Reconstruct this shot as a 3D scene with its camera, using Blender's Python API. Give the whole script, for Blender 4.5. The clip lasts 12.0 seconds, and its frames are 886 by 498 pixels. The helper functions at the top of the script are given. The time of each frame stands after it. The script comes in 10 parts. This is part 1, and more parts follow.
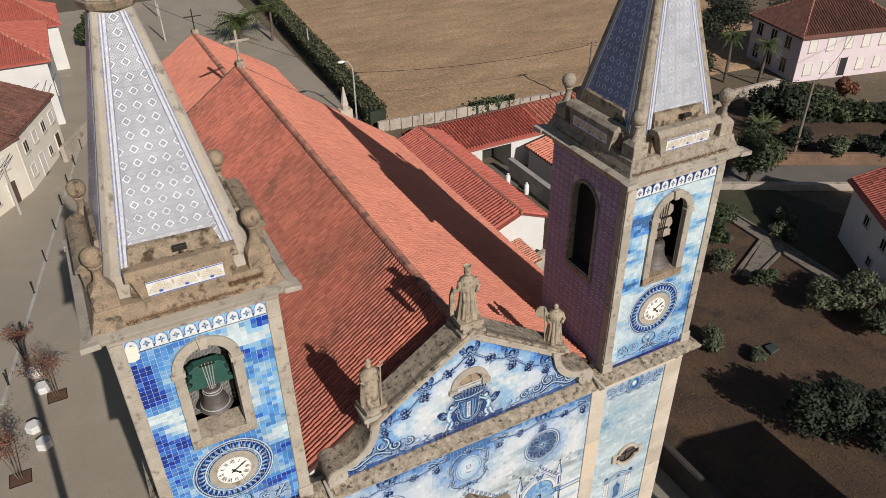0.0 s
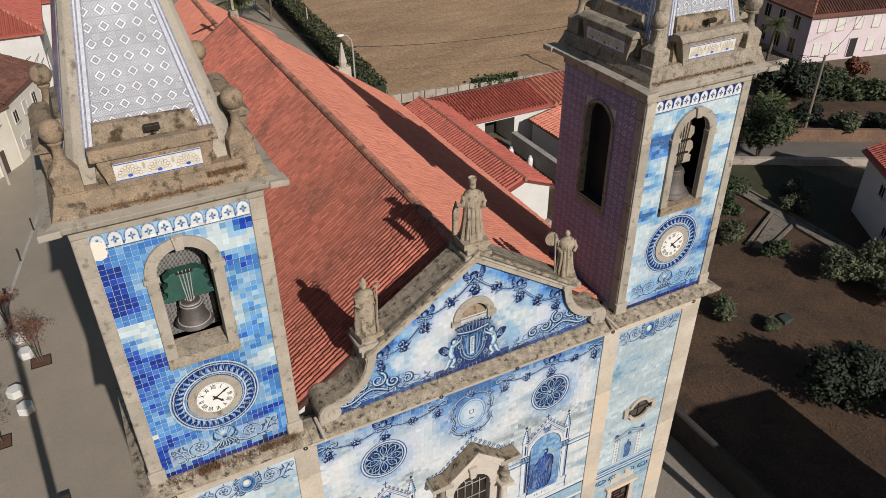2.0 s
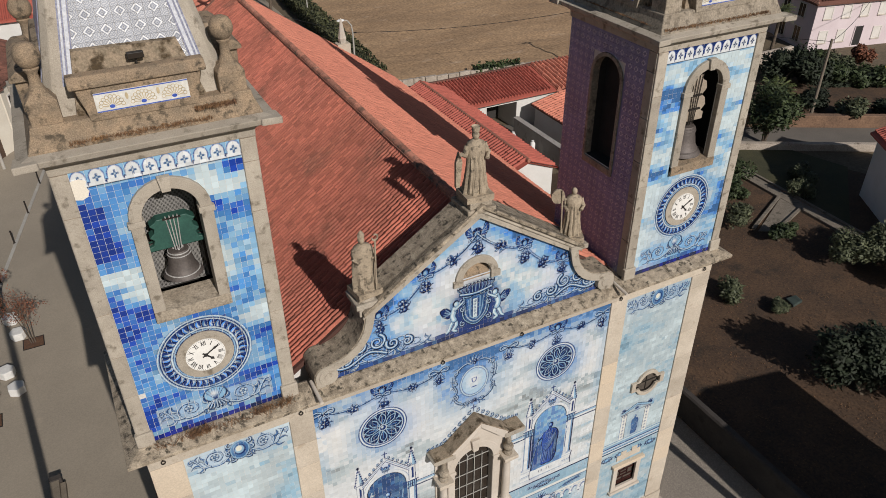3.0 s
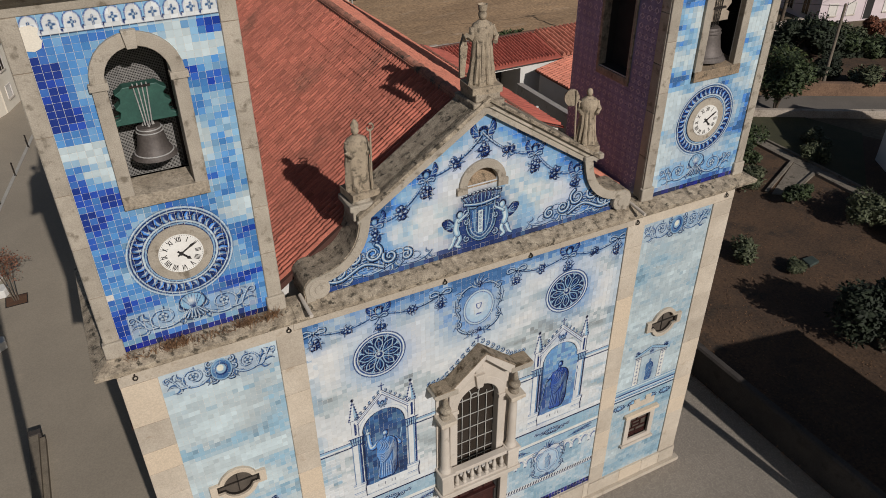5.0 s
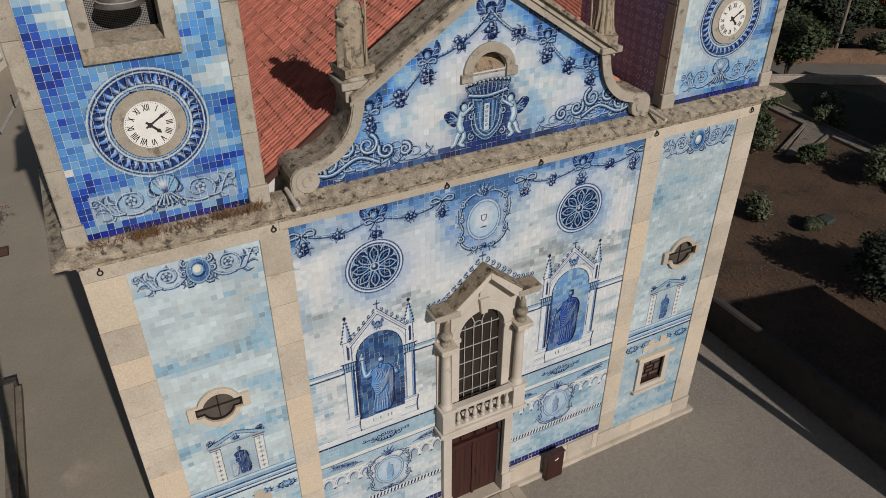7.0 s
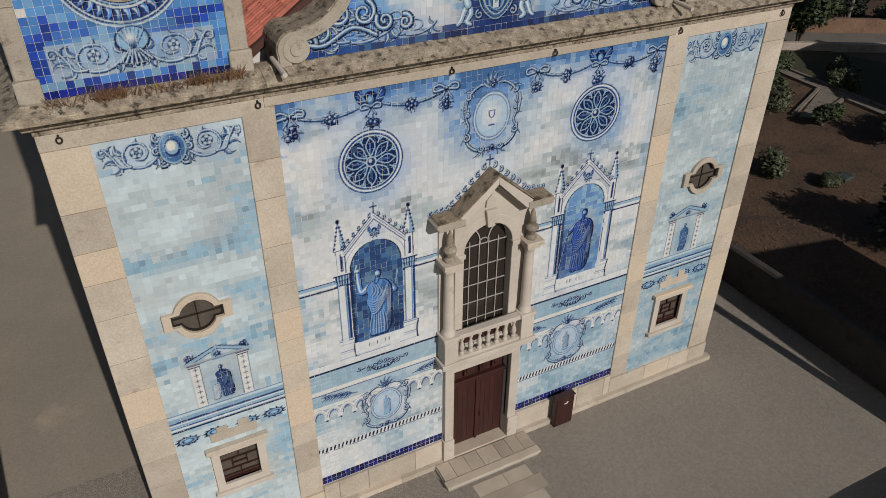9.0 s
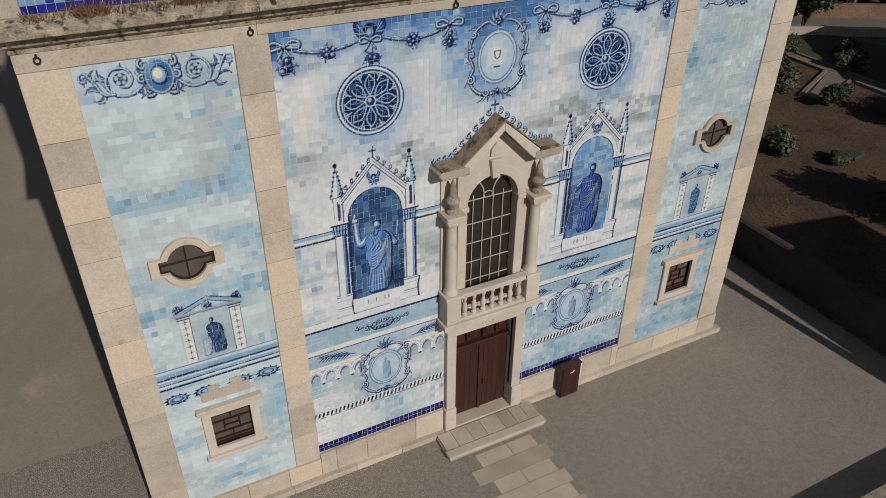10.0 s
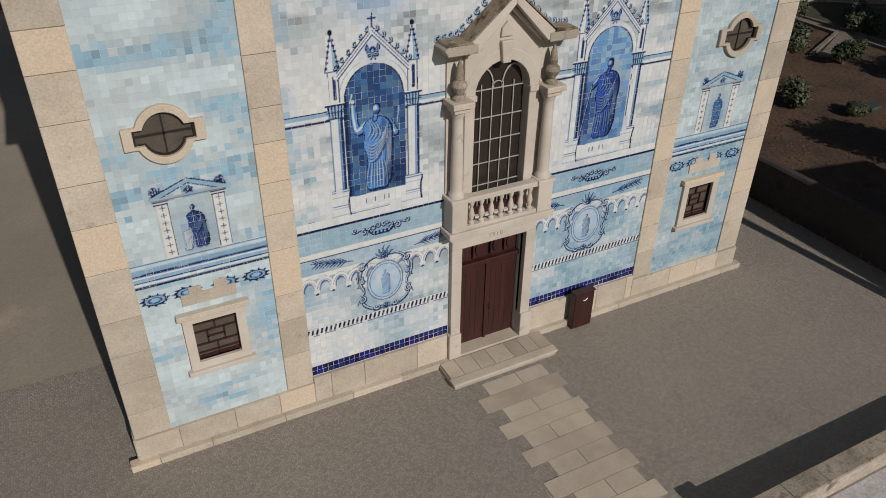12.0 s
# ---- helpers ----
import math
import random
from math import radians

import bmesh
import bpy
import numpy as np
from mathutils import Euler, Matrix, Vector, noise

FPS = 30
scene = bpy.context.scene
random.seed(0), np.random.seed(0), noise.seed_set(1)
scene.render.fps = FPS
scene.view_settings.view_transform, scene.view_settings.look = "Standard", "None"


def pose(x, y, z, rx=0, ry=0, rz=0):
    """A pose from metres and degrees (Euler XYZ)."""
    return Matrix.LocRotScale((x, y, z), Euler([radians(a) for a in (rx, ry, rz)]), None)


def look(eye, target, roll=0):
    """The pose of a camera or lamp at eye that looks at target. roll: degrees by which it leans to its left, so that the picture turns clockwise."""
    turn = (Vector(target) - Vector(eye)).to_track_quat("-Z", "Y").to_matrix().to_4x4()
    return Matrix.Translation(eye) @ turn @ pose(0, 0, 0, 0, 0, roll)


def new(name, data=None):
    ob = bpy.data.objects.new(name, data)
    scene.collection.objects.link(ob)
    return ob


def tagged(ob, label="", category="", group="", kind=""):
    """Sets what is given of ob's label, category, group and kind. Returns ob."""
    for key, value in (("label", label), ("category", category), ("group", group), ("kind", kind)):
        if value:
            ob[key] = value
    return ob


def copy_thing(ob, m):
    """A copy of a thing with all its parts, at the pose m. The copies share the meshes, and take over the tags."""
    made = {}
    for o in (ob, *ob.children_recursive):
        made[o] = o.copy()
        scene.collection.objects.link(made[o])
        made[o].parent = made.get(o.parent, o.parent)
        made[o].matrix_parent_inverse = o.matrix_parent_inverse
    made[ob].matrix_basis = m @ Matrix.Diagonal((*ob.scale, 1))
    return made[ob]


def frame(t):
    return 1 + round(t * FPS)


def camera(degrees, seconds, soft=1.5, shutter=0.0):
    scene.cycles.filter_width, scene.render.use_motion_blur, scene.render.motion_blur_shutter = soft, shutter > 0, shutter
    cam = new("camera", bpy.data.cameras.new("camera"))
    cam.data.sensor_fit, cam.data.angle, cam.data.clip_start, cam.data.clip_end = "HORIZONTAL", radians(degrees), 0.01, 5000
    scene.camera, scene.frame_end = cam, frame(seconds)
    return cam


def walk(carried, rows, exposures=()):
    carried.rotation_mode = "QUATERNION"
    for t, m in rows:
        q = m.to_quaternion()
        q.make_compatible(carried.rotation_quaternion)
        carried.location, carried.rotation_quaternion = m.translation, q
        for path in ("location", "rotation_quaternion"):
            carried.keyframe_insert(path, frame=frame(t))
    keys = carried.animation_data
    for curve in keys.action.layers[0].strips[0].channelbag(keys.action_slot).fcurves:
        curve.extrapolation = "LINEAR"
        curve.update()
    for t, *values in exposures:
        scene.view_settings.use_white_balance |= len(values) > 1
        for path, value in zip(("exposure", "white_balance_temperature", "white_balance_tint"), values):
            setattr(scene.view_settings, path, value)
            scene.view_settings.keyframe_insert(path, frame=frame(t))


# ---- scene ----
cam = camera(61.9, 12.0, soft=0.8)
# seconds, eye, heading east of north, pitch, roll
PATH = [
    (0, (-8.377, -14.650, 31.491), 27.180, -33.718, -0.867),
    (0.5, (-8.390, -14.609, 30.742), 27.227, -33.630, -0.716),
    (1, (-8.398, -14.566, 29.996), 27.237, -33.552, -0.621),
    (1.5, (-8.402, -14.520, 29.250), 27.223, -33.489, -0.564),
    (2, (-8.402, -14.473, 28.506), 27.196, -33.444, -0.533),
    (2.5, (-8.398, -14.423, 27.763), 27.164, -33.419, -0.515),
    (3, (-8.393, -14.372, 27.021), 27.132, -33.412, -0.501),
    (5, (-8.358, -14.164, 24.058), 27.074, -33.515, -0.378),
    (5.5, (-8.349, -14.113, 23.318), 27.080, -33.552, -0.318),
    (6, (-8.342, -14.063, 22.578), 27.091, -33.585, -0.247),
    (6.5, (-8.337, -14.015, 21.838), 27.108, -33.607, -0.165),
    (7, (-8.335, -13.969, 21.097), 27.127, -33.615, -0.075),
    (9, (-8.364, -13.814, 18.126), 27.214, -33.435, 0.304),
    (9.5, (-8.385, -13.784, 17.380), 27.240, -33.333, 0.388),
    (10, (-8.412, -13.759, 16.633), 27.273, -33.211, 0.465),
    (10.5, (-8.446, -13.739, 15.884), 27.320, -33.075, 0.532),
    (11, (-8.488, -13.725, 15.133), 27.387, -32.932, 0.589),
    (11.5, (-8.538, -13.716, 14.381), 27.484, -32.794, 0.637),
    (12, (-8.598, -13.714, 13.626), 27.625, -32.673, 0.680),
]
walk(cam, [(t, look(eye, (eye[0] + math.sin(radians(h)) * math.cos(radians(p)), eye[1] + math.cos(radians(h)) * math.cos(radians(p)), eye[2] + math.sin(radians(p))), roll)) for t, eye, h, p, roll in PATH],
     exposures=[(0.0, 0.09), (1.5, 0.02), (3.0, -0.14), (5.0, -0.37), (7.0, -0.45), (9.5, -0.51), (12.0, -0.49)])

# ---- daylight ----
SHADOW_WAY = Vector((-0.1, 1.0, -0.61)).normalized()      # the way the sunlight travels
world = bpy.data.worlds.new("sky")
scene.world = world
world.use_nodes = True
_nt = world.node_tree
_sky = _nt.nodes.new("ShaderNodeTexSky")
_sky.sky_type, _sky.sun_disc = "NISHITA", False
_sky.sun_elevation = math.asin(-SHADOW_WAY.z)
_sky.sun_rotation = math.atan2(-SHADOW_WAY.x, -SHADOW_WAY.y)
_nt.links.new(_sky.outputs[0], _nt.nodes["Background"].inputs[0])
_nt.nodes["Background"].inputs[1].default_value = 0.047
_sun = bpy.data.lights.new("sun", "SUN")
_sun.energy, _sun.angle, _sun.color = 4.35, radians(0.5), (1.0, 0.94, 0.885)
sun = new("sun", _sun)
sun.matrix_world = Matrix.Translation((0, -60, 60)) @ SHADOW_WAY.to_track_quat("-Z", "Y").to_matrix().to_4x4()

# ---- materials ----
def mat(name, c1, c2, scale=0.6, rough=0.85, bump=0.3, fine=30.0, grain=0.25, island=0.0, piece=0.0, metal=0.0, stain=None, stain_at=0.62, stain_scale=1.5, paint="", coat=0.0, stretch=(1, 1, 1), odd=None):
    """Two-scale surface: c1 to c2 in patches, fine grain, optional stains, variation by island or by piece."""
    m = bpy.data.materials.new(name)
    m.use_nodes = True
    nt = m.node_tree
    N, L = nt.nodes.new, nt.links.new
    p = nt.nodes["Principled BSDF"]
    geo = N("ShaderNodeNewGeometry")
    mp = N("ShaderNodeMapping")
    mp.inputs["Scale"].default_value = stretch
    L(geo.outputs["Position"], mp.inputs["Vector"])

    def noise_at(s, detail, seed):
        n = N("ShaderNodeTexNoise")
        n.inputs["Scale"].default_value, n.inputs["Detail"].default_value, n.inputs["Roughness"].default_value = s, detail, 0.6
        off = N("ShaderNodeVectorMath")
        off.operation = "ADD"
        off.inputs[1].default_value = (seed, seed * 2.3, seed * 0.7)
        L(mp.outputs[0], off.inputs[0])
        L(off.outputs[0], n.inputs["Vector"])
        return n.outputs["Fac"]

    def ramp(sock, lo, hi):
        r = N("ShaderNodeMapRange")
        r.inputs["From Min"].default_value, r.inputs["From Max"].default_value = lo, hi
        L(sock, r.inputs["Value"])
        return r.outputs[0]

    def mix(fac, a, b, mode="MIX"):
        x = N("ShaderNodeMix")
        x.data_type, x.blend_type = "RGBA", mode
        for i, s in ((0, fac), (6, a), (7, b)):
            if isinstance(s, bpy.types.NodeSocket):
                L(s, x.inputs[i])
            else:
                x.inputs[i].default_value = (*s, 1) if isinstance(s, tuple) else s
        return x.outputs[2]

    big, small = ramp(noise_at(scale, 5, 3.1), 0.35, 0.65), noise_at(fine, 4, 11.7)
    if paint:
        at = N("ShaderNodeAttribute")
        at.attribute_name = paint
        col = mix(ramp(noise_at(scale, 3, 5.0), 0.3, 0.9), at.outputs["Color"], c2, "MULTIPLY")
    else:
        col = mix(big, c1, c2)
    if stain:
        col = mix(ramp(noise_at(stain_scale, 7, 23.0), stain_at, stain_at + 0.12), col, stain)
    if odd:      # a few pieces of another stone
        col = mix(ramp(N("ShaderNodeObjectInfo").outputs["Random"], 0.68, 0.95), col, odd)
    g = ramp(small, 0.3, 0.7)
    lift = N("ShaderNodeMapRange")
    lift.inputs["To Min"].default_value, lift.inputs["To Max"].default_value = 1 - grain, 1 + grain
    L(g, lift.inputs["Value"])
    tone = lift.outputs[0]
    for amount, source in ((island, geo.outputs["Random Per Island"]), (piece, N("ShaderNodeObjectInfo").outputs["Random"] if piece else None)):
        if amount:
            r = N("ShaderNodeMapRange")
            r.inputs["To Min"].default_value, r.inputs["To Max"].default_value = 1 - amount, 1 + amount
            L(source, r.inputs["Value"])
            mul = N("ShaderNodeMath")
            mul.operation = "MULTIPLY"
            L(tone, mul.inputs[0])
            L(r.outputs[0], mul.inputs[1])
            tone = mul.outputs[0]
    sc = N("ShaderNodeVectorMath")
    sc.operation = "SCALE"
    L(col, sc.inputs[0])
    L(tone, sc.inputs["Scale"])
    L(sc.outputs[0], p.inputs["Base Color"])
    p.inputs["Metallic"].default_value = metal
    rr = N("ShaderNodeMapRange")
    rr.inputs["To Min"].default_value, rr.inputs["To Max"].default_value = max(0.02, rough - 0.08), min(1, rough + 0.08)
    L(small, rr.inputs["Value"])
    L(rr.outputs[0], p.inputs["Roughness"])
    p.inputs["Coat Weight"].default_value = coat
    if bump:
        b = N("ShaderNodeBump")
        b.inputs["Strength"].default_value, b.inputs["Distance"].default_value = bump, 0.02
        L(small, b.inputs["Height"])
        L(b.outputs[0], p.inputs["Normal"])
    return m


def pattern_mat(name, ground, line, deep, ring, P=0.34, roundels=True):
    """Glazed pattern tiles by the mesh's UV in metres: a lattice of diamonds over fine roundels."""
    m = bpy.data.materials.new(name)
    m.use_nodes = True
    nt = m.node_tree
    N, L = nt.nodes.new, nt.links.new
    p = nt.nodes["Principled BSDF"]
    uv = N("ShaderNodeUVMap")
    sep = N("ShaderNodeSeparateXYZ")
    L(uv.outputs[0], sep.inputs[0])

    def op(kind, a, b=0.0):
        x = N("ShaderNodeMath")
        x.operation = kind
        for i, s in enumerate((a, b)):
            if isinstance(s, (int, float)):
                x.inputs[i].default_value = s
            else:
                L(s, x.inputs[i])
        return x.outputs[0]

    def cell(s, period, shift):
        return op("ABSOLUTE", op("SUBTRACT", op("FRACT", op("ADD", op("DIVIDE", s, period), shift)), 0.5))

    u, v = sep.outputs[0], sep.outputs[1]
    d = op("ADD", cell(u, P, 0.5), cell(v, P * 0.98, 0.5))
    outer = op("LESS_THAN", d, 0.35)
    inner = op("LESS_THAN", d, 0.23 if roundels else 0.25)
    core = op("LESS_THAN", d, 0.11 if roundels else 0.1)
    # fine roundels between
    cu, cv = cell(u, P / 2, 0.0), cell(v, P * 0.49, 0.0)
    rad = op("SQRT", op("ADD", op("MULTIPLY", cu, cu), op("MULTIPLY", cv, cv)))
    web = op("MULTIPLY", op("ABSOLUTE", op("SUBTRACT", cu, cv)), 60.0)
    wave = op("GREATER_THAN", op("ADD", op("SINE", op("MULTIPLY", rad, 30.0)), op("MULTIPLY", op("SINE", op("MULTIPLY", web, 0.35)), 0.7)), 0.3) if roundels else 0.0

    def mix(fac, a, b):
        x = N("ShaderNodeMix")
        x.data_type = "RGBA"
        for i, s in ((0, fac), (6, a), (7, b)):
            if isinstance(s, bpy.types.NodeSocket):
                L(s, x.inputs[i])
            else:
                x.inputs[i].default_value = (*s, 1)
        return x.outputs[2]

    col = mix(wave, line, ground) if roundels else mix(op("GREATER_THAN", op("SINE", op("MULTIPLY", rad, 30.0)), 0.55), line, tuple(c * 1.25 for c in line))
    edge = op("LESS_THAN", d, 0.4)
    col = mix(edge, col, tuple(0.8 * c for c in line))
    col = mix(outer, col, ring)
    col = mix(inner, col, tuple(0.5 * (a + b) for a, b in zip(line, deep)))
    col = mix(core, col, tuple(c * 0.85 for c in ground) if roundels else tuple(c * 0.45 for c in ground))
    col = mix(op("LESS_THAN", d, 0.05), col, deep)
    geo = N("ShaderNodeNewGeometry")
    tone = N("ShaderNodeMapRange")
    tone.inputs["To Min"].default_value, tone.inputs["To Max"].default_value = 0.86, 1.06
    L(geo.outputs["Random Per Island"], tone.inputs["Value"])
    no = N("ShaderNodeTexNoise")
    no.inputs["Scale"].default_value = 1.3
    L(geo.outputs["Position"], no.inputs["Vector"])
    dirt = N("ShaderNodeMapRange")
    dirt.inputs["From Min"].default_value, dirt.inputs["From Max"].default_value = 0.3, 0.7
    dirt.inputs["To Min"].default_value, dirt.inputs["To Max"].default_value = 0.85, 1.05
    L(no.outputs["Fac"], dirt.inputs["Value"])
    sc = N("ShaderNodeVectorMath")
    sc.operation = "SCALE"
    L(col, sc.inputs[0])
    L(op("MULTIPLY", tone.outputs[0], dirt.outputs[0]), sc.inputs["Scale"])
    L(sc.outputs[0], p.inputs["Base Color"])
    p.inputs["Roughness"].default_value = 0.3
    return m


STONE = mat("weathered_limestone", (0.52, 0.455, 0.37), (0.435, 0.374, 0.298), 1.2, 0.9, 0.5, 26, 0.13, piece=0.15, stain=(0.37, 0.3, 0.225), stain_at=0.6, stain_scale=3.6, odd=(0.5, 0.41, 0.305))
STONE_GREY = mat("grey_weathered_limestone", (0.41, 0.362, 0.295), (0.32, 0.28, 0.225), 1.4, 0.9, 0.6, 45, 0.16, piece=0.1, stain=(0.18, 0.152, 0.115), stain_at=0.56, stain_scale=3.8)
STONE_DARK = mat("lichen_covered_stone", (0.34, 0.29, 0.225), (0.24, 0.2, 0.15), 2.0, 0.95, 0.9, 20, 0.3, piece=0.1, stain=(0.16, 0.133, 0.1), stain_at=0.53, stain_scale=5.0)
STONE_MOSS = mat("mossy_mottled_stone", (0.3, 0.23, 0.16), (0.2, 0.16, 0.11), 5.0, 0.95, 1.0, 24, 0.3, stain=(0.06, 0.04, 0.02), stain_at=0.5, stain_scale=3.5)
STONE_RUST = mat("orange_lichen_stone", (0.33, 0.24, 0.155), (0.21, 0.162, 0.112), 2.8, 0.95, 1.0, 42, 0.36, stain=(0.085, 0.066, 0.045), stain_at=0.54, stain_scale=5.0)
STONE_PALE = mat("portal_limestone", (0.54, 0.485, 0.42), (0.46, 0.405, 0.34), 1.0, 0.9, 0.3, 50, 0.08, piece=0.06, stain=(0.27, 0.225, 0.175), stain_at=0.63, stain_scale=2.2)
STONE_CORNICE = mat("blackened_lichen_stone", (0.4, 0.335, 0.25), (0.2, 0.163, 0.118), 4.5, 0.95, 1.0, 30, 0.32, piece=0.12, stain=(0.06, 0.05, 0.036), stain_at=0.53, stain_scale=6.0)
MORTAR = mat("pale_mortar", (0.6, 0.58, 0.54), (0.52, 0.5, 0.46), 1.0, 0.95, 0.3, 40, 0.15)
GLAZE = mat("painted_glazed_tile", (1, 1, 1), (0.95, 0.955, 0.96), 1.2, 0.24, 0.05, 9, 0.035, island=0.03, paint="paint")
GLAZE_PIECE = mat("painted_glazed_tile_piece", (1, 1, 1), (0.93, 0.94, 0.95), 2.2, 0.42, 0.06, 9, 0.05, piece=0.05, paint="paint")
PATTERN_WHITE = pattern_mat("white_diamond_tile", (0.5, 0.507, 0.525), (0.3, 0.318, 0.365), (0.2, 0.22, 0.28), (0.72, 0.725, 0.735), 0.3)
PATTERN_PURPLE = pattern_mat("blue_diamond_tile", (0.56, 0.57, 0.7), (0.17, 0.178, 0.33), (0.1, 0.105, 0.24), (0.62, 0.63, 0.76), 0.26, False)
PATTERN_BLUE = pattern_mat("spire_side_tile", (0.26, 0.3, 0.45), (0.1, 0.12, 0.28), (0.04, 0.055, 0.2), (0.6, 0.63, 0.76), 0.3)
BORDER_BLUE = mat("blue_border_tile", (0.13, 0.14, 0.22), (0.27, 0.28, 0.36), 16, 0.3, 0.1, 30, 0.2)
BORDER_PALE = mat("pale_border_tile", (0.56, 0.57, 0.6), (0.42, 0.44, 0.5), 12, 0.3, 0.1, 30, 0.12)
CLAY = mat("old_clay_roof_tile", (0.44, 0.136, 0.091), (0.33, 0.108, 0.073), 0.5, 0.9, 0.3, 30, 0.24, island=0.26, piece=0.26, stain=(0.24, 0.092, 0.063), stain_at=0.57, stain_scale=0.6)
CLAY_NEW = mat("newer_clay_roof_tile", (0.52, 0.19, 0.125), (0.45, 0.162, 0.108), 0.4, 0.85, 0.3, 30, 0.12, island=0.12, piece=0.12, stain=(0.3, 0.1, 0.06), stain_at=0.62)
CLAY_RIDGE = mat("ridge_clay_tile", (0.48, 0.2, 0.13), (0.36, 0.16, 0.11), 2.0, 0.95, 0.5, 12, 0.35, piece=0.3, stain=(0.13, 0.1, 0.075), stain_at=0.55, stain_scale=3)
CLAY_BROWN = mat("brown_clay_roof_tile", (0.15, 0.064, 0.045), (0.11, 0.05, 0.037), 0.5, 0.95, 0.4, 30, 0.25, island=0.3, stain=(0.19, 0.115, 0.08), stain_at=0.66, stain_scale=2)
CLAY_RED = mat("bright_red_roof_tile", (0.4, 0.1, 0.07), (0.33, 0.085, 0.06), 0.5, 0.8, 0.3, 30, 0.1, island=0.1)
PLASTER = mat("white_plaster", (0.63, 0.615, 0.59), (0.56, 0.545, 0.51), 0.5, 0.95, 0.2, 40, 0.06, stain=(0.5, 0.45, 0.37), stain_at=0.7)
PLASTER_CREAM = mat("cream_plaster", (0.74, 0.69, 0.59), (0.66, 0.6, 0.5), 0.5, 0.95, 0.2, 40, 0.08, stain=(0.4, 0.33, 0.24), stain_at=0.68)
PLASTER_PINK = mat("pink_plaster", (0.64, 0.55, 0.565), (0.58, 0.49, 0.505), 0.4, 0.95, 0.2, 30, 0.06, stain=(0.44, 0.35, 0.34), stain_at=0.7)
PLASTER_GREY = mat("grey_render", (0.36, 0.34, 0.31), (0.28, 0.26, 0.24), 0.6, 0.95, 0.4, 30, 0.15, stain=(0.16, 0.14, 0.12), stain_at=0.6)
WALL_OLD = mat("old_limewashed_wall", (0.42, 0.36, 0.3), (0.3, 0.25, 0.2), 0.5, 0.95, 0.6, 12, 0.25, stain=(0.14, 0.11, 0.08), stain_at=0.58)
def setts_mat(name, c1, c2, joint, per_metre):
    """Small square-cut setts: each stone its own tone, dark sandy joints, worn patches."""
    m = mat(name, c1, c2, 0.22, 0.95, 0.0, 40, 0.16, stain=tuple(0.8 * c for c in c2), stain_at=0.62, stain_scale=0.45)
    nt = m.node_tree
    N, L = nt.nodes.new, nt.links.new
    p = nt.nodes["Principled BSDF"]
    geo = N("ShaderNodeNewGeometry")
    cells, edge = N("ShaderNodeTexVoronoi"), N("ShaderNodeTexVoronoi")
    edge.feature = "DISTANCE_TO_EDGE"
    for v in (cells, edge):
        v.voronoi_dimensions = "2D"
        v.inputs["Scale"].default_value, v.inputs["Randomness"].default_value = per_metre, 0.85
        L(geo.outputs["Position"], v.inputs["Vector"])
    tone = N("ShaderNodeMapRange")
    tone.inputs["To Min"].default_value, tone.inputs["To Max"].default_value = 0.8, 1.18
    sep = N("ShaderNodeSeparateColor")
    L(cells.outputs["Color"], sep.inputs[0])
    L(sep.outputs[0], tone.inputs["Value"])
    old = p.inputs["Base Color"].links[0].from_socket
    sc = N("ShaderNodeVectorMath")
    sc.operation = "SCALE"
    L(old, sc.inputs[0])
    L(tone.outputs[0], sc.inputs["Scale"])
    gap = N("ShaderNodeMapRange")
    gap.inputs["From Min"].default_value, gap.inputs["From Max"].default_value = 0.04, 0.13
    L(edge.outputs["Distance"], gap.inputs["Value"])
    mx = N("ShaderNodeMix")
    mx.data_type = "RGBA"
    L(gap.outputs[0], mx.inputs[0])
    mx.inputs[6].default_value = (*joint, 1)
    L(sc.outputs[0], mx.inputs[7])
    L(mx.outputs[2], p.inputs["Base Color"])
    b = N("ShaderNodeBump")
    b.inputs["Strength"].default_value, b.inputs["Distance"].default_value = 0.5, 0.02
    L(gap.outputs[0], b.inputs["Height"])
    L(b.outputs[0], p.inputs["Normal"])
    return m


PAVE = setts_mat("granite_setts", (0.315, 0.273, 0.226), (0.27, 0.237, 0.198), (0.19, 0.165, 0.136), 18.0)
PAVE_SMOOTH = mat("swept_paving", (0.31, 0.265, 0.205), (0.255, 0.219, 0.17), 0.15, 0.95, 0.3, 14, 0.12, stain=(0.37, 0.305, 0.23), stain_at=0.6, stain_scale=0.3)
SLAB = mat("limestone_paving_slab", (0.47, 0.395, 0.31), (0.385, 0.325, 0.255), 1.2, 0.9, 0.4, 35, 0.12, piece=0.13, stain=(0.3, 0.25, 0.19), stain_at=0.64)
ROADM = mat("grey_asphalt", (0.15, 0.132, 0.112), (0.11, 0.098, 0.085), 0.2, 0.95, 0.4, 20, 0.15, stain=(0.2, 0.18, 0.16), stain_at=0.62, stain_scale=0.4)
SOIL = mat("ploughed_soil", (0.385, 0.252, 0.142), (0.29, 0.187, 0.104), 0.08, 1.0, 1.0, 3.0, 0.48, stain=(0.42, 0.3, 0.2), stain_at=0.6, stain_scale=0.25, stretch=(1, 2.4, 1))
GARDEN = mat("dry_garden_soil", (0.088, 0.05, 0.027), (0.05, 0.03, 0.018), 0.35, 1.0, 0.9, 7, 0.42, stain=(0.03, 0.021, 0.014), stain_at=0.56, stain_scale=0.5)
TARP = mat("dull_green_tarpaulin", (0.045, 0.06, 0.05), (0.03, 0.04, 0.034), 2, 0.6, 0.3, 12, 0.2)
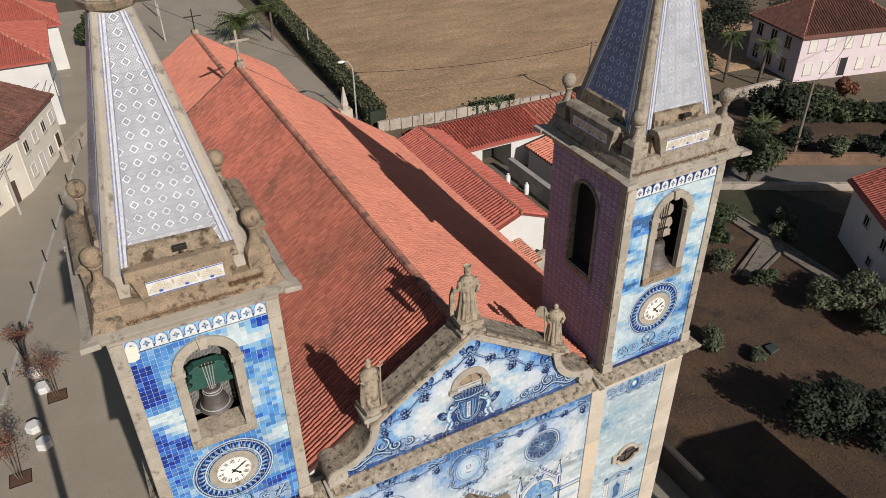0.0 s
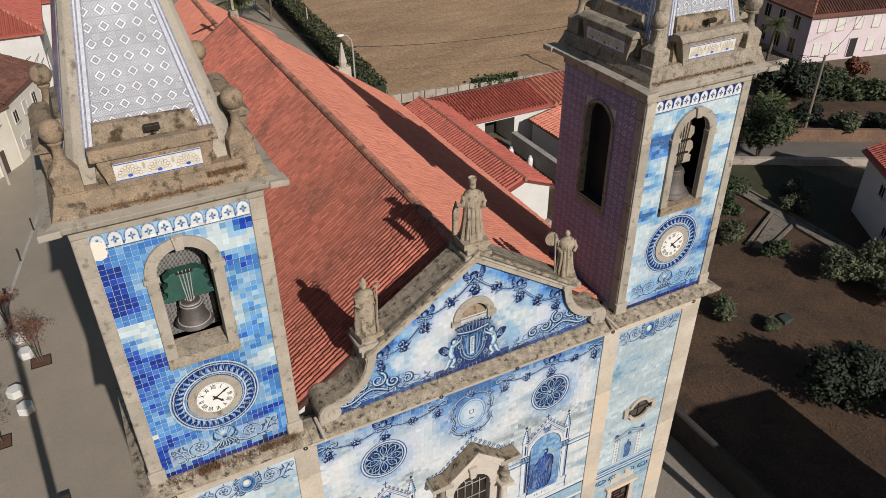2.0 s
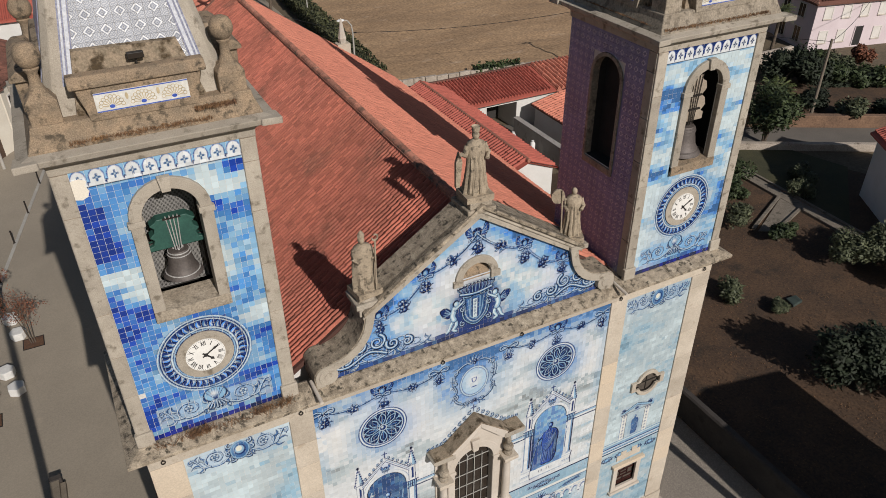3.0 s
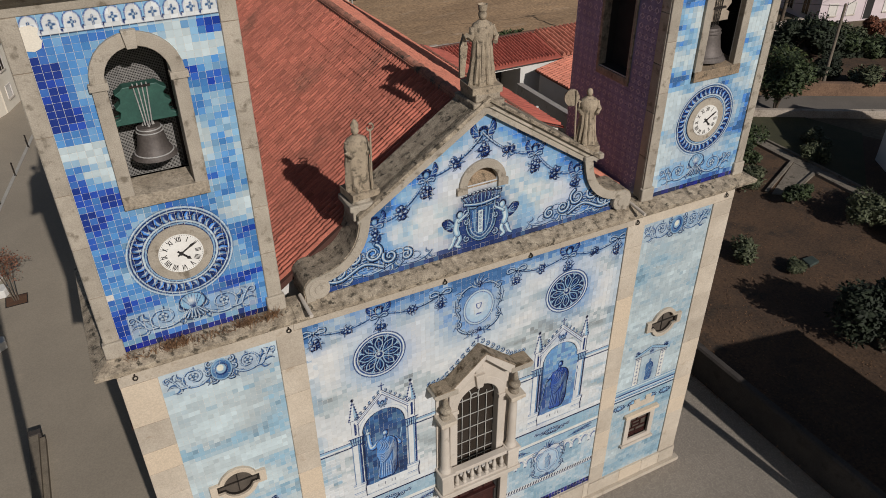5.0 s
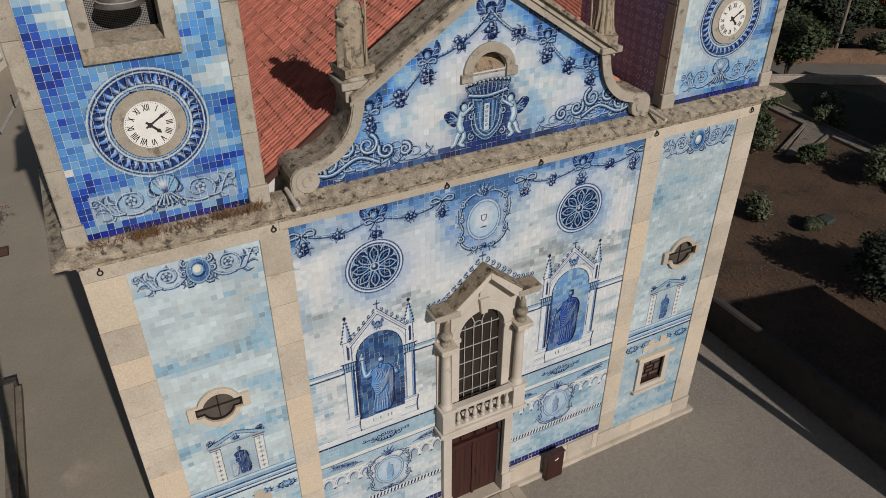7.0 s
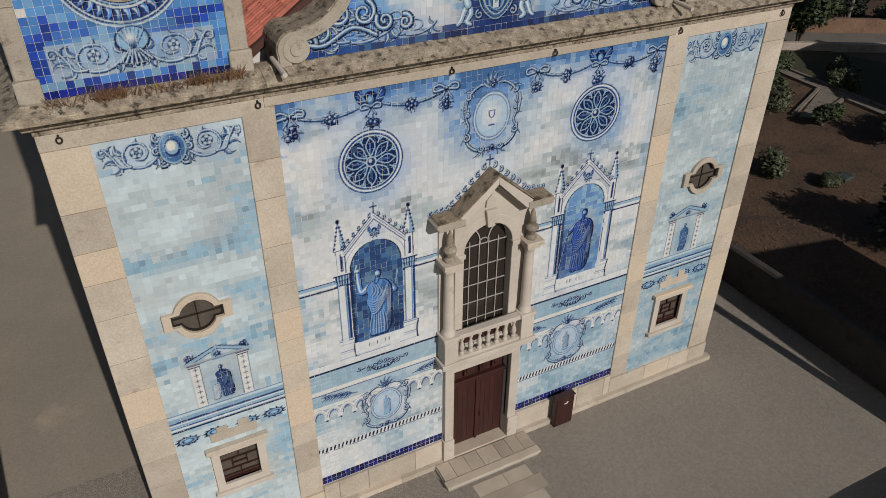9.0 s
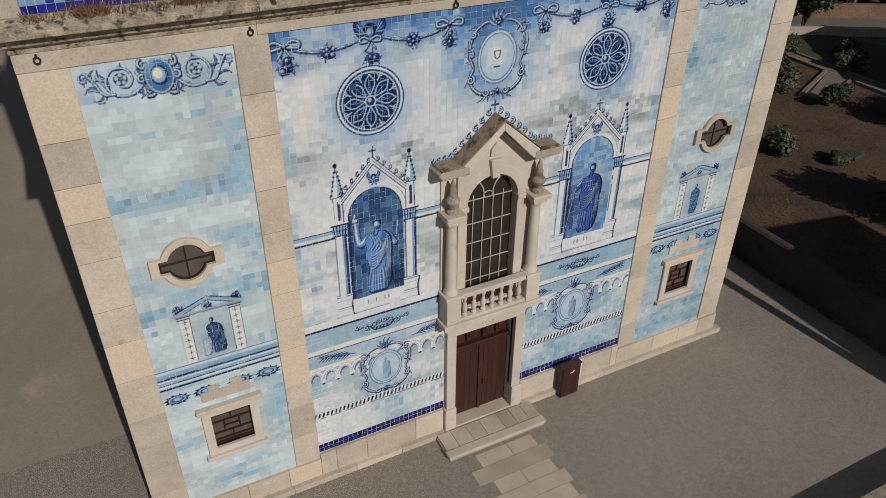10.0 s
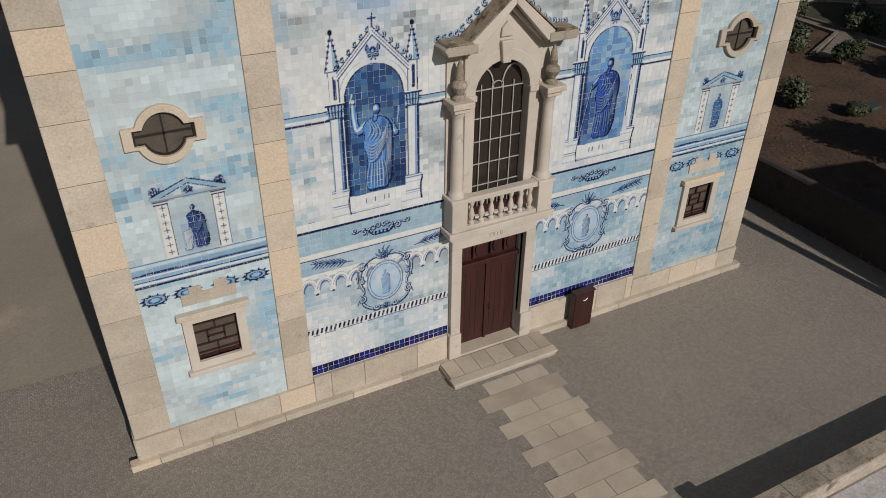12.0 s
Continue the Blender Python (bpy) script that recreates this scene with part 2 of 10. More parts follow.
GRASSM = mat("short_green_grass", (0.055, 0.052, 0.022), (0.038, 0.038, 0.017), 0.6, 1.0, 0.9, 25, 0.35)
EARTH = mat("dry_ground", (0.15, 0.11, 0.07), (0.1, 0.08, 0.05), 0.05, 1.0, 0.8, 4, 0.3)
LEAF = mat("dark_green_leaf", (0.05, 0.07, 0.022), (0.028, 0.042, 0.015), 0.9, 0.7, 0, 20, 0.2, island=0.45)
# darkened copy of LEAF: deep shade is put into the green itself
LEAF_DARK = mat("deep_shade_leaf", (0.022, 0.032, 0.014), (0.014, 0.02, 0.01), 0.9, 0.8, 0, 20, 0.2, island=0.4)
LEAF_HEDGE = mat("olive_hedge_leaf", (0.062, 0.066, 0.026), (0.04, 0.042, 0.018), 0.9, 0.75, 0, 20, 0.2, island=0.45)
LEAF_GREY = mat("grey_green_leaf", (0.09, 0.1, 0.05), (0.06, 0.07, 0.035), 0.9, 0.7, 0, 20, 0.2, island=0.4)
LEAF_RUST = mat("rust_red_autumn_leaf", (0.2, 0.07, 0.035), (0.13, 0.055, 0.03), 1.2, 0.8, 0, 20, 0.2, island=0.5)
LEAF_YELLOW = mat("yellow_flower", (0.55, 0.33, 0.03), (0.4, 0.25, 0.03), 2, 0.8, 0, 20, 0.2, island=0.3)
PALM = mat("palm_frond", (0.08, 0.095, 0.028), (0.05, 0.065, 0.02), 1, 0.6, 0, 20, 0.2, island=0.4)
DRYWEED = mat("dry_weed", (0.23, 0.13, 0.06), (0.15, 0.08, 0.045), 3, 0.95, 0, 20, 0.2, island=0.4)
BARK = mat("grey_bark", (0.13, 0.1, 0.07), (0.08, 0.06, 0.045), 3, 0.95, 0.7, 20, 0.3)
WOOD_RED = mat("dark_red_door_wood", (0.05, 0.0125, 0.01), (0.029, 0.0085, 0.0072), 0.9, 0.5, 0.25, 30, 0.25, stretch=(6, 6, 0.6))
WOOD_POLE = mat("grey_pole_wood", (0.2, 0.165, 0.125), (0.14, 0.115, 0.09), 1.5, 0.95, 0.4, 20, 0.2, stretch=(4, 4, 0.5))
IRON = mat("dark_iron", (0.03, 0.028, 0.026), (0.045, 0.035, 0.028), 3, 0.6, 0.2, 30, 0.2, metal=0.6)
BRONZE = mat("bell_bronze", (0.13, 0.11, 0.1), (0.085, 0.073, 0.066), 2, 0.6, 0.15, 20, 0.2, metal=0.3)
GREEN_PAINT = mat("green_painted_iron", (0.03, 0.1, 0.075), (0.02, 0.07, 0.055), 2, 0.55, 0.1, 20, 0.15)
GREY_YOKE = mat("pale_wood_yoke", (0.36, 0.3, 0.23), (0.27, 0.22, 0.17), 2, 0.8, 0.2, 20, 0.15)
WHITE_PAINT = mat("white_painted_metal", (0.75, 0.74, 0.72), (0.68, 0.67, 0.64), 2, 0.5, 0.05, 20, 0.06)
CONCRETE = mat("cast_concrete", (0.4, 0.38, 0.34), (0.31, 0.29, 0.26), 0.8, 0.9, 0.3, 25, 0.12, stain=(0.22, 0.2, 0.17), stain_at=0.64)
CUBE_WHITE = mat("white_concrete", (0.66, 0.65, 0.62), (0.56, 0.55, 0.52), 1.5, 0.85, 0.15, 25, 0.06)
DIAL = mat("white_enamel_dial", (0.78, 0.77, 0.73), (0.7, 0.68, 0.64), 2, 0.4, 0.03, 20, 0.04)
BLACK = mat("black_paint", (0.015, 0.014, 0.014), (0.022, 0.02, 0.02), 4, 0.6, 0, 20, 0.1)
# near-black: the shade of unlit interiors is put into this colour
INTERIOR_SHADE = mat("interior_shade_black", (0.035, 0.031, 0.028), (0.022, 0.02, 0.018), 1, 0.95, 0.2, 20, 0.2)
SHUTTER = mat("white_shutter", (0.66, 0.62, 0.58), (0.58, 0.55, 0.5), 1, 0.7, 0.1, 30, 0.08)


def glass_mat():
    m = bpy.data.materials.new("old_window_glass")
    m.use_nodes = True
    p = m.node_tree.nodes["Principled BSDF"]
    p.inputs["Base Color"].default_value = (0.03, 0.023, 0.018, 1)
    p.inputs["Roughness"].default_value = 0.2
    p.inputs["IOR"].default_value = 1.5
    return m


GLASS = glass_mat()
DUSTY_GLASS = mat("dusty_brown_glass", (0.105, 0.088, 0.072), (0.07, 0.058, 0.048), 2.5, 0.35, 0.05, 20, 0.15)
# pan clay darkened: the shaded troughs between tile rows are in its colour
CLAY_BED = mat("shade_dark_pan_clay", (0.1, 0.04, 0.029), (0.066, 0.03, 0.022), 0.5, 0.95, 0.4, 30, 0.2)
MORTAR_DARK = mat("stained_mortar", (0.3, 0.24, 0.18), (0.2, 0.165, 0.125), 2, 0.95, 0.4, 30, 0.25)
CALCADA = mat("pale_stone_mosaic", (0.5, 0.48, 0.47), (0.38, 0.37, 0.37), 3, 0.9, 0.5, 14, 0.25)
WALL_DARK = mat("dark_garden_wall", (0.055, 0.045, 0.039), (0.034, 0.029, 0.026), 0.7, 0.95, 0.5, 15, 0.25, stain=(0.028, 0.024, 0.02), stain_at=0.55)
LITTER = mat("dry_leaf", (0.13, 0.07, 0.034), (0.075, 0.042, 0.022), 1, 0.95, 0, 20, 0.2, island=0.5)
BANK = mat("brown_earth_bank", (0.2, 0.12, 0.075), (0.14, 0.085, 0.055), 0.7, 1.0, 0.8, 8, 0.3)
DOORWAY = mat("brown_house_door", (0.1, 0.06, 0.04), (0.07, 0.045, 0.03), 2, 0.7, 0.1, 30, 0.15)
PIT = mat("dark_planting_soil", (0.12, 0.06, 0.03), (0.08, 0.04, 0.025), 3, 1.0, 0.6, 15, 0.3)

BENCH = mat("weathered_brown_concrete", (0.21, 0.175, 0.13), (0.14, 0.115, 0.085), 1.4, 0.95, 0.5, 25, 0.2, stain=(0.08, 0.066, 0.05), stain_at=0.58, stain_scale=2)
PATH_STONE = mat("mossy_concrete_path", (0.2, 0.17, 0.135), (0.14, 0.12, 0.095), 1.5, 0.95, 0.5, 14, 0.25, stain=(0.08, 0.07, 0.05), stain_at=0.56, stain_scale=2.5)

# ---- building helpers ----
class Shape:
    """Collects the faces of one mesh."""

    def __init__(self):
        self.v, self.f = [], []

    def add(self, verts, faces):
        n = len(self.v)
        self.v += [tuple(p) for p in verts]
        self.f += [tuple(i + n for i in f) for f in faces]
        return self

    def box(self, x0, x1, y0, y1, z0, z1):
        return self.add([(x, y, z) for x in (x0, x1) for y in (y0, y1) for z in (z0, z1)],
                        [(0, 1, 3, 2), (4, 6, 7, 5), (0, 4, 5, 1), (2, 3, 7, 6), (0, 2, 6, 4), (1, 5, 7, 3)])

    def prism(self, poly, lo, hi, axis="y"):
        """A polygon drawn out along an axis. poly holds the two other coordinates, in xyz order."""
        def put(a, b, c):
            return {"x": (c, a, b), "y": (a, c, b), "z": (a, b, c)}[axis]
        n = len(poly)
        self.add([put(a, b, lo) for a, b in poly] + [put(a, b, hi) for a, b in poly],
                 [tuple(range(n)), tuple(range(2 * n - 1, n - 1, -1))] + [(i, (i + 1) % n, n + (i + 1) % n, n + i) for i in range(n)])
        return self

    def ring_prism(self, outer, inner, lo, hi, axis="y", closed=True):
        """A frame between two outlines of as many points."""
        def put(a, b, c):
            return {"x": (c, a, b), "y": (a, c, b), "z": (a, b, c)}[axis]
        n = len(outer)
        vs = [put(a, b, c) for c in (lo, hi) for line in (outer, inner) for a, b in line]
        fs = []
        for i in range(n if closed else n - 1):
            j = (i + 1) % n
            fs += [(i, j, n + j, n + i), (2 * n + i, 3 * n + i, 3 * n + j, 2 * n + j), (i, 2 * n + i, 2 * n + j, j), (n + i, n + j, 3 * n + j, 3 * n + i)]
        if not closed:
            fs += [(0, n, 3 * n, 2 * n), (n - 1, 3 * n - 1, 4 * n - 1, 2 * n - 1)]
        return self.add(vs, fs)

    def lathe(self, profile, c, n=16, squash=1.0):
        m = len(profile)
        vs = [(c[0] + r * math.cos(2 * math.pi * i / n), c[1] + squash * r * math.sin(2 * math.pi * i / n), c[2] + z) for i in range(n) for r, z in profile]
        fs = [(i * m + k, ((i + 1) % n) * m + k, ((i + 1) % n) * m + k + 1, i * m + k + 1) for i in range(n) for k in range(m - 1)]
        fs += [tuple(i * m for i in range(n))[::-1], tuple(i * m + m - 1 for i in range(n))]
        return self.add(vs, fs)

    def ball(self, c, r, n=12, scale=(1, 1, 1)):
        prof = [(max(1e-4, r * math.sin(math.pi * k / n)), -r * math.cos(math.pi * k / n)) for k in range(n + 1)]
        s = Shape().lathe(prof, (0, 0, 0), n + 4)
        return self.add([(c[0] + x * scale[0], c[1] + y * scale[1], c[2] + z * scale[2]) for x, y, z in s.v], s.f)

    def tube(self, path, r, n=8, r_end=None):
        path = [Vector(p) for p in path]
        rings = []
        up = Vector((0.13, 0.31, 1)).normalized()
        for i, p in enumerate(path):
            d = (path[min(i + 1, len(path) - 1)] - path[max(i - 1, 0)]).normalized()
            a = d.cross(up)
            a = a.normalized() if a.length > 1e-3 else Vector((1, 0, 0))
            b = d.cross(a)
            rad = r if r_end is None else r + (r_end - r) * i / (len(path) - 1)
            rings.append([p + rad * (a * math.cos(2 * math.pi * k / n) + b * math.sin(2 * math.pi * k / n)) for k in range(n)])
        m = len(rings)
        self.add([p for ring in rings for p in ring],
                 [(i * n + k, i * n + (k + 1) % n, (i + 1) * n + (k + 1) % n, (i + 1) * n + k) for i in range(m - 1) for k in range(n)] +
                 [tuple(range(n)), tuple(range((m - 1) * n, m * n))])
        return self

    def quad(self, a, b, c, d):
        return self.add([a, b, c, d], [(0, 1, 2, 3)])

    def moved(self, m):
        self.v = [tuple(m @ Vector(p)) for p in self.v]
        return self


def mesh_of(name, shape, material, fix=True, smooth=False):
    me = bpy.data.meshes.new(name)
    me.from_pydata(shape.v, [], shape.f)
    if fix:
        bm = bmesh.new()
        bm.from_mesh(me)
        bmesh.ops.recalc_face_normals(bm, faces=bm.faces)
        bm.to_mesh(me)
        bm.free()
    me.materials.append(material)
    if smooth:
        me.polygons.foreach_set("use_smooth", [True] * len(me.polygons))
        me.set_sharp_from_angle(angle=radians(40))
    me.update()
    return me


def part(name, shape, material, parent=None, label="", bevel=0.0, smooth=False, kind="", fix=True):
    me = shape if isinstance(shape, bpy.types.Mesh) else mesh_of(name, shape, material, fix, smooth)
    ob = new(name, me)
    if parent is not None:
        ob.parent = parent
    if bevel:
        b = ob.modifiers.new("bevel", "BEVEL")
        b.width, b.segments, b.limit_method, b.angle_limit = bevel, 2, "ANGLE", radians(35)
    return tagged(ob, label=label, kind=kind)


def thing(name, label, category, at=(0, 0, 0), group="", kind=""):
    ob = new(name)
    ob.location = at
    ob.empty_display_size = 0.2
    return tagged(ob, label, category, group, kind)


def carved(name, shape, cutters, material, parent=None, label="", bevel=0.0, kind=""):
    """A solid with openings cut through it."""
    ob = part(name, shape, material, parent, label, kind=kind)
    tools = []
    for c in cutters:
        t = new("cutter", mesh_of("cutter", c, material))
        m = ob.modifiers.new("cut", "BOOLEAN")
        m.operation, m.solver, m.object = "DIFFERENCE", "EXACT", t
        tools.append(t)
    bpy.context.view_layer.update()
    me = bpy.data.meshes.new_from_object(ob.evaluated_get(bpy.context.evaluated_depsgraph_get()))
    ob.modifiers.clear()
    ob.data = me
    for t in tools:
        bpy.data.objects.remove(t)
    if bevel:
        b = ob.modifiers.new("bevel", "BEVEL")
        b.width, b.segments, b.limit_method, b.angle_limit = bevel, 2, "ANGLE", radians(35)
    return ob


def arch(cx, z0, zs, r, n=14):
    """Outline of an arched opening: sill at z0, springing at zs, half width r."""
    return [(cx - r, z0)] + [(cx - r * math.cos(math.pi * i / n), zs + r * math.sin(math.pi * i / n)) for i in range(n + 1)] + [(cx + r, z0)]


def circle(cx, cz, rx, rz=None, n=32, a0=0.0):
    rz = rx if rz is None else rz
    return [(cx + rx * math.cos(a0 + 2 * math.pi * i / n), cz + rz * math.sin(a0 + 2 * math.pi * i / n)) for i in range(n)]


def cross_oval(cx, cz, s=1.0):
    """Outline of the lobed window: an oval with a bar through it."""
    pts = []
    a0 = math.asin(0.16 / 0.44)
    for sign in (1, -1):
        for i in range(13):
            a = a0 + (math.pi - 2 * a0) * i / 12
            pts.append((sign * 0.4 * math.cos(a), sign * 0.44 * math.sin(a)))
        pts += [(-sign * 0.56, sign * 0.16), (-sign * 0.56, -sign * 0.16)]
    return [(cx + s * x, cz + s * z) for x, z in pts]

# ---- church: structure ----
XT, HALF = 7.37, 1.93          # tower axis and half width
YT = 1.95                      # tower axis behind the front
RIDGE, EAVE_X, EAVE_Z, NAVE_END = 17.0, 9.4, 10.4, 26.5
church = thing("church", "church clad in blue and white painted tiles with two bell towers", "church")

OVAL = [cross_oval(s * 7.33, 7.95) for s in (-1, 1)]
BELL = [arch(s * 7.37, 16.95, 19.25, 0.6) for s in (-1, 1)]
DOOR = [(-0.95, 0.2), (-0.95, 3.65), (0.95, 3.65), (0.95, 0.2)]
TALL = arch(0.0, 4.4, 7.62, 0.74)
LUNE = [(-0.46, 15.17), (0.46, 15.17)] + [(0.46 * math.cos(math.pi * i / 12), 15.17 + 0.46 * math.sin(math.pi * i / 12)) for i in range(1, 12)]
SMALL = [[(s * 7.1 - 0.47, 2.47), (s * 7.1 - 0.47, 3.56), (s * 7.1 + 0.47, 3.56), (s * 7.1 + 0.47, 2.47)] for s in (-1, 1)]


def pediment_outline(inset=0.0):
    """Half outline from the foot to the top, mirrored: volute, shoulder, rake."""
    right = [(4.9 - inset, 13.2)]
    cx, cz = 4.55, 13.52
    r = max(0.05, 0.36 - inset)
    right += [(cx + r * math.cos(a), cz + r * math.sin(a)) for a in (radians(d) for d in range(-20, 101, 20))]
    # concave sweep up to the shoulder
    for i in range(1, 9):
        a = radians(-90 - 90 * i / 9)
        right.append((4.5 + (1.12 + inset) * math.cos(a) + 0.02, 15.05 + (1.15 + inset) * math.sin(a)))
    right += [(3.36 - inset, 15.2 - 0.4 * inset), (0.0, 17.42 - 1.2 * inset)]
    return right + [(-x, z) for x, z in reversed(right[:-1])]


front = carved("front_wall", Shape().box(-5.2, 5.2, 0, 0.9, 0, 12.7),
               [Shape().prism(DOOR, -0.5, 0.55), Shape().prism(TALL, -0.5, 0.5)], MORTAR, church)
ped_wall = carved("pediment_wall", Shape().prism(pediment_outline(0.1), 0.0, 0.75), [Shape().prism(LUNE, -0.5, 0.9)], MORTAR, church)
for s, k in ((-1, 0), (1, 1)):
    x0, x1 = sorted((s * 5.1, s * 9.28))
    carved("tower_base", Shape().box(x0, x1, 0, 3.9, 0, 12.75), [Shape().prism(OVAL[k], -0.5, 0.4), Shape().prism(SMALL[k], -0.5, 0.35)], MORTAR, church)
    cx = s * XT
    side = arch(YT, 16.55, 19.25, 0.64)
    carved("bell_chamber", Shape().box(cx - HALF, cx + HALF, 0.0, 3.9, 12.75, 20.85),
           [Shape().box(cx - HALF + 0.55, cx + HALF - 0.55, 0.55 if s < 0 else 0.12, 3.35, 16.3, 20.4), Shape().prism(BELL[k], -0.5, 1.2),
            Shape().prism(side, *sorted((cx, cx - s * 3)), "x")], MORTAR, church)
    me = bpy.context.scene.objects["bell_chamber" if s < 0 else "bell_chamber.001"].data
    # inner faces of the chamber get their shade from the near-black material
    me.materials.append(INTERIOR_SHADE)
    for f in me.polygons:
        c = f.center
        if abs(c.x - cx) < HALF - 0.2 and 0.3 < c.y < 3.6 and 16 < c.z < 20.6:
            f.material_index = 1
    # added near-black panel that stands for the shade deep in the side opening
    panel_x = cx - s * (HALF - 0.48)
    part("opening_board", Shape().prism(side, panel_x - 0.02, panel_x + 0.02, "x"), INTERIOR_SHADE, church, "added near-black panel standing for shade in the arched side opening")

# window panes and bars
def oval_window(k, s):
    w = part("window", Shape().prism(cross_oval(s * 7.33, 7.95, 1.02), 0.04, 0.08), DUSTY_GLASS, church, "lobed window with dark glass")
    part("frame", Shape().ring_prism(cross_oval(s * 7.33, 7.95, 1.34), cross_oval(s * 7.33, 7.95, 1.0), -0.1, 0.22), STONE, w, "carved limestone surround", bevel=0.015)
    part("glazing_bar", Shape().box(s * 7.33 - 0.014, s * 7.33 + 0.014, 0.015, 0.04, 7.5, 8.4).box(s * 7.33 - 0.55, s * 7.33 + 0.55, 0.015, 0.04, 7.93, 7.97), IRON, w)
    part("iron_rim", Shape().ring_prism(cross_oval(s * 7.33, 7.95, 1.0), cross_oval(s * 7.33, 7.95, 0.93), -0.02, 0.06), IRON, w)


def small_window(s):
    cx = s * 7.1
    w = part("window", Shape().box(cx - 0.47, cx + 0.47, 0.098, 0.13, 2.45, 3.58), DUSTY_GLASS, church, "small square window with iron lattice")
    o = [(cx - 0.68, 2.28), (cx - 0.68, 3.72), (cx + 0.68, 3.72), (cx + 0.68, 2.28)]
    i = [(cx - 0.47, 2.47), (cx - 0.47, 3.56), (cx + 0.47, 3.56), (cx + 0.47, 2.47)]
    part("frame", Shape().ring_prism(o, i, -0.09, 0.1), STONE_PALE, w, "limestone frame", bevel=0.012)
    part("cornice", Shape().box(cx - 0.78, cx + 0.78, -0.17, 0.0, 3.72, 3.86), STONE, w, bevel=0.02)
    part("sill", Shape().box(cx - 0.76, cx + 0.76, -0.16, 0.05, 2.16, 2.28), STONE_PALE, w, bevel=0.02)
    part("stone_head", Shape().box(cx - 0.58, cx + 0.58, -0.035, 0.02, 4.02, 4.3).box(cx - 0.4, cx - 0.13, -0.032, 0.02, 4.3, 4.46).box(cx + 0.13, cx + 0.4, -0.032, 0.02, 4.3, 4.5), STONE, w, "stepped stone patch above the window", bevel=0.008)
    for i, (a, b, c, d) in enumerate(((-0.47, 0.47, 2.47, 2.53), (-0.47, 0.47, 3.5, 3.56), (-0.47, 0.47, 2.6, 2.63), (-0.47, 0.47, 2.82, 2.85), (-0.47, 0.47, 3.18, 3.21), (-0.47, 0.47, 3.4, 3.43), (-0.2, -0.17, 2.82, 3.2),
                                      (0.17, 0.2, 2.82, 3.2), (-0.015, 0.015, 2.47, 2.84), (-0.015, 0.015, 3.2, 3.56), (-0.2, 0.2, 3.0, 3.03))):
        part("lattice_bar", Shape().box(cx + a, cx + b, 0.05, 0.097, c, d), WOOD_RED, w)


for k, s in enumerate((-1, 1)):
    oval_window(k, s)
    small_window(s)

# mouldings
def moulding(name, profile, x0, x1, material, label="", ends=(0.0, 0.0)):
    """A horizontal moulding along the front; profile holds (forward, z)."""
    sh = Shape()
    n = len(profile)
    vs = [(x0 - ends[0] * d, -d, z) for d, z in profile] + [(x1 + ends[1] * d, -d, z) for d, z in profile]
    sh.add(vs, [tuple(range(n)), tuple(range(n, 2 * n))] + [(i, (i + 1) % n, n + (i + 1) % n, n + i) for i in range(n)])
    return part(name, sh, material, church, label, bevel=0.012)


CORN = [(-0.3, 12.62), (0.06, 12.62), (0.07, 12.72), (0.2, 12.78), (0.24, 12.9), (0.44, 12.95), (0.45, 13.06), (0.05, 13.22), (-0.3, 13.22)]
moulding("cornice", CORN, -5.25, 5.25, STONE_CORNICE, "lichen-blackened stone cornice")
moulding("architrave", [(-0.2, 12.42), (0.045, 12.42), (0.045, 12.618), (-0.2, 12.618)], -5.25, 5.25, STONE)
for s in (-1, 1):
    x0, x1 = sorted((s * 5.253, s * 9.28))
    ends = (1, 0) if s < 0 else (0, 1)
    moulding("cornice", CORN, x0, x1, STONE_CORNICE, "lichen-blackened stone cornice", ends)
    moulding("architrave", [(-0.2, 12.3), (0.045, 12.3), (0.045, 12.618), (-0.2, 12.618)], x0, x1, STONE, "", ends)
    # returns along the outer side
    sh = Shape()
    n = len(CORN)
    sh.add([(s * (9.28 + d), -d, z) for d, z in CORN] + [(s * (9.28 + d), 3.9 + d, z) for d, z in CORN],
           [tuple(range(n)), tuple(range(n, 2 * n))] + [(i, (i + 1) % n, n + (i + 1) % n, n + i) for i in range(n)])
    part("cornice", sh, STONE_CORNICE, church, bevel=0.012)


def square_ring(cx, cy, prof, name, material, label="", bevel=0.015):
    """A moulding that runs round a square tower; prof holds (half width, z) from the inside bottom round to the inside top."""
    sh = Shape()
    n = len(prof)
    vs = [(cx + sx * h, cy + sy * h, z) for sx, sy in ((-1, -1), (1, -1), (1, 1), (-1, 1)) for h, z in prof]
    fs = [(c * n + i, c * n + (i + 1) % n, ((c + 1) % 4) * n + (i + 1) % n, ((c + 1) % 4) * n + i) for c in range(4) for i in range(n)]
    return part(name, sh.add(vs, fs), material, church, label, bevel=bevel)


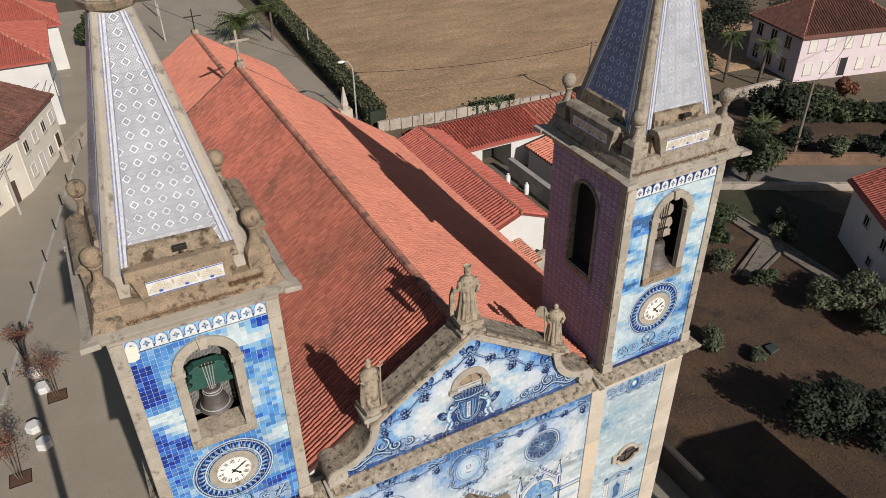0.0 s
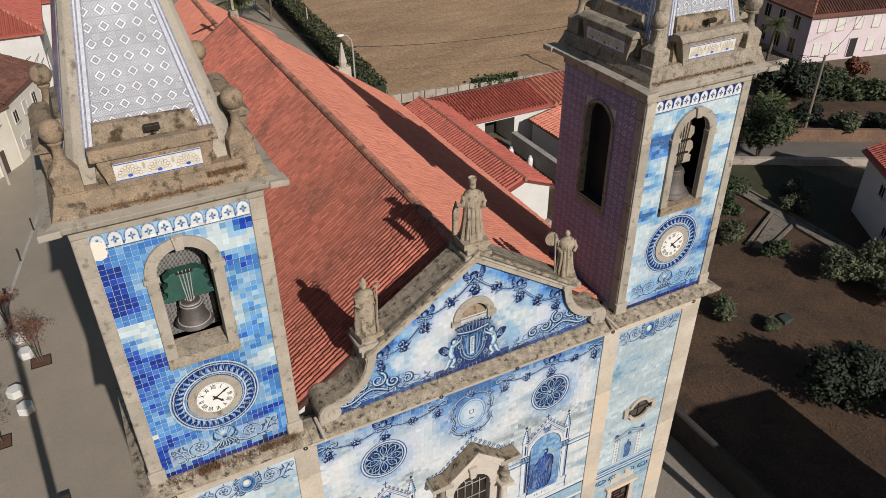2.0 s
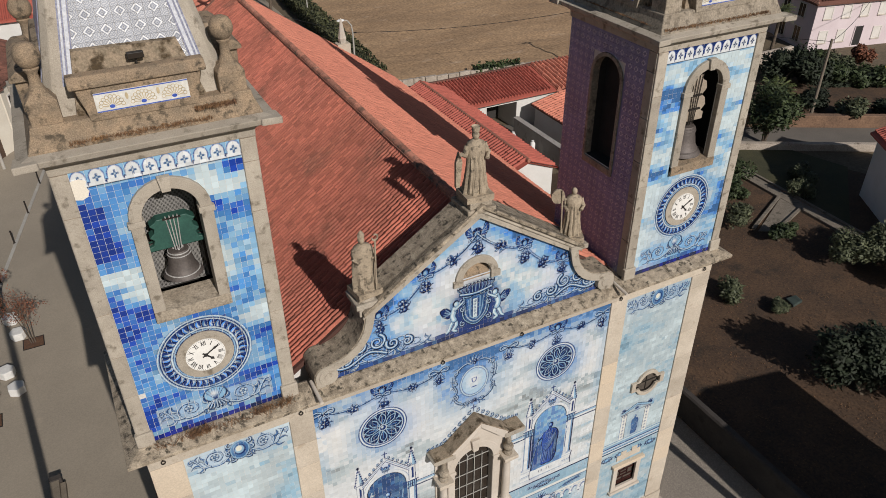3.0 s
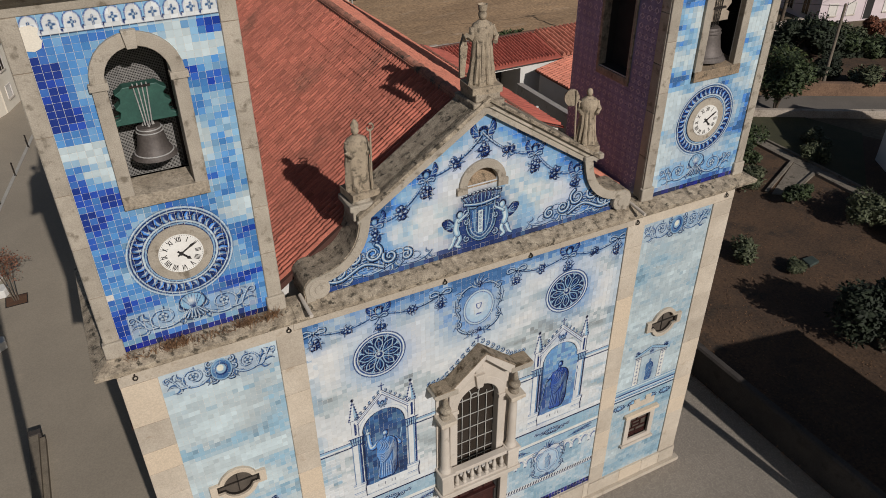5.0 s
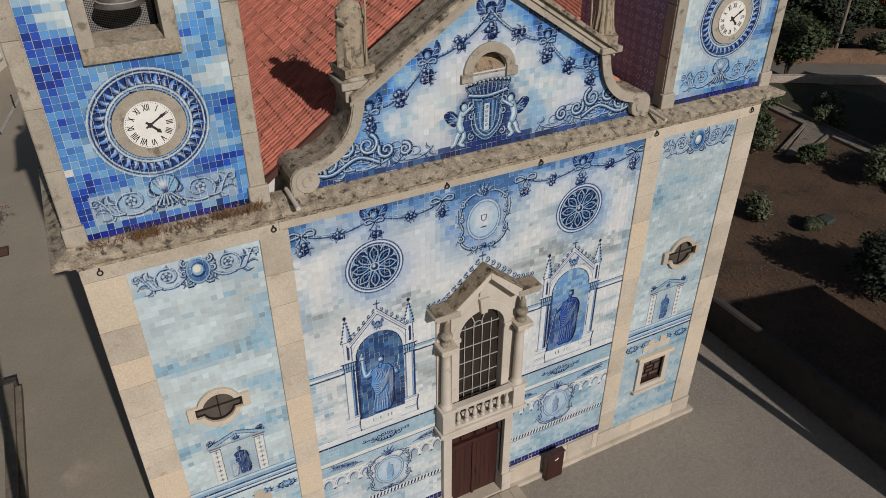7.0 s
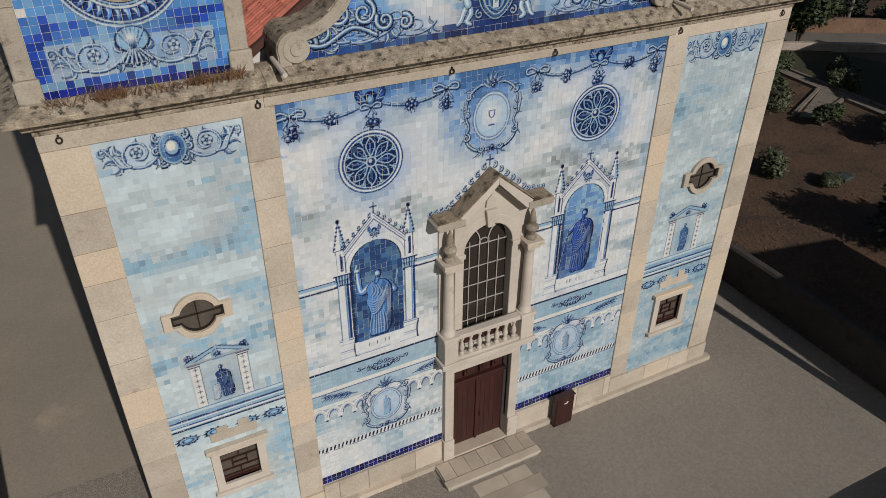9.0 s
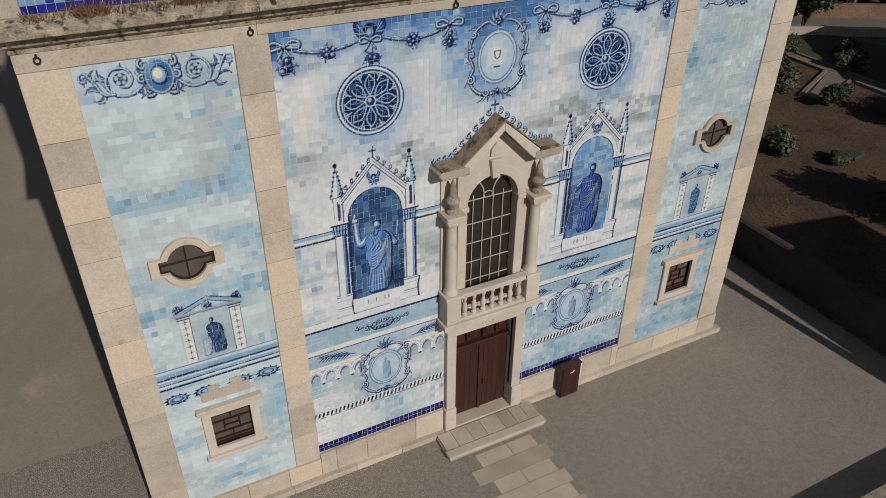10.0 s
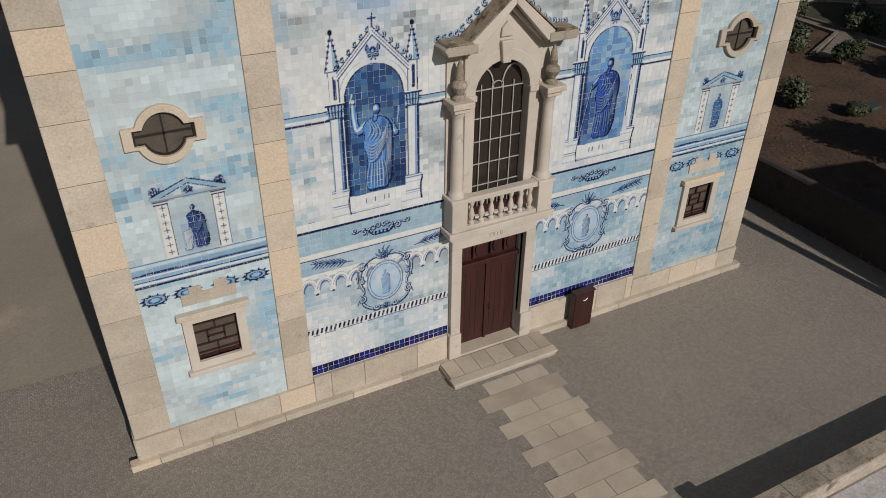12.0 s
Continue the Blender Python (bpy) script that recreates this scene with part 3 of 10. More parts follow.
def tower_top(s):
    cx = s * XT
    square_ring(cx, YT, [(1.7, 20.56), (1.98, 20.56), (1.99, 20.74), (2.07, 20.8), (2.1, 20.88), (2.36, 20.93), (2.4, 21.06), (2.0, 21.16), (1.7, 21.16)], "tower_cornice", STONE_GREY, "weathered stone cornice")
    for ax in (-1, 1):          # corner spurs of the cornice
        for ay in (-1, 1):
            part("cornice_spur", Shape().prism([(cx + ax * 2.05, YT + ay * 2.44), (cx + ax * 2.47, YT + ay * 2.47), (cx + ax * 2.44, YT + ay * 2.05), (cx + ax * 1.9, YT + ay * 1.9)], 20.93, 21.08, "z"), STONE_GREY, church, bevel=0.02)
    base = STONE_RUST if s < 0 else STONE_DARK
    square_ring(cx, YT, [(1.5, 21.1), (2.18, 21.1), (2.05, 21.42), (2.02, 21.58), (1.72, 21.58), (1.5, 21.4)], "parapet_base", base, "mossy sloping parapet base", 0.03)
    for q in range(4):
        turn = Matrix.Translation((cx, YT, 0)) @ Matrix.Rotation(q * math.pi / 2, 4, "Z")
        prof = [(-0.98, 21.5), (-1.02, 21.75), (-1.1, 22.0), (-1.12, 22.16), (1.12, 22.16), (1.1, 22.0), (1.02, 21.75), (0.98, 21.5)]
        wall = part("parapet", Shape().prism(prof, -2.06, -1.78).moved(turn), STONE_RUST if s < 0 else STONE_DARK, church, "stone parapet with a tiled panel", bevel=0.02)
        part("coping", Shape().prism([(-2.14, 22.16), (-2.14, 22.24), (-2.0, 22.36), (-1.76, 22.36), (-1.7, 22.26), (-1.7, 22.16)], -1.22, 1.22, "x").moved(turn), STONE_RUST if s < 0 else STONE_DARK, wall, bevel=0.02)
        # tile panel set in a recess frame
        pl = part("panel_tiles", Shape().box(-0.84, 0.84, -2.075, -2.05, 21.66, 22.03).moved(turn), PANEL_TILE, wall, "white tile panel with yellow and blue shells")
        for i in range(3):
            x = -0.56 + 0.56 * i
            sh = Shape()
            for j in range(9):      # scalloped rim and ribs of the shell
                t = math.pi * (j + 0.5) / 9
                px, pz = x + 0.2 * math.cos(t), 21.74 + 0.2 * math.sin(t)
                sh.ring_prism(circle(px, pz, 0.042, n=8), circle(px, pz, 0.03, n=8), -2.08, -2.072)
                dx, dz = math.cos(t), math.sin(t)
                sh.prism([(x + 0.06 * dx - 0.006 * dz, 21.74 + 0.06 * dz + 0.006 * dx), (x + 0.06 * dx + 0.006 * dz, 21.74 + 0.06 * dz - 0.006 * dx), (x + 0.17 * dx + 0.01 * dz, 21.74 + 0.17 * dz - 0.01 * dx), (x + 0.17 * dx - 0.01 * dz, 21.74 + 0.17 * dz + 0.01 * dx)], -2.079, -2.072)
            part("shell_ornament", sh.moved(turn), OCHRE_GLAZE, wall, kind="stuff")
            part("blue_bud", Shape().prism(circle(x, 21.75, 0.05, 0.035, 10), -2.08, -2.072).moved(turn), BLUE_GLAZE, wall)
            if i < 2:
                part("blue_bud", Shape().prism(circle(x + 0.28, 21.9, 0.03, 0.07, 8), -2.08, -2.072).moved(turn), OCHRE_GLAZE, wall)
        for zz in (21.665, 22.005):
            part("blue_border", Shape().box(-0.835, 0.835, -2.079, -2.07, zz, zz + 0.02).moved(turn), BLUE_GLAZE, wall)
        # corner pier with a ball
        pier = part("finial", Shape().box(-0.27, 0.27, -0.27, 0.27, 21.45, 21.98).add([(a * 0.27, b * 0.27, 21.98) for a, b in ((-1, -1), (1, -1), (1, 1), (-1, 1))] + [(a * 0.15, b * 0.15, 22.12) for a, b in ((-1, -1), (1, -1), (1, 1), (-1, 1))], [(0, 1, 5, 4), (1, 2, 6, 5), (2, 3, 7, 6), (3, 0, 4, 7), (4, 5, 6, 7)]).moved(turn @ Matrix.Translation((-1.7, -1.7, 0))), base, church, "stone corner finial with a ball", bevel=0.025)
        c = turn @ Vector((-1.7, -1.7, 22.1))
        part("ball", Shape().lathe([(0.17, 0), (0.15, 0.05), (0.1, 0.18), (0.09, 0.36), (0.13, 0.42), (0.14, 0.45), (0.11, 0.47), (0.17, 0.52), (0.215, 0.6), (0.23, 0.69), (0.215, 0.78), (0.16, 0.87), (0.08, 0.91), (0.01, 0.92)], c, 18), base, pier, smooth=True)
    # spire
    def half(z):
        return 1.62 - 0.2262 * (z - 22.06)
    sh = Shape()
    zs = (21.3, 23.4, 25.5, 27.45)
    vs, fs = [], []
    for z in zs:
        h = half(z)
        c = 0.09 * h
        vs += [(cx + a, YT + b, z) for a, b in ((-h, -h + c), (-h + c, -h), (h - c, -h), (h, -h + c), (h, h - c), (h - c, h), (-h + c, h), (-h, h - c))]
    for i in range(len(zs) - 1):
        fs += [(8 * i + j, 8 * i + (j + 1) % 8, 8 * i + 8 + (j + 1) % 8, 8 * i + 8 + j) for j in range(8)]
    fs += [tuple(range(8))[::-1], tuple(range(8 * len(zs) - 8, 8 * len(zs)))]
    spire = part("spire", sh.add(vs, fs), STONE_GREY if s < 0 else STONE_DARK, church, "tall four-sided stone spire faced with patterned tiles", bevel=0.02)
    for z0, z1, h0, h1, m in ((27.4, 27.6, 0.44, 0.5, STONE_RUST), (27.6, 27.85, 0.46, 0.3, STONE_DARK), (27.85, 29.1, 0.28, 0.06, STONE_DARK)):
        part("spire_cap", Shape().lathe([(h0 * 1.3, z0), (h1 * 1.3, z1)], (cx, YT, 0), 8), m, spire, bevel=0.03)
    part("spire_ball", Shape().ball((cx, YT, 29.25), 0.17), STONE_DARK, spire, smooth=True)
    part("cross", Shape().box(cx - 0.03, cx + 0.03, YT - 0.03, YT + 0.03, 29.35, 30.2).box(cx - 0.22, cx + 0.22, YT - 0.03, YT + 0.03, 29.85, 29.92), IRON, spire, "wrought-iron cross")
    return spire, half

GLAZE_STRIP = mat("blue_painted_strip", (0.1, 0.2, 0.5), (0.3, 0.42, 0.6), 9, 0.3, 0, 20, 0.2)
WHITE_NET = mat("galvanised_wire", (0.3, 0.29, 0.27), (0.24, 0.23, 0.22), 3, 0.6, 0, 20, 0.1)
STONE_STATUE = mat("statue_limestone", (0.38, 0.31, 0.225), (0.28, 0.225, 0.16), 4.0, 0.95, 0.8, 40, 0.25, stain=(0.12, 0.098, 0.07), stain_at=0.54, stain_scale=7)
PANEL_TILE = mat("cream_panel_tile", (0.66, 0.645, 0.6), (0.58, 0.56, 0.5), 4, 0.35, 0.1, 20, 0.12)
OCHRE_GLAZE = mat("ochre_glaze", (0.5, 0.41, 0.26), (0.42, 0.34, 0.21), 5, 0.35, 0, 20, 0.12)
BLUE_GLAZE = mat("cobalt_glaze", (0.035, 0.075, 0.36), (0.07, 0.13, 0.45), 5, 0.3, 0, 20, 0.15)
spires = {s: tower_top(s) for s in (-1, 1)}

# stone blocks of quoins, pilasters and plinth, each a piece of its own
_blocks = {}


def block_mesh(w, d, h, stone):
    key = (round(w, 3), round(d, 3), round(h, 3), stone.name)
    if key not in _blocks:
        b = 0.012
        sh = Shape()
        x0, x1, z1 = -w / 2, w / 2, h
        vs = [(x0, 0, 0.0), (x1, 0, 0.0), (x1, 0, z1), (x0, 0, z1), (x0, -d + b, 0.004), (x1, -d + b, 0.004), (x1, -d + b, z1 - 0.004), (x0, -d + b, z1 - 0.004),
              (x0 + b, -d, b), (x1 - b, -d, b), (x1 - b, -d, z1 - b), (x0 + b, -d, z1 - b)]
        fs = [(8, 9, 10, 11)] + [(4 + i, 4 + (i + 1) % 4, 8 + (i + 1) % 4, 8 + i) for i in range(4)] + [(i, (i + 1) % 4, 4 + (i + 1) % 4, 4 + i) for i in range(4)]
        _blocks[key] = mesh_of("stone_block", sh.add(vs, fs), stone)
    return _blocks[key]


def block(parent, x, z, w, h, d, y=0.0, turn=0.0):
    ob = new("stone_block", block_mesh(w - 0.006, d, h - 0.007, STONE_GREY if z > 13 else STONE))
    ob.parent = parent
    ob.matrix_basis = pose(x, y, z, 0, 0, turn)
    return ob


rng = random.Random(5)


def column_of_blocks(name, x0, x1, z0, z1, d, heights):
    base = part(name, Shape().box(x0 + 0.01, x1 - 0.01, -d + 0.018, 0.1, z0, z1), MORTAR_DARK, church, "ashlar stone pilaster")
    z = z0
    while z < z1 - 0.05:
        h = min(rng.choice(heights), z1 - z)
        if z1 - z - h < 0.35:
            h = z1 - z
        block(base, (x0 + x1) / 2, z, x1 - x0, h, d)
        z += h
    return base


HS = (0.75, 0.9, 1.05, 1.2)
for s in (-1, 1):
    a, b = sorted((s * 5.05, s * 5.72))
    column_of_blocks("pilaster", a, b, 0.8, 12.42, 0.05, HS)
    a, b = sorted((s * 8.5, s * 9.32))
    column_of_blocks("corner_pilaster", a, b, 0.8, 12.3, 0.05, HS)
    for x0, x1 in ((9.02, 9.34), (5.4, 5.74)):
        a, b = sorted((s * x0, s * x1))
        column_of_blocks("corner_pilaster", a, b, 13.62, 20.56, 0.05, (1.2, 1.4, 1.7))
        part("pilaster_base", Shape().box(a - 0.05, b + 0.05, -0.1, 0.05, 13.2, 13.62), STONE_GREY, church, bevel=0.03)
    # the same quoins on the inner and outer sides
    for fx, turn in ((s * XT - HALF, -90), (s * XT + HALF, 90)):
        z = 13.25
        while z < 20.5:
            h = min(1.35, 20.56 - z)
            block(church, fx, z, 0.34, h, 0.05, 0.17, turn)
            z += h
# plinth
plinth = part("plinth", Shape().box(-9.3, -1.3, -0.045, 0.05, 0, 0.74).box(1.3, 9.3, -0.045, 0.05, 0, 0.74), MORTAR, church, "stone plinth along the front")
for s in (-1, 1):
    x = 1.3
    while x < 9.33:
        w = rng.choice((1.1, 1.3, 1.5, 0.9))
        w = min(w, 9.35 - x)
        if 9.35 - x - w < 0.4:
            w = 9.35 - x
        top = 0.96 if x < 4.9 else 0.78
        if x < 5.05 < x + w:
            w = 5.05 - x
        block(plinth, s * (x + w / 2), 0.16, w, top - 0.16, 0.09)
        x += w
    x = 1.3
    while x < 9.3:
        w = min(rng.choice((1.4, 1.8, 1.2)), 9.55 - x)
        if 9.55 - x - w < 0.5:
            w = 9.55 - x
        block(plinth, s * (x + w / 2), -0.02, w, 0.2, 0.24)
        x += w
# outer sides of the plinth
for s in (-1, 1):
    part("plinth", Shape().box(*sorted((s * 9.26, s * 9.36)), -0.06, 40, 0, 0.78), STONE, church, bevel=0.01)

# coping of the pediment
O, I = pediment_outline(0.0), pediment_outline(0.24)
part("pediment_coping", Shape().ring_prism(O, I, -0.12, 0.8, closed=False), STONE_CORNICE, church, "lichen-covered stone coping")
part("pediment_moulding", Shape().ring_prism(pediment_outline(0.03), pediment_outline(0.27), -0.15, -0.118, closed=False), STONE_GREY, church)
for s in (-1, 1):
    # shoulder block under a statue
    lift = 0.28 if s < 0 else 0.0
    part("shoulder_block", Shape().box(*sorted((s * 3.0, s * 3.62)), -0.26, 0.55, 15.12 + lift, 15.28 + lift).box(*sorted((s * 3.08, s * 3.52)), -0.16, 0.5, 15.1, 15.42 + lift), STONE_GREY, church, "stone block under a statue", bevel=0.03)
    part("volute", Shape().prism(circle(s * 4.52, 13.5, 0.27, n=20), -0.17, 0.0).prism(circle(s * 4.52, 13.5, 0.13, n=16), -0.2, -0.1), STONE_GREY, church, "carved stone volute", bevel=0.02)
part("apex_block", Shape().box(-0.42, 0.42, -0.24, 0.72, 17.28, 17.42).box(-0.33, 0.33, -0.18, 0.6, 17.42, 17.62), STONE_DARK, church, bevel=0.03)
# rake mouldings, proud of the coping
for s in (-1, 1):
    for d0, d1, w, m in ((-0.3, 0.72, 0.1, STONE_CORNICE), (-0.2, 0.0, 0.22, STONE_GREY)):
        a, b = Vector((s * 3.45, 15.28)), Vector((0.0, 17.56))
        nrm = Vector((s * (b.y - a.y), abs(b.x - a.x))).normalized()
        sh = Shape().prism([(a.x, a.y), (b.x, b.y), (b.x, b.y - w * 1.25), (a.x - s * 0.0, a.y - w * 1.2)], d0, d1)
        part("rake_moulding", sh, m, church, bevel=0.015)
# arched surround of the lunette
oa = [(-0.68, 15.17)] + [(-0.68 * math.cos(math.pi * i / 14), 15.17 + 0.68 * math.sin(math.pi * i / 14)) for i in range(1, 14)] + [(0.68, 15.17)]
ia = [(-0.45, 15.17)] + [(-0.45 * math.cos(math.pi * i / 14), 15.17 + 0.45 * math.sin(math.pi * i / 14)) for i in range(1, 14)] + [(0.45, 15.17)]
# added dark panel: the loft's shade behind the lunette, done by colour
part("loft_wall", Shape().box(-0.8, 0.8, 0.86, 0.93, 14.8, 15.95), INTERIOR_SHADE, church)
lun = part("lunette_surround", Shape().ring_prism(oa, ia, -0.07, 0.05, closed=False), STONE_GREY, church, "half-round stone window surround", bevel=0.015)
part("foot", Shape().box(-0.74, -0.44, -0.08, 0.04, 15.0, 15.2), STONE_GREY, lun, bevel=0.015)
part("foot", Shape().box(0.44, 0.74, -0.08, 0.04, 15.0, 15.2), STONE_GREY, lun, bevel=0.015)
part("sill", Shape().prism([(-0.02, 15.12), (0.44, 15.17), (0.44, 15.5), (0.3, 15.45), (0.02, 15.2)], -0.44, 0.44, "x"), STONE_RUST, lun)
for s in (-1, 1):
    cx = s * XT
    arch_o = arch(cx, 16.78, 19.25, 0.84)
    arch_i = arch(cx, 16.95, 19.25, 0.58)
    sur = part("bell_opening_surround", Shape().ring_prism(arch_o, arch_i, -0.09, 0.3 if s < 0 else 0.08, closed=False), STONE_GREY, church, "arched limestone surround of the bell opening", bevel=0.015)
    part("sill", Shape().prism([(-0.12, 16.66), (-0.12, 16.94), (0.54, 17.04), (0.54, 16.66)], cx - 0.84, cx + 0.84, "x"), STONE_RUST if s > 0 else STONE_DARK, sur, bevel=0.015)
    part("keystone", Shape().prism([(cx - 0.09, 19.8), (cx - 0.13, 20.13), (cx + 0.13, 20.13), (cx + 0.09, 19.8)], -0.16, 0.0), STONE_GREY, sur, bevel=0.015)
    for q in (-1, 1):
        part("impost", Shape().box(cx + q * 0.71 - 0.17, cx + q * 0.71 + 0.17, -0.13, 0.1, 19.12, 19.26), STONE_GREY, sur, bevel=0.015)
    for fx in (cx - HALF, cx + HALF):
        o2, i2 = arch(YT, 16.4, 19.25, 0.735), arch(YT, 16.55, 19.25, 0.62)
        a, b = (fx - 0.06, fx + 0.2) if fx < cx else (fx - 0.2, fx + 0.06)
        part("side_opening_surround", Shape().ring_prism(o2, i2, a, b, "x", closed=False).box(a, b, YT - 0.72, YT + 0.72, 16.3, 16.52), STONE_DARK, church, "arched stone surround", bevel=0.015)

# ---- painted decoration of the tile fields ----
STEP = 0.01
PX0, PZ0 = -9.3, 0.7
NXP, NZP = 1861, 2001
gx = PX0 + STEP * np.arange(NXP)
gz = PZ0 + STEP * np.arange(NZP)
TILE = 0.14


def soft_noise(u, v, seed):
    """Smooth random values between 0 and 1 at the crossings of two rows of coordinates."""
    iu, iv = np.floor(u).astype(int), np.floor(v).astype(int)
    r = np.random.RandomState(seed).rand(iv.max() - iv.min() + 2, iu.max() - iu.min() + 2)
    fu, fv = u - iu, v - iv
    fu, fv = fu * fu * (3 - 2 * fu), fv * fv * (3 - 2 * fv)
    iu, iv = iu - iu.min(), iv - iv.min()
    a, b = r[np.ix_(iv, iu)], r[np.ix_(iv, iu + 1)]
    c, d = r[np.ix_(iv + 1, iu)], r[np.ix_(iv + 1, iu + 1)]
    top, low = a + (b - a) * fu, c + (d - c) * fu
    return top + (low - top) * fv[:, None]


def clouds(x, z, sx, sz, seed):
    n = 0
    for k, w in ((1, 0.5), (2.3, 0.3), (5, 0.2)):
        n = n + w * soft_noise(x / sx * k, z / sz * k, seed + int(k * 10))
    return n


DEEP, COBALT, MIDB, LIGHTB = (np.array(c) for c in ((0.008, 0.016, 0.075), (0.017, 0.046, 0.2), (0.06, 0.16, 0.36), (0.24, 0.385, 0.52)))
WHITE, PALE, CYAN, GREY = (np.array(c) for c in ((0.6, 0.624, 0.632), (0.42, 0.495, 0.525), (0.215, 0.34, 0.425), (0.35, 0.385, 0.39)))
SKY, AZURE, VIVID, INDIGO = (np.array(c) for c in ((0.24, 0.44, 0.63), (0.06, 0.2, 0.54), (0.016, 0.065, 0.44), (0.009, 0.014, 0.22)))
ICE, DAYB = np.array((0.47, 0.555, 0.58)), np.array((0.085, 0.28, 0.62))
canvas = np.zeros((NZP, NXP, 3), np.float32) + WHITE.astype(np.float32)
GX, GZ = (a.astype(np.float32) for a in np.meshgrid(gx, gz))


def stops(t, colours):
    """Blend along a list of colours, t from 0 to 1."""
    t = np.clip(t, 0, 0.9999) * (len(colours) - 1)
    i = t.astype(int)
    c = np.array(colours)
    return c[i] + (c[i + 1] - c[i]) * (t - i)[..., None]


def lerp(a, b, t):
    return a + (np.asarray(b) - a) * np.clip(t, 0, 1)[..., None]


def window_of(x0, x1, z0, z1):
    i0, i1 = max(0, int((x0 - PX0) / STEP)), min(NXP, int((x1 - PX0) / STEP) + 2)
    j0, j1 = max(0, int((z0 - PZ0) / STEP)), min(NZP, int((z1 - PZ0) / STEP) + 2)
    return slice(j0, j1), slice(i0, i1)


def ground(x0, x1, z0, z1, glaze, seed, soft=0.12):
    """Glaze a field tile by tile; glaze(x, z, per-tile random) gives the colours at rows of x and z."""
    nx, nz = int(round((x1 - x0) / TILE)), int(round((z1 - z0) / TILE))
    sl = window_of(x0, x1 - 0.02, z0, z1 - 0.02)
    X, Z = gx[sl[1]], gz[sl[0]]
    sx, sz = (x1 - x0) / nx, (z1 - z0) / nz
    ix, iz = np.clip(((X - x0) / sx).astype(int), 0, nx - 1), np.clip(((Z - z0) / sz).astype(int), 0, nz - 1)
    own = np.clip(np.random.RandomState(seed).randn(nz, nx), -2, 2)[np.ix_(iz, ix)]
    xc, zc = x0 + sx * (ix + 0.5), z0 + sz * (iz + 0.5)
    canvas[sl] = glaze(xc + (X - xc) * soft, zc + (Z - zc) * soft, own)


def centre_glaze(x, z, own):
    X, Z = x[None], z[:, None]
    n, m, p = clouds(x, z, 2.6, 0.9, 11), clouds(x, z, 1.3, 1.1, 61), clouds(x, z, 0.8, 0.35, 95)
    side = np.where(X > 0, 1.0, 0.0)
    low = 1 / (1 + np.exp((Z - 5.3) / 0.15))
    mid = np.exp(-((Z - 6.5) / 0.9) ** 2) * (1 - 0.6 * side)
    grey = 0.16 + 2.3 * (n - 0.5) + 0.35 * mid + 0.1 * low + own * (0.03 + 0.6 * np.clip(p - 0.47, 0, 1)) + 0.22 * np.exp(-((Z - 9.6) / 0.28) ** 2)
    col = stops(grey, [WHITE * (1.03, 1.0, 0.97), WHITE, WHITE * 0.93, (PALE + GREY) / 2 * 1.08, (PALE + GREY) * 0.42, GREY * 0.72])
    cyan = low * (0.35 + 0.35 * side + 1.3 * (m - 0.5)) + own * 0.08 * low
    col = lerp(col, stops(np.clip(m + 0.1 * own, 0, 1), [PALE, CYAN * 1.2, CYAN * 0.9]), cyan)
    top = 1.25 * np.exp(-((12.5 - Z) / 0.62) ** 2) * (0.65 + 1.2 * (m - 0.4))
    rose = 0.95 * np.exp(-(((np.abs(X) - 3.2) ** 2 + (Z - 10.55) ** 2) / 0.95) ** 1.6) * (0.6 + 1.1 * (m - 0.4))
    oval = 1.1 * np.exp(-((X / 1.45) ** 2 + ((Z - 11.1) / 1.25) ** 2) ** 1.3) * (0.75 + 1.2 * (m - 0.45))
    rim = 0.5 * np.exp(-((5.05 - np.abs(X)) / 0.3) ** 2) * (m > 0.48)
    blue = top + rose + oval + rim
    return lerp(col, stops(np.clip(blue - 0.25 + 0.13 * own, 0, 1), [LIGHTB * 1.15, LIGHTB * 0.85, (AZURE + LIGHTB) * 0.5, MIDB]), blue * 1.1 - 0.06 + 0.12 * own * blue)


def gable_glaze(x, z, own):
    X, Z = x[None], z[:, None]
    m, n = clouds(x, z, 1.4, 0.9, 31), clouds(x, z, 0.7, 0.6, 77)
    edge = np.clip((17.25 - Z) - 0.66 * np.abs(X), 0, 9)
    side = np.clip(3.75 - np.abs(X), 0, 9)
    blue = 1.15 * np.exp(-(edge / 0.8) ** 2) + 0.7 * np.exp(-(side / 0.5) ** 2) + 0.7 * np.exp(-(((np.abs(X) - 2.8) / 1.2) ** 2 + ((Z - 13.6) / 0.5) ** 2)) + 0.8 * np.exp(-((X / 1.1) ** 2 + ((Z - 14.0) / 0.9) ** 2))
    blue = blue * (0.55 + 1.4 * (m - 0.35)) + 0.8 * (n - 0.55) + 0.14
    return stops(np.clip(blue + 0.055 * own, 0, 1), [WHITE, WHITE, ICE, LIGHTB * 1.12, SKY * 0.85, AZURE * 1.2, MIDB * 0.8])


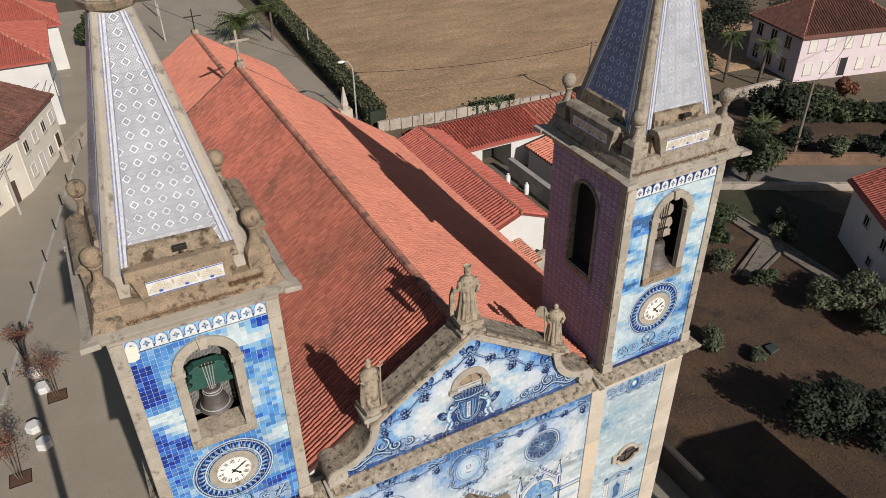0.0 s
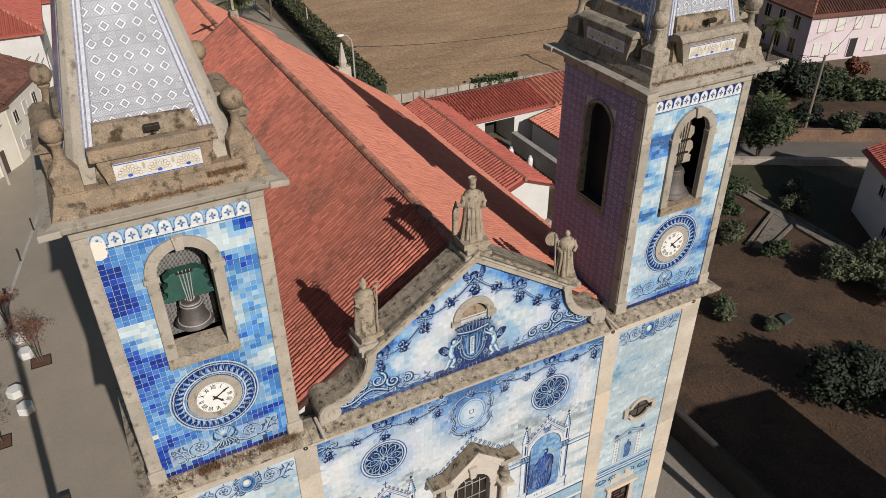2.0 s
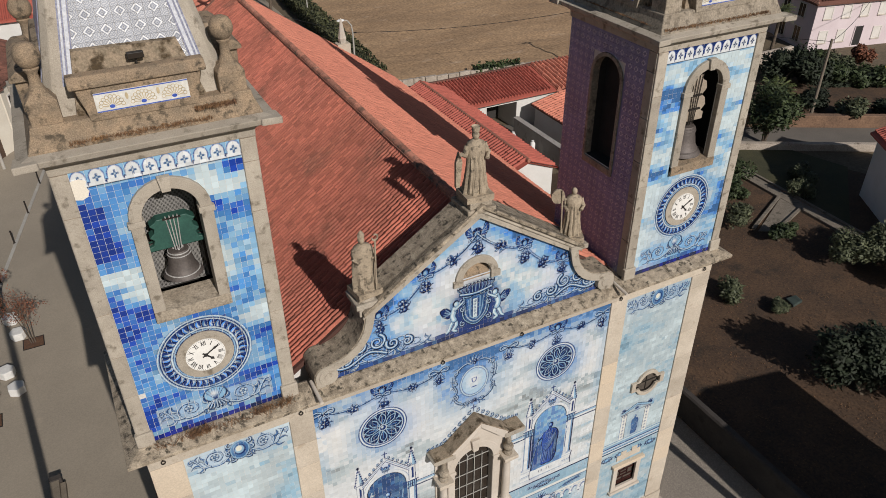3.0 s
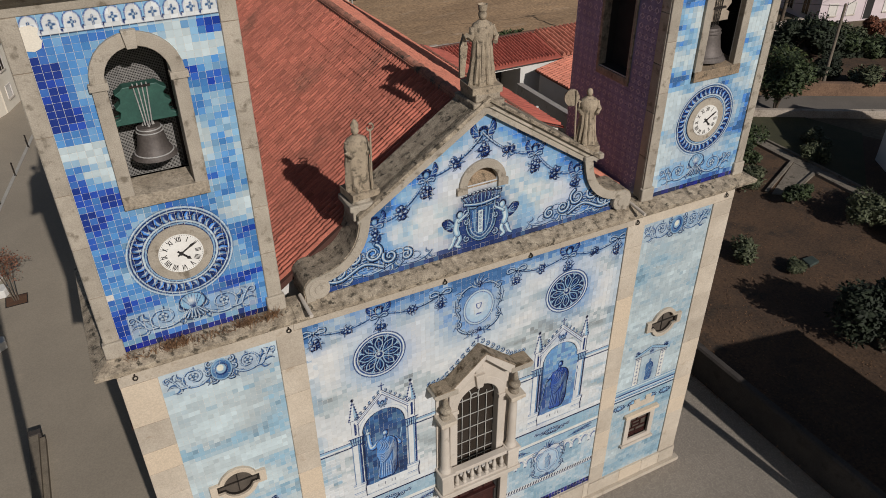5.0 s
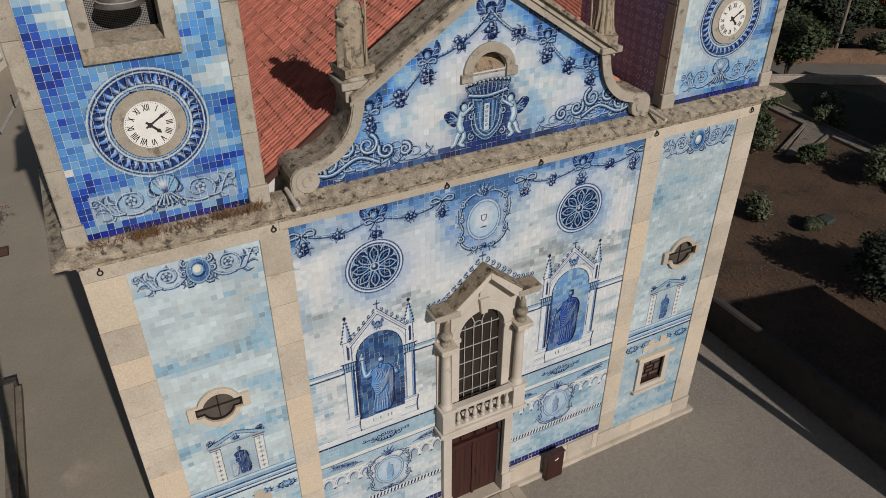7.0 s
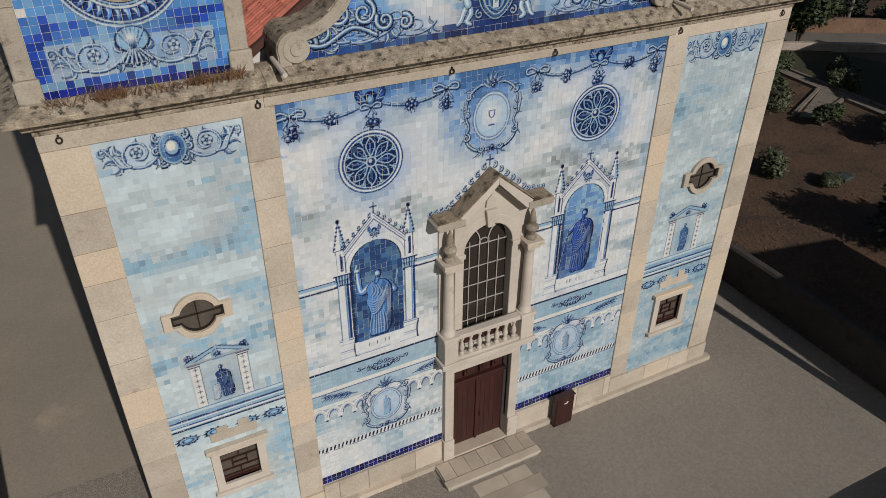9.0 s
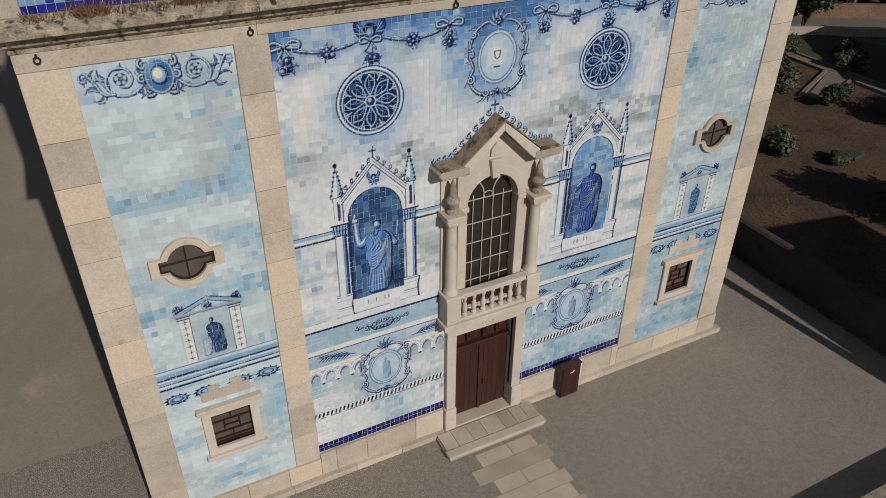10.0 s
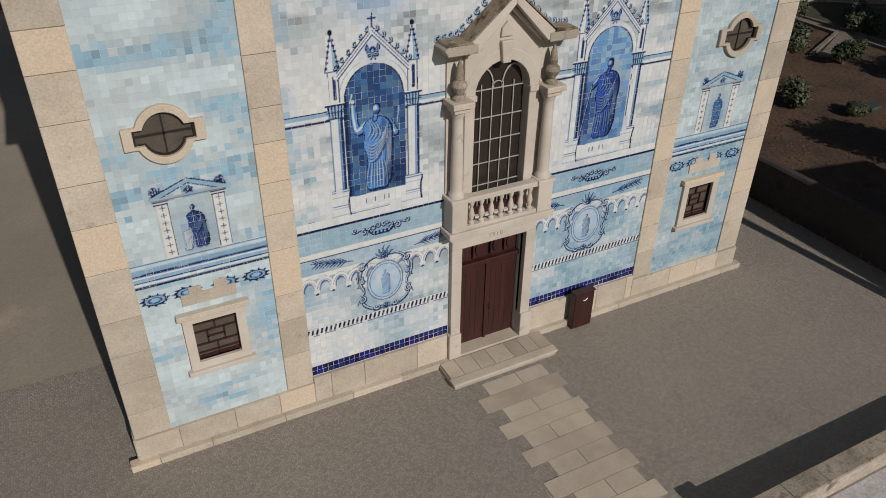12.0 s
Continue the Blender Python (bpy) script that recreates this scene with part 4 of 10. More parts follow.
def low_tower_glaze(sgn):
    def glaze(x, z, own):
        X, Z = x[None], z[:, None]
        n, m, p = clouds(x, z, 1.9, 0.6, 21 + sgn), clouds(x, z, 1.1, 0.8, 71 + sgn), clouds(x, z, 0.6, 0.3, 130 + sgn)
        band = np.exp(-((Z - 10.2 - 0.2 * np.sin(2.1 * X)) / 0.6) ** 2) * 0.42 + np.exp(-((Z - 6.9) / 0.5) ** 2) * 0.6 + 0.28 * np.exp(-((Z - 8.3) / 0.4) ** 2) * (X > sgn * 7.1)
        if sgn < 0:
            tone = 0.16 + 0.85 * band + 1.9 * (n - 0.5) + own * (0.05 + 0.7 * np.clip(p - 0.48, 0, 1))
            return lerp(stops(tone, [ICE * 1.12, ICE, PALE * 0.98, CYAN * 1.35, CYAN * 1.15, CYAN * 0.9]), GREY * 1.1, np.clip(2.2 * (m - 0.5), 0, 0.6) + 0.0 * X)
        tone = 0.36 + 0.45 * band + 1.3 * (n - 0.5) + 0.2 / (1 + np.exp((Z - 4.7) / 0.2)) - 0.25 * np.exp(-((Z - 5.7) / 0.6) ** 2) + own * (0.05 + 0.45 * np.clip(p - 0.48, 0, 1))
        return stops(tone, [ICE * 1.1, ICE * 0.98, PALE * 0.93, (PALE + CYAN) * 0.52, CYAN * 1.08, CYAN * 0.85])
    return glaze


def left_bell_glaze(x, z, own):
    X, Z = x[None], z[:, None]
    n, m = clouds(x, z, 1.0, 0.6, 41), clouds(x, z, 0.5, 0.32, 43)
    tone = 0.35 + 1.6 * (n - 0.5) + 0.8 * (m - 0.5) + 0.075 * own
    for cx, cz, rx, rz, a in ((-8.85, 19.3, 0.36, 0.75, 0.85), (-8.55, 18.55, 0.2, 0.35, 0.3), (-8.3, 17.0, 0.28, 0.28, 0.5), (-8.75, 16.55, 0.4, 0.4, 0.5), (-8.9, 17.3, 0.25, 0.4, 0.3), (-9.0, 15.0, 0.4, 0.6, 0.34), (-8.8, 14.2, 0.5, 0.5, 0.3),
                              (-6.0, 20.0, 0.3, 0.2, 0.55), (-6.0, 18.9, 0.25, 0.4, 0.3), (-6.1, 17.6, 0.3, 0.35, 0.3), (-6.2, 14.4, 0.6, 0.35, 0.36), (-5.9, 15.2, 0.25, 0.4, 0.3), (-7.5, 20.05, 1.2, 0.14, 0.25), (-6.5, 19.5, 0.5, 0.12, -0.4), (-8.4, 18.2, 0.3, 0.6, -0.15), (-6.4, 16.6, 0.3, 0.4, -0.1)):
        tone = tone + 1.35 * a * np.exp(-((X - cx) / rx) ** 2 - ((Z - cz) / rz) ** 2)
    tone = tone + 0.26 * np.exp(-((Z - 13.9) / 0.8) ** 2)
    return stops(tone, [ICE * 1.05, ICE * 0.9, SKY, SKY * 0.8, DAYB, DAYB * 0.75, AZURE * 0.95, VIVID * 1.2, VIVID * 0.75])


def right_bell_glaze(x, z, own):
    X, Z = x[None], z[:, None]
    n, m = clouds(x, z, 1.5, 0.6, 51), clouds(x, z, 0.6, 0.35, 53)
    tone = 0.36 + 2.4 * (n - 0.5) + 1.0 * (m - 0.5) + 0.05 * own + 0.35 * np.exp(-((X - 5.9) ** 2 / 0.4 + (Z - 18.6) ** 2 / 1.6)) + 0.2 * np.exp(-((Z - 13.5) / 0.5) ** 2)
    return stops(tone, [ICE * 1.1, ICE * 1.02, (ICE + SKY) / 2, SKY * 0.98, SKY * 0.75, AZURE * 1.2, MIDB])


ground(-5.05, 5.05, 1.245, 12.425, centre_glaze, 1, 0.75)
ground(-4.6, 4.6, 13.22, 17.3, gable_glaze, 2, 0.8)
ground(-8.5, -5.72, 0.78, 12.3, low_tower_glaze(-1), 3)
ground(5.72, 8.5, 0.78, 12.3, low_tower_glaze(1), 4)
ground(-9.02, -5.74, 13.22, 20.56, left_bell_glaze, 5, 0.0)
ground(5.74, 9.02, 13.22, 20.56, right_bell_glaze, 6, 0.25)


def lay(sl, alpha, colour):
    a = np.clip(alpha, 0, 1)[..., None]
    canvas[sl] = canvas[sl] * (1 - a) + np.asarray(colour, np.float32) * a


def disc(cx, cz, rx, rz, colour, a=1.0, soft=0.02):
    sl = window_of(cx - rx - 0.05, cx + rx + 0.05, cz - rz - 0.05, cz + rz + 0.05)
    d = np.sqrt(((GX[sl] - cx) / rx) ** 2 + ((GZ[sl] - cz) / rz) ** 2)
    lay(sl, a * np.clip((1 - d) * min(rx, rz) / soft + 0.5, 0, 1), colour)


def halo(cx, cz, rx, rz, colour, a=0.6):
    sl = window_of(cx - 1.9 * rx, cx + 1.9 * rx, cz - 1.9 * rz, cz + 1.9 * rz)
    d = ((GX[sl] - cx) / rx) ** 2 + ((GZ[sl] - cz) / rz) ** 2
    lay(sl, a * np.exp(-d * 1.3), colour)


def hoop(cx, cz, rx, rz, w, colour, a=1.0):
    sl = window_of(cx - rx - w - 0.1, cx + rx + w + 0.1, cz - rz - w - 0.1, cz + rz + w + 0.1)
    d = np.sqrt(((GX[sl] - cx) / rx) ** 2 + ((GZ[sl] - cz) / rz) ** 2)
    lay(sl, a * np.clip((w / 2 - np.abs(d - 1) * min(rx, rz)) / 0.015 + 0.5, 0, 1), colour)


def rope(pts, w, colour, a=1.0):
    """A brush stroke along points; w is one width or one for each point."""
    pts = np.asarray(pts, float)
    ws = np.zeros(len(pts)) + w
    m = ws.max() + 0.04
    sl = window_of(pts[:, 0].min() - m, pts[:, 0].max() + m, pts[:, 1].min() - m, pts[:, 1].max() + m)
    X, Z = GX[sl], GZ[sl]
    best = np.full(X.shape, -9.0, np.float32)
    for (xa, za), (xb, zb), wa, wb in zip(pts[:-1], pts[1:], ws[:-1], ws[1:]):
        dx, dz = xb - xa, zb - za
        t = np.clip(((X - xa) * dx + (Z - za) * dz) / (dx * dx + dz * dz + 1e-9), 0, 1)
        best = np.maximum(best, (wa + (wb - wa) * t) / 2 - np.hypot(X - xa - t * dx, Z - za - t * dz))
    lay(sl, a * np.clip(best / 0.014 + 0.5, 0, 1), colour)


def shaded(pts, w, deep=None, light=None):
    """A modelled stroke: dark outline, blue body, a light on its upper side."""
    pts = np.asarray(pts, float)
    w = np.asarray(w)
    rope(pts + (0.006, -0.009), w * 1.18 + 0.014, COBALT * 0.35 if deep is None else deep)
    rope(pts, w * 0.78, MIDB)
    rope(pts + (-0.004, 0.008), w * 0.42, LIGHTB)
    rope(pts + (-0.006, 0.012), w * 0.18, WHITE if light is None else light)


def patch(poly, colour, a=1.0):
    p = np.asarray(poly, float)
    sl = window_of(p[:, 0].min(), p[:, 0].max(), p[:, 1].min(), p[:, 1].max())
    X, Z = GX[sl], GZ[sl]
    inside = np.zeros(X.shape, bool)
    for (xa, za), (xb, zb) in zip(p, np.roll(p, -1, 0)):
        if za != zb:
            inside ^= ((za > Z) != (zb > Z)) & (X < (xb - xa) * (Z - za) / (zb - za) + xa)
    lay(sl, a * inside, colour)


def strip(x0, x1, z0, z1, colour, a=1.0):
    patch([(x0, z0), (x1, z0), (x1, z1), (x0, z1)], colour, a)


def curl(cx, cz, r, a0, turns, way, n=26, shrink=0.82):
    t = np.linspace(0, 1, n)
    rr = r * (1 - shrink * t)
    a = a0 + way * 2 * math.pi * turns * t
    return np.stack([cx + rr * np.cos(a), cz + rr * np.sin(a)], 1)


def smooth_line(points, n=24):
    """A rounded line through a few points."""
    p = np.asarray(points, float)
    t = np.linspace(0, len(p) - 1, n)
    i = np.minimum(t.astype(int), len(p) - 2)
    f = (t - i)[:, None]
    a, b = p[i], p[i + 1]
    ta, tb = (p[np.minimum(i + 1, len(p) - 1)] - p[np.maximum(i - 1, 0)]) / 2, (p[np.minimum(i + 2, len(p) - 1)] - p[i]) / 2
    return a * (2 * f ** 3 - 3 * f ** 2 + 1) + ta * (f ** 3 - 2 * f ** 2 + f) + b * (3 * f ** 2 - 2 * f ** 3) + tb * (f ** 3 - f ** 2)


def flower(cx, cz, r, petals=5):
    disc(cx, cz, r * 1.02, r * 1.02, DEEP)
    for i in range(petals):
        a = 2 * math.pi * i / petals + 0.3
        disc(cx + 0.6 * r * math.cos(a), cz + 0.6 * r * math.sin(a), 0.4 * r, 0.4 * r, MIDB)
        disc(cx + 0.62 * r * math.cos(a), cz + 0.66 * r * math.sin(a), 0.27 * r, 0.27 * r, PALE)
    disc(cx, cz, 0.3 * r, 0.3 * r, DEEP)
    disc(cx, cz + 0.05 * r, 0.14 * r, 0.14 * r, LIGHTB)


def posy(cx, cz, r, seed, drop=1.0):
    """A hanging cluster of fruit and leaves."""
    q = random.Random(seed)
    halo(cx + 0.04, cz - 0.04, r * 1.6, r * 1.6, AZURE, 0.4)
    for i in range(7):
        a = 0.9 * i + q.uniform(-0.3, 0.3)
        b = a + q.uniform(-0.4, 0.4)
        acanthus((cx + 0.3 * r * math.cos(a), cz + 0.3 * r * math.sin(a)), (cx + r * 1.1 * math.cos(b), cz + drop * 1.1 * r * math.sin(b)), 0.4 * r, q.uniform(-0.3, 0.3))
    for i in range(11):
        a, d = q.uniform(0, 6.28), q.uniform(0.1, 0.8) * r
        x, z = cx + 0.8 * d * math.cos(a), cz + drop * d * math.sin(a)
        k = q.uniform(0.22, 0.34) * r
        disc(x, z, k * 1.25, k * 1.25, DEEP)
        disc(x - 0.1 * k, z + 0.15 * k, k * 0.85, k * 0.85, COBALT * 1.3)
        disc(x - 0.2 * k, z + 0.3 * k, k * 0.5, k * 0.5, LIGHTB if q.random() < 0.7 else MIDB)
        disc(x - 0.25 * k, z + 0.4 * k, k * 0.2, k * 0.2, WHITE)


def ribbon(cx, cz, s):
    for w in (-1, 1):
        shaded(smooth_line([(cx, cz), (cx + w * 0.5 * s, cz + 0.36 * s), (cx + w * 1.0 * s, cz + 0.25 * s), (cx + w * 0.95 * s, cz - 0.1 * s), (cx + w * 0.4 * s, cz - 0.05 * s), (cx, cz)]), 0.2 * s)
        shaded([(cx, cz), (cx + w * 0.3 * s, cz - 0.5 * s), (cx + w * 0.5 * s, cz - 0.75 * s)], 0.14 * s)
    disc(cx, cz, 0.2 * s, 0.2 * s, DEEP)
    disc(cx, cz + 0.03, 0.1 * s, 0.1 * s, LIGHTB)


def winged_boss(cx, cz, s):
    """Rounded pale boss between two raised wings, with a ribbon below."""
    halo(cx, cz, s * 1.5, s * 1.4, AZURE, 0.4)
    for w in (-1, 1):
        wing = smooth_line([(cx + w * 0.12 * s, cz - 0.1 * s), (cx + w * 0.42 * s, cz + 0.3 * s), (cx + w * 0.62 * s, cz + 0.85 * s), (cx + w * 0.86 * s, cz + 0.4 * s), (cx + w * 0.7 * s, cz - 0.08 * s), (cx + w * 0.35 * s, cz - 0.25 * s), (cx + w * 0.12 * s, cz - 0.1 * s)], 30)
        patch(wing, COBALT * 1.2)
        rope(wing, 0.06 * s, DEEP)
        for k in range(4):
            rope([(cx + w * 0.3 * s, cz - 0.02 * s), (cx + w * (0.6 + 0.06 * k) * s, cz + (0.64 - 0.2 * k) * s)], np.array([0.03, 0.055]) * s, LIGHTB if k % 2 else MIDB * 1.4)
    disc(cx, cz + 0.1 * s, 0.3 * s, 0.34 * s, DEEP)
    disc(cx - 0.01 * s, cz + 0.03 * s, 0.2 * s, 0.24 * s, MIDB * 1.2)
    disc(cx - 0.05 * s, cz + 0.04 * s, 0.12 * s, 0.15 * s, LIGHTB)
    for k in range(7):
        a = 0.3 + 0.42 * k
        disc(cx + 0.27 * s * math.cos(a), cz + (0.16 + 0.26 * math.sin(a)) * s, 0.1 * s, 0.09 * s, COBALT if k % 2 else DEEP)
    ribbon(cx, cz - 0.42 * s, 0.55 * s)


def swag(xa, za, xb, zb, dip, w=0.052):
    t = np.linspace(0, 1, 14)
    pts = np.stack([xa + (xb - xa) * t, za + (zb - za) * t - dip * 4 * t * (1 - t)], 1)
    rope(pts + (0.03, -0.06), w * 2.2, MIDB, 0.3)
    shaded(pts, w)
    for p, n in zip(pts[1:-1:2], pts[2::2]):
        rope([p + (0, -w * 0.4), p + (n - p) * 0.4 + (0, w * 0.4)], 0.02, DEEP, 0.8)
    return pts


def acanthus(a, b, width, bend=0.2):
    """One painted leaf from a to b: dark edge, blue body, light flank, dark rib."""
    a, b = np.asarray(a, float), np.asarray(b, float)
    d = b - a
    n = np.array((-d[1], d[0]))
    t = np.linspace(0, 1, 11)
    mid = a + t[:, None] * d + (bend * np.sin(t * math.pi))[:, None] * n
    ws = width * np.sin(np.clip(t * 1.15, 0, 1) * math.pi) ** 0.7 * (1 - 0.55 * t) + 0.006
    ws[-1] = 0.006
    rope(mid + (0.004, -0.006), ws + 0.02, COBALT * 0.45)
    rope(mid, ws, MIDB * 1.1)
    rope(mid + n / (np.hypot(*n) + 1e-9) * width * 0.16, ws * 0.45, PALE)
    rope(mid[1:-1], 0.009, COBALT * 0.6)


def leaf_scroll(cx, cz, w, h, flip=1, flower_at=0.4):
    """A leafy scroll that grows outwards from cx: a large spiral round a flower, a second stem with a curled end, leaves along both."""
    def at(u, v):
        return cx + flip * u * w, cz + v * h
    halo(*at(0.5, 0.0), w * 0.6, h * 0.7, AZURE, 0.28)
    u0 = flower_at
    first = smooth_line([at(0.0, 0.1), at(0.1, -0.2), at(u0 - 0.1, -0.46), at(u0 + 0.16, -0.4), at(u0 + 0.26, -0.02), at(u0 + 0.14, 0.36), at(u0 - 0.08, 0.36), at(u0 - 0.16, 0.05), at(u0 - 0.08, -0.2), at(u0 + 0.05, -0.18)], 46)
    second = smooth_line([at(u0 + 0.16, -0.38), at(u0 + 0.32, -0.34), at(0.82, 0.02), at(0.93, 0.36), at(1.02, 0.34), at(1.02, 0.14), at(0.95, 0.12)], 30)
    for (u, v), (e, f), k, b in (((0.06, -0.06), (-0.06, -0.5), 0.2, 0.2), ((0.12, -0.24), (0.16, -0.62), 0.18, -0.2), ((u0 - 0.1, -0.44), (u0 - 0.28, -0.52), 0.15, -0.3), ((u0 + 0.24, -0.2), (u0 + 0.4, 0.12), 0.22, 0.25), ((u0 + 0.24, 0.1), (u0 + 0.34, 0.44), 0.2, -0.3),
                                 ((u0 + 0.08, 0.4), (u0 - 0.02, 0.56), 0.14, 0.3), ((u0 + 0.3, -0.34), (u0 + 0.5, -0.5), 0.18, -0.3), ((u0 + 0.38, -0.22), (u0 + 0.6, -0.24), 0.16, 0.3), ((0.86, 0.12), (0.8, 0.44), 0.16, -0.3), ((0.9, 0.26), (0.98, 0.0), 0.12, 0.3), ((0.05, 0.06), (0.12, 0.42), 0.18, -0.3)):
        acanthus(at(u, v), at(e, f), k * h, b * flip)
    for line, w0, w1 in ((first, 0.1, 0.04), (second, 0.085, 0.045)):
        ws = np.linspace(w0, w1, len(line)) * h
        rope(line + (0.005, -0.008), ws + 0.018, COBALT * 0.4)
        rope(line, ws, MIDB * 1.2)
        rope(line + (-0.004, 0.007), ws * 0.5, ICE)
    flower(*at(u0 + 0.02, 0.06), 0.2 * h)


def oval_frame(cx, cz, rx, rz, deep=1.0):
    """A pale oval in a cartouche of thin bands, paired scrolls and leaves, with a leafy crest."""
    halo(cx, cz, rx * 1.7, rz * 1.55, AZURE, 0.42 * deep)

    def at(w, x, z):
        return cx + w * x * 1.2 * rx, cz + z * 1.2 * rz

    for w in (-1, 1):
        for a, b, k, e in (((0.95, 0.9), (1.5, 1.1), 0.2, 0.3), ((1.2, 0.5), (1.62, 0.5), 0.18, -0.3), ((1.2, -0.2), (1.6, -0.05), 0.18, 0.3), ((1.1, -0.8), (1.6, -0.95), 0.22, 0.3), ((0.6, -1.2), (0.95, -1.6), 0.22, -0.3), ((0.15, -1.25), (0.4, -1.65), 0.2, 0.2)):
            acanthus(at(w, *a), at(w, *b), k * rx, e * w)
        for line, wd in ((((0.1, 1.32), (0.7, 1.28), (1.18, 0.98), (1.36, 0.5), (1.2, 0.3)), 0.055), (((1.22, 0.42), (1.34, 0.05), (1.2, -0.3), (1.36, -0.62), (1.28, -0.9)), 0.05),
                         (((1.42, -0.5), (1.22, -1.02), (0.7, -1.34), (0.1, -1.38)), 0.07), (((1.5, 0.75), (1.52, 0.3), (1.42, -0.1)), 0.035)):
            p = smooth_line([at(w, *k) for k in line], 24)
            shaded(p, np.sin(np.linspace(0.5, 2.9, 24)) * wd)
        for x, z, r, a, t in ((1.22, 0.92, 0.17, 0.5, 1), (1.32, -0.72, 0.24, 2.0, -1), (0.5, -1.3, 0.2, 0.0, 1), (1.28, 0.2, 0.13, 1.0, -1)):
            shaded(curl(*at(w, x, z), r * rx, a if w > 0 else 3.14 - a, 1.3, -w * t), np.linspace(0.055, 0.025, 26))
    for rr, wd, col in ((1.13, 0.07, COBALT * 0.9), (1.12, 0.045, LIGHTB), (1.1, 0.02, ICE), (1.04, 0.016, COBALT * 1.3)):
        hoop(cx, cz, rx * rr, rz * rr, wd, col)
    disc(cx, cz, rx, rz, LIGHTB * 1.15)
    halo(cx, cz + rz * 0.08, rx * 0.85, rz * 0.85, WHITE, 1.0)
    for k in range(5):
        a = 0.5 + 0.535 * k
        acanthus(at(1, 0.1 * math.cos(a), 1.2), at(1, 0.55 * math.cos(a), 1.2 + 0.6 * math.sin(a)), 0.24 * rx, 0.15)
    posy(cx, cz + rz * 1.6, rx * 0.26, int(cx * 10 + 77))
    posy(cx, cz - rz * 1.62, rx * 0.26, int(cx * 10 + 78))


def robed_shape(cx, z0, h, body, dark, light, lean=0.0, seed=1, way=1, arms=()):
    """A plain draped form in blue, without features: cloak slung from one shoulder, falling folds."""
    q = random.Random(seed)

    def at(x, z):
        return cx + (way * x + lean * z) * h, z0 + z * h

    def engraved(points, w, a=0.6, n=14):
        p = smooth_line([at(*k) for k in points], n)
        ws = np.sin(np.linspace(0.25, math.pi - 0.15, n)) * w * h
        rope(p + (0.45 * w * h, -0.35 * w * h), ws, dark, a)
        rope(p + (-0.3 * w * h, 0.4 * w * h), ws * 0.6, light, a * 0.7)

    out = smooth_line([(-0.1, 0), (-0.135, 0.06), (-0.115, 0.25), (-0.12, 0.42), (-0.155, 0.52), (-0.14, 0.64), (-0.15, 0.74), (-0.1, 0.8), (-0.03, 0.83), (0.035, 0.83), (0.11, 0.79), (0.16, 0.7), (0.175, 0.56), (0.15, 0.42), (0.165, 0.25), (0.145, 0.08), (0.1, 0)], 70)
    halo(*at(0.06, 0.4), 0.3 * h, 0.55 * h, dark, 0.35)
    for line in arms:
        p = smooth_line([at(*k) for k in line], 14)
        rope(p + (0.008 * h, -0.01 * h), np.linspace(0.105, 0.05, 14) * h, dark)
        rope(p, np.linspace(0.085, 0.036, 14) * h, body)
        rope(p + (-0.01 * h, 0.01 * h), np.linspace(0.03, 0.016, 14) * h, light)
        disc(*p[-1], 0.027 * h, 0.03 * h, dark)
        disc(p[-1][0] - 0.004 * h, p[-1][1] + 0.004 * h, 0.019 * h, 0.022 * h, light)
    for x in (-0.06, 0.055):
        disc(*at(x, 0.0), 0.045 * h, 0.022 * h, dark)
        disc(*at(x - 0.006, 0.004), 0.032 * h, 0.014 * h, light)
    patch([at(x * 1.07 + 0.006, z * 1.01 - 0.006) for x, z in out], dark)
    patch([at(x * 0.96, z * 0.985 + 0.006) for x, z in out], body)
    patch([at(*k) for k in smooth_line([(0.06, 0.81), (0.15, 0.7), (0.165, 0.55), (0.14, 0.4), (0.155, 0.25), (0.13, 0.03), (0.07, 0.03), (0.08, 0.3), (0.09, 0.55), (0.04, 0.7), (0.06, 0.81)], 40)], dark, 0.45)
    for k in range(7):              # falling folds of the gown
        x = -0.11 + 0.036 * k
        e = q.uniform(-0.012, 0.012)
        engraved([(x * 0.75, 0.34 + e), (x * 0.95 + e, 0.18), (x * 1.04, 0.015)], 0.02)
    for k in range(6):              # cloak hung in bows across the front
        t = k / 5
        engraved([(0.13 - 0.02 * t, 0.74 - 0.2 * t), (0.06 - 0.04 * t, 0.58 - 0.19 * t), (-0.05, 0.5 - 0.17 * t), (-0.135 + 0.03 * t, 0.56 - 0.22 * t)], 0.024)
    for k in range(4):              # shoulder folds
        engraved([(-0.1 + 0.03 * k, 0.79), (-0.06 + 0.035 * k, 0.69 - 0.02 * k), (-0.11 + 0.03 * k, 0.6 - 0.02 * k)], 0.016, 0.7)
    for k in range(4):              # hanging end of the cloak
        engraved([(0.1 + 0.02 * k, 0.66), (0.12 + 0.013 * k, 0.42), (0.09 + 0.02 * k, 0.1 + 0.03 * k)], 0.02)
    rope([at(-0.02, 0.8), at(0.0, 0.87)], 0.06 * h, dark)
    rope([at(-0.02, 0.8), at(-0.004, 0.87)], 0.036 * h, body)
    disc(*at(0.006, 0.92), 0.05 * h, 0.062 * h, dark)
    disc(*at(-0.006, 0.912), 0.035 * h, 0.047 * h, body)
    disc(*at(-0.012, 0.922), 0.022 * h, 0.028 * h, light, 0.9)
    disc(*at(-0.008, 0.876), 0.026 * h, 0.024 * h, dark, 0.55)


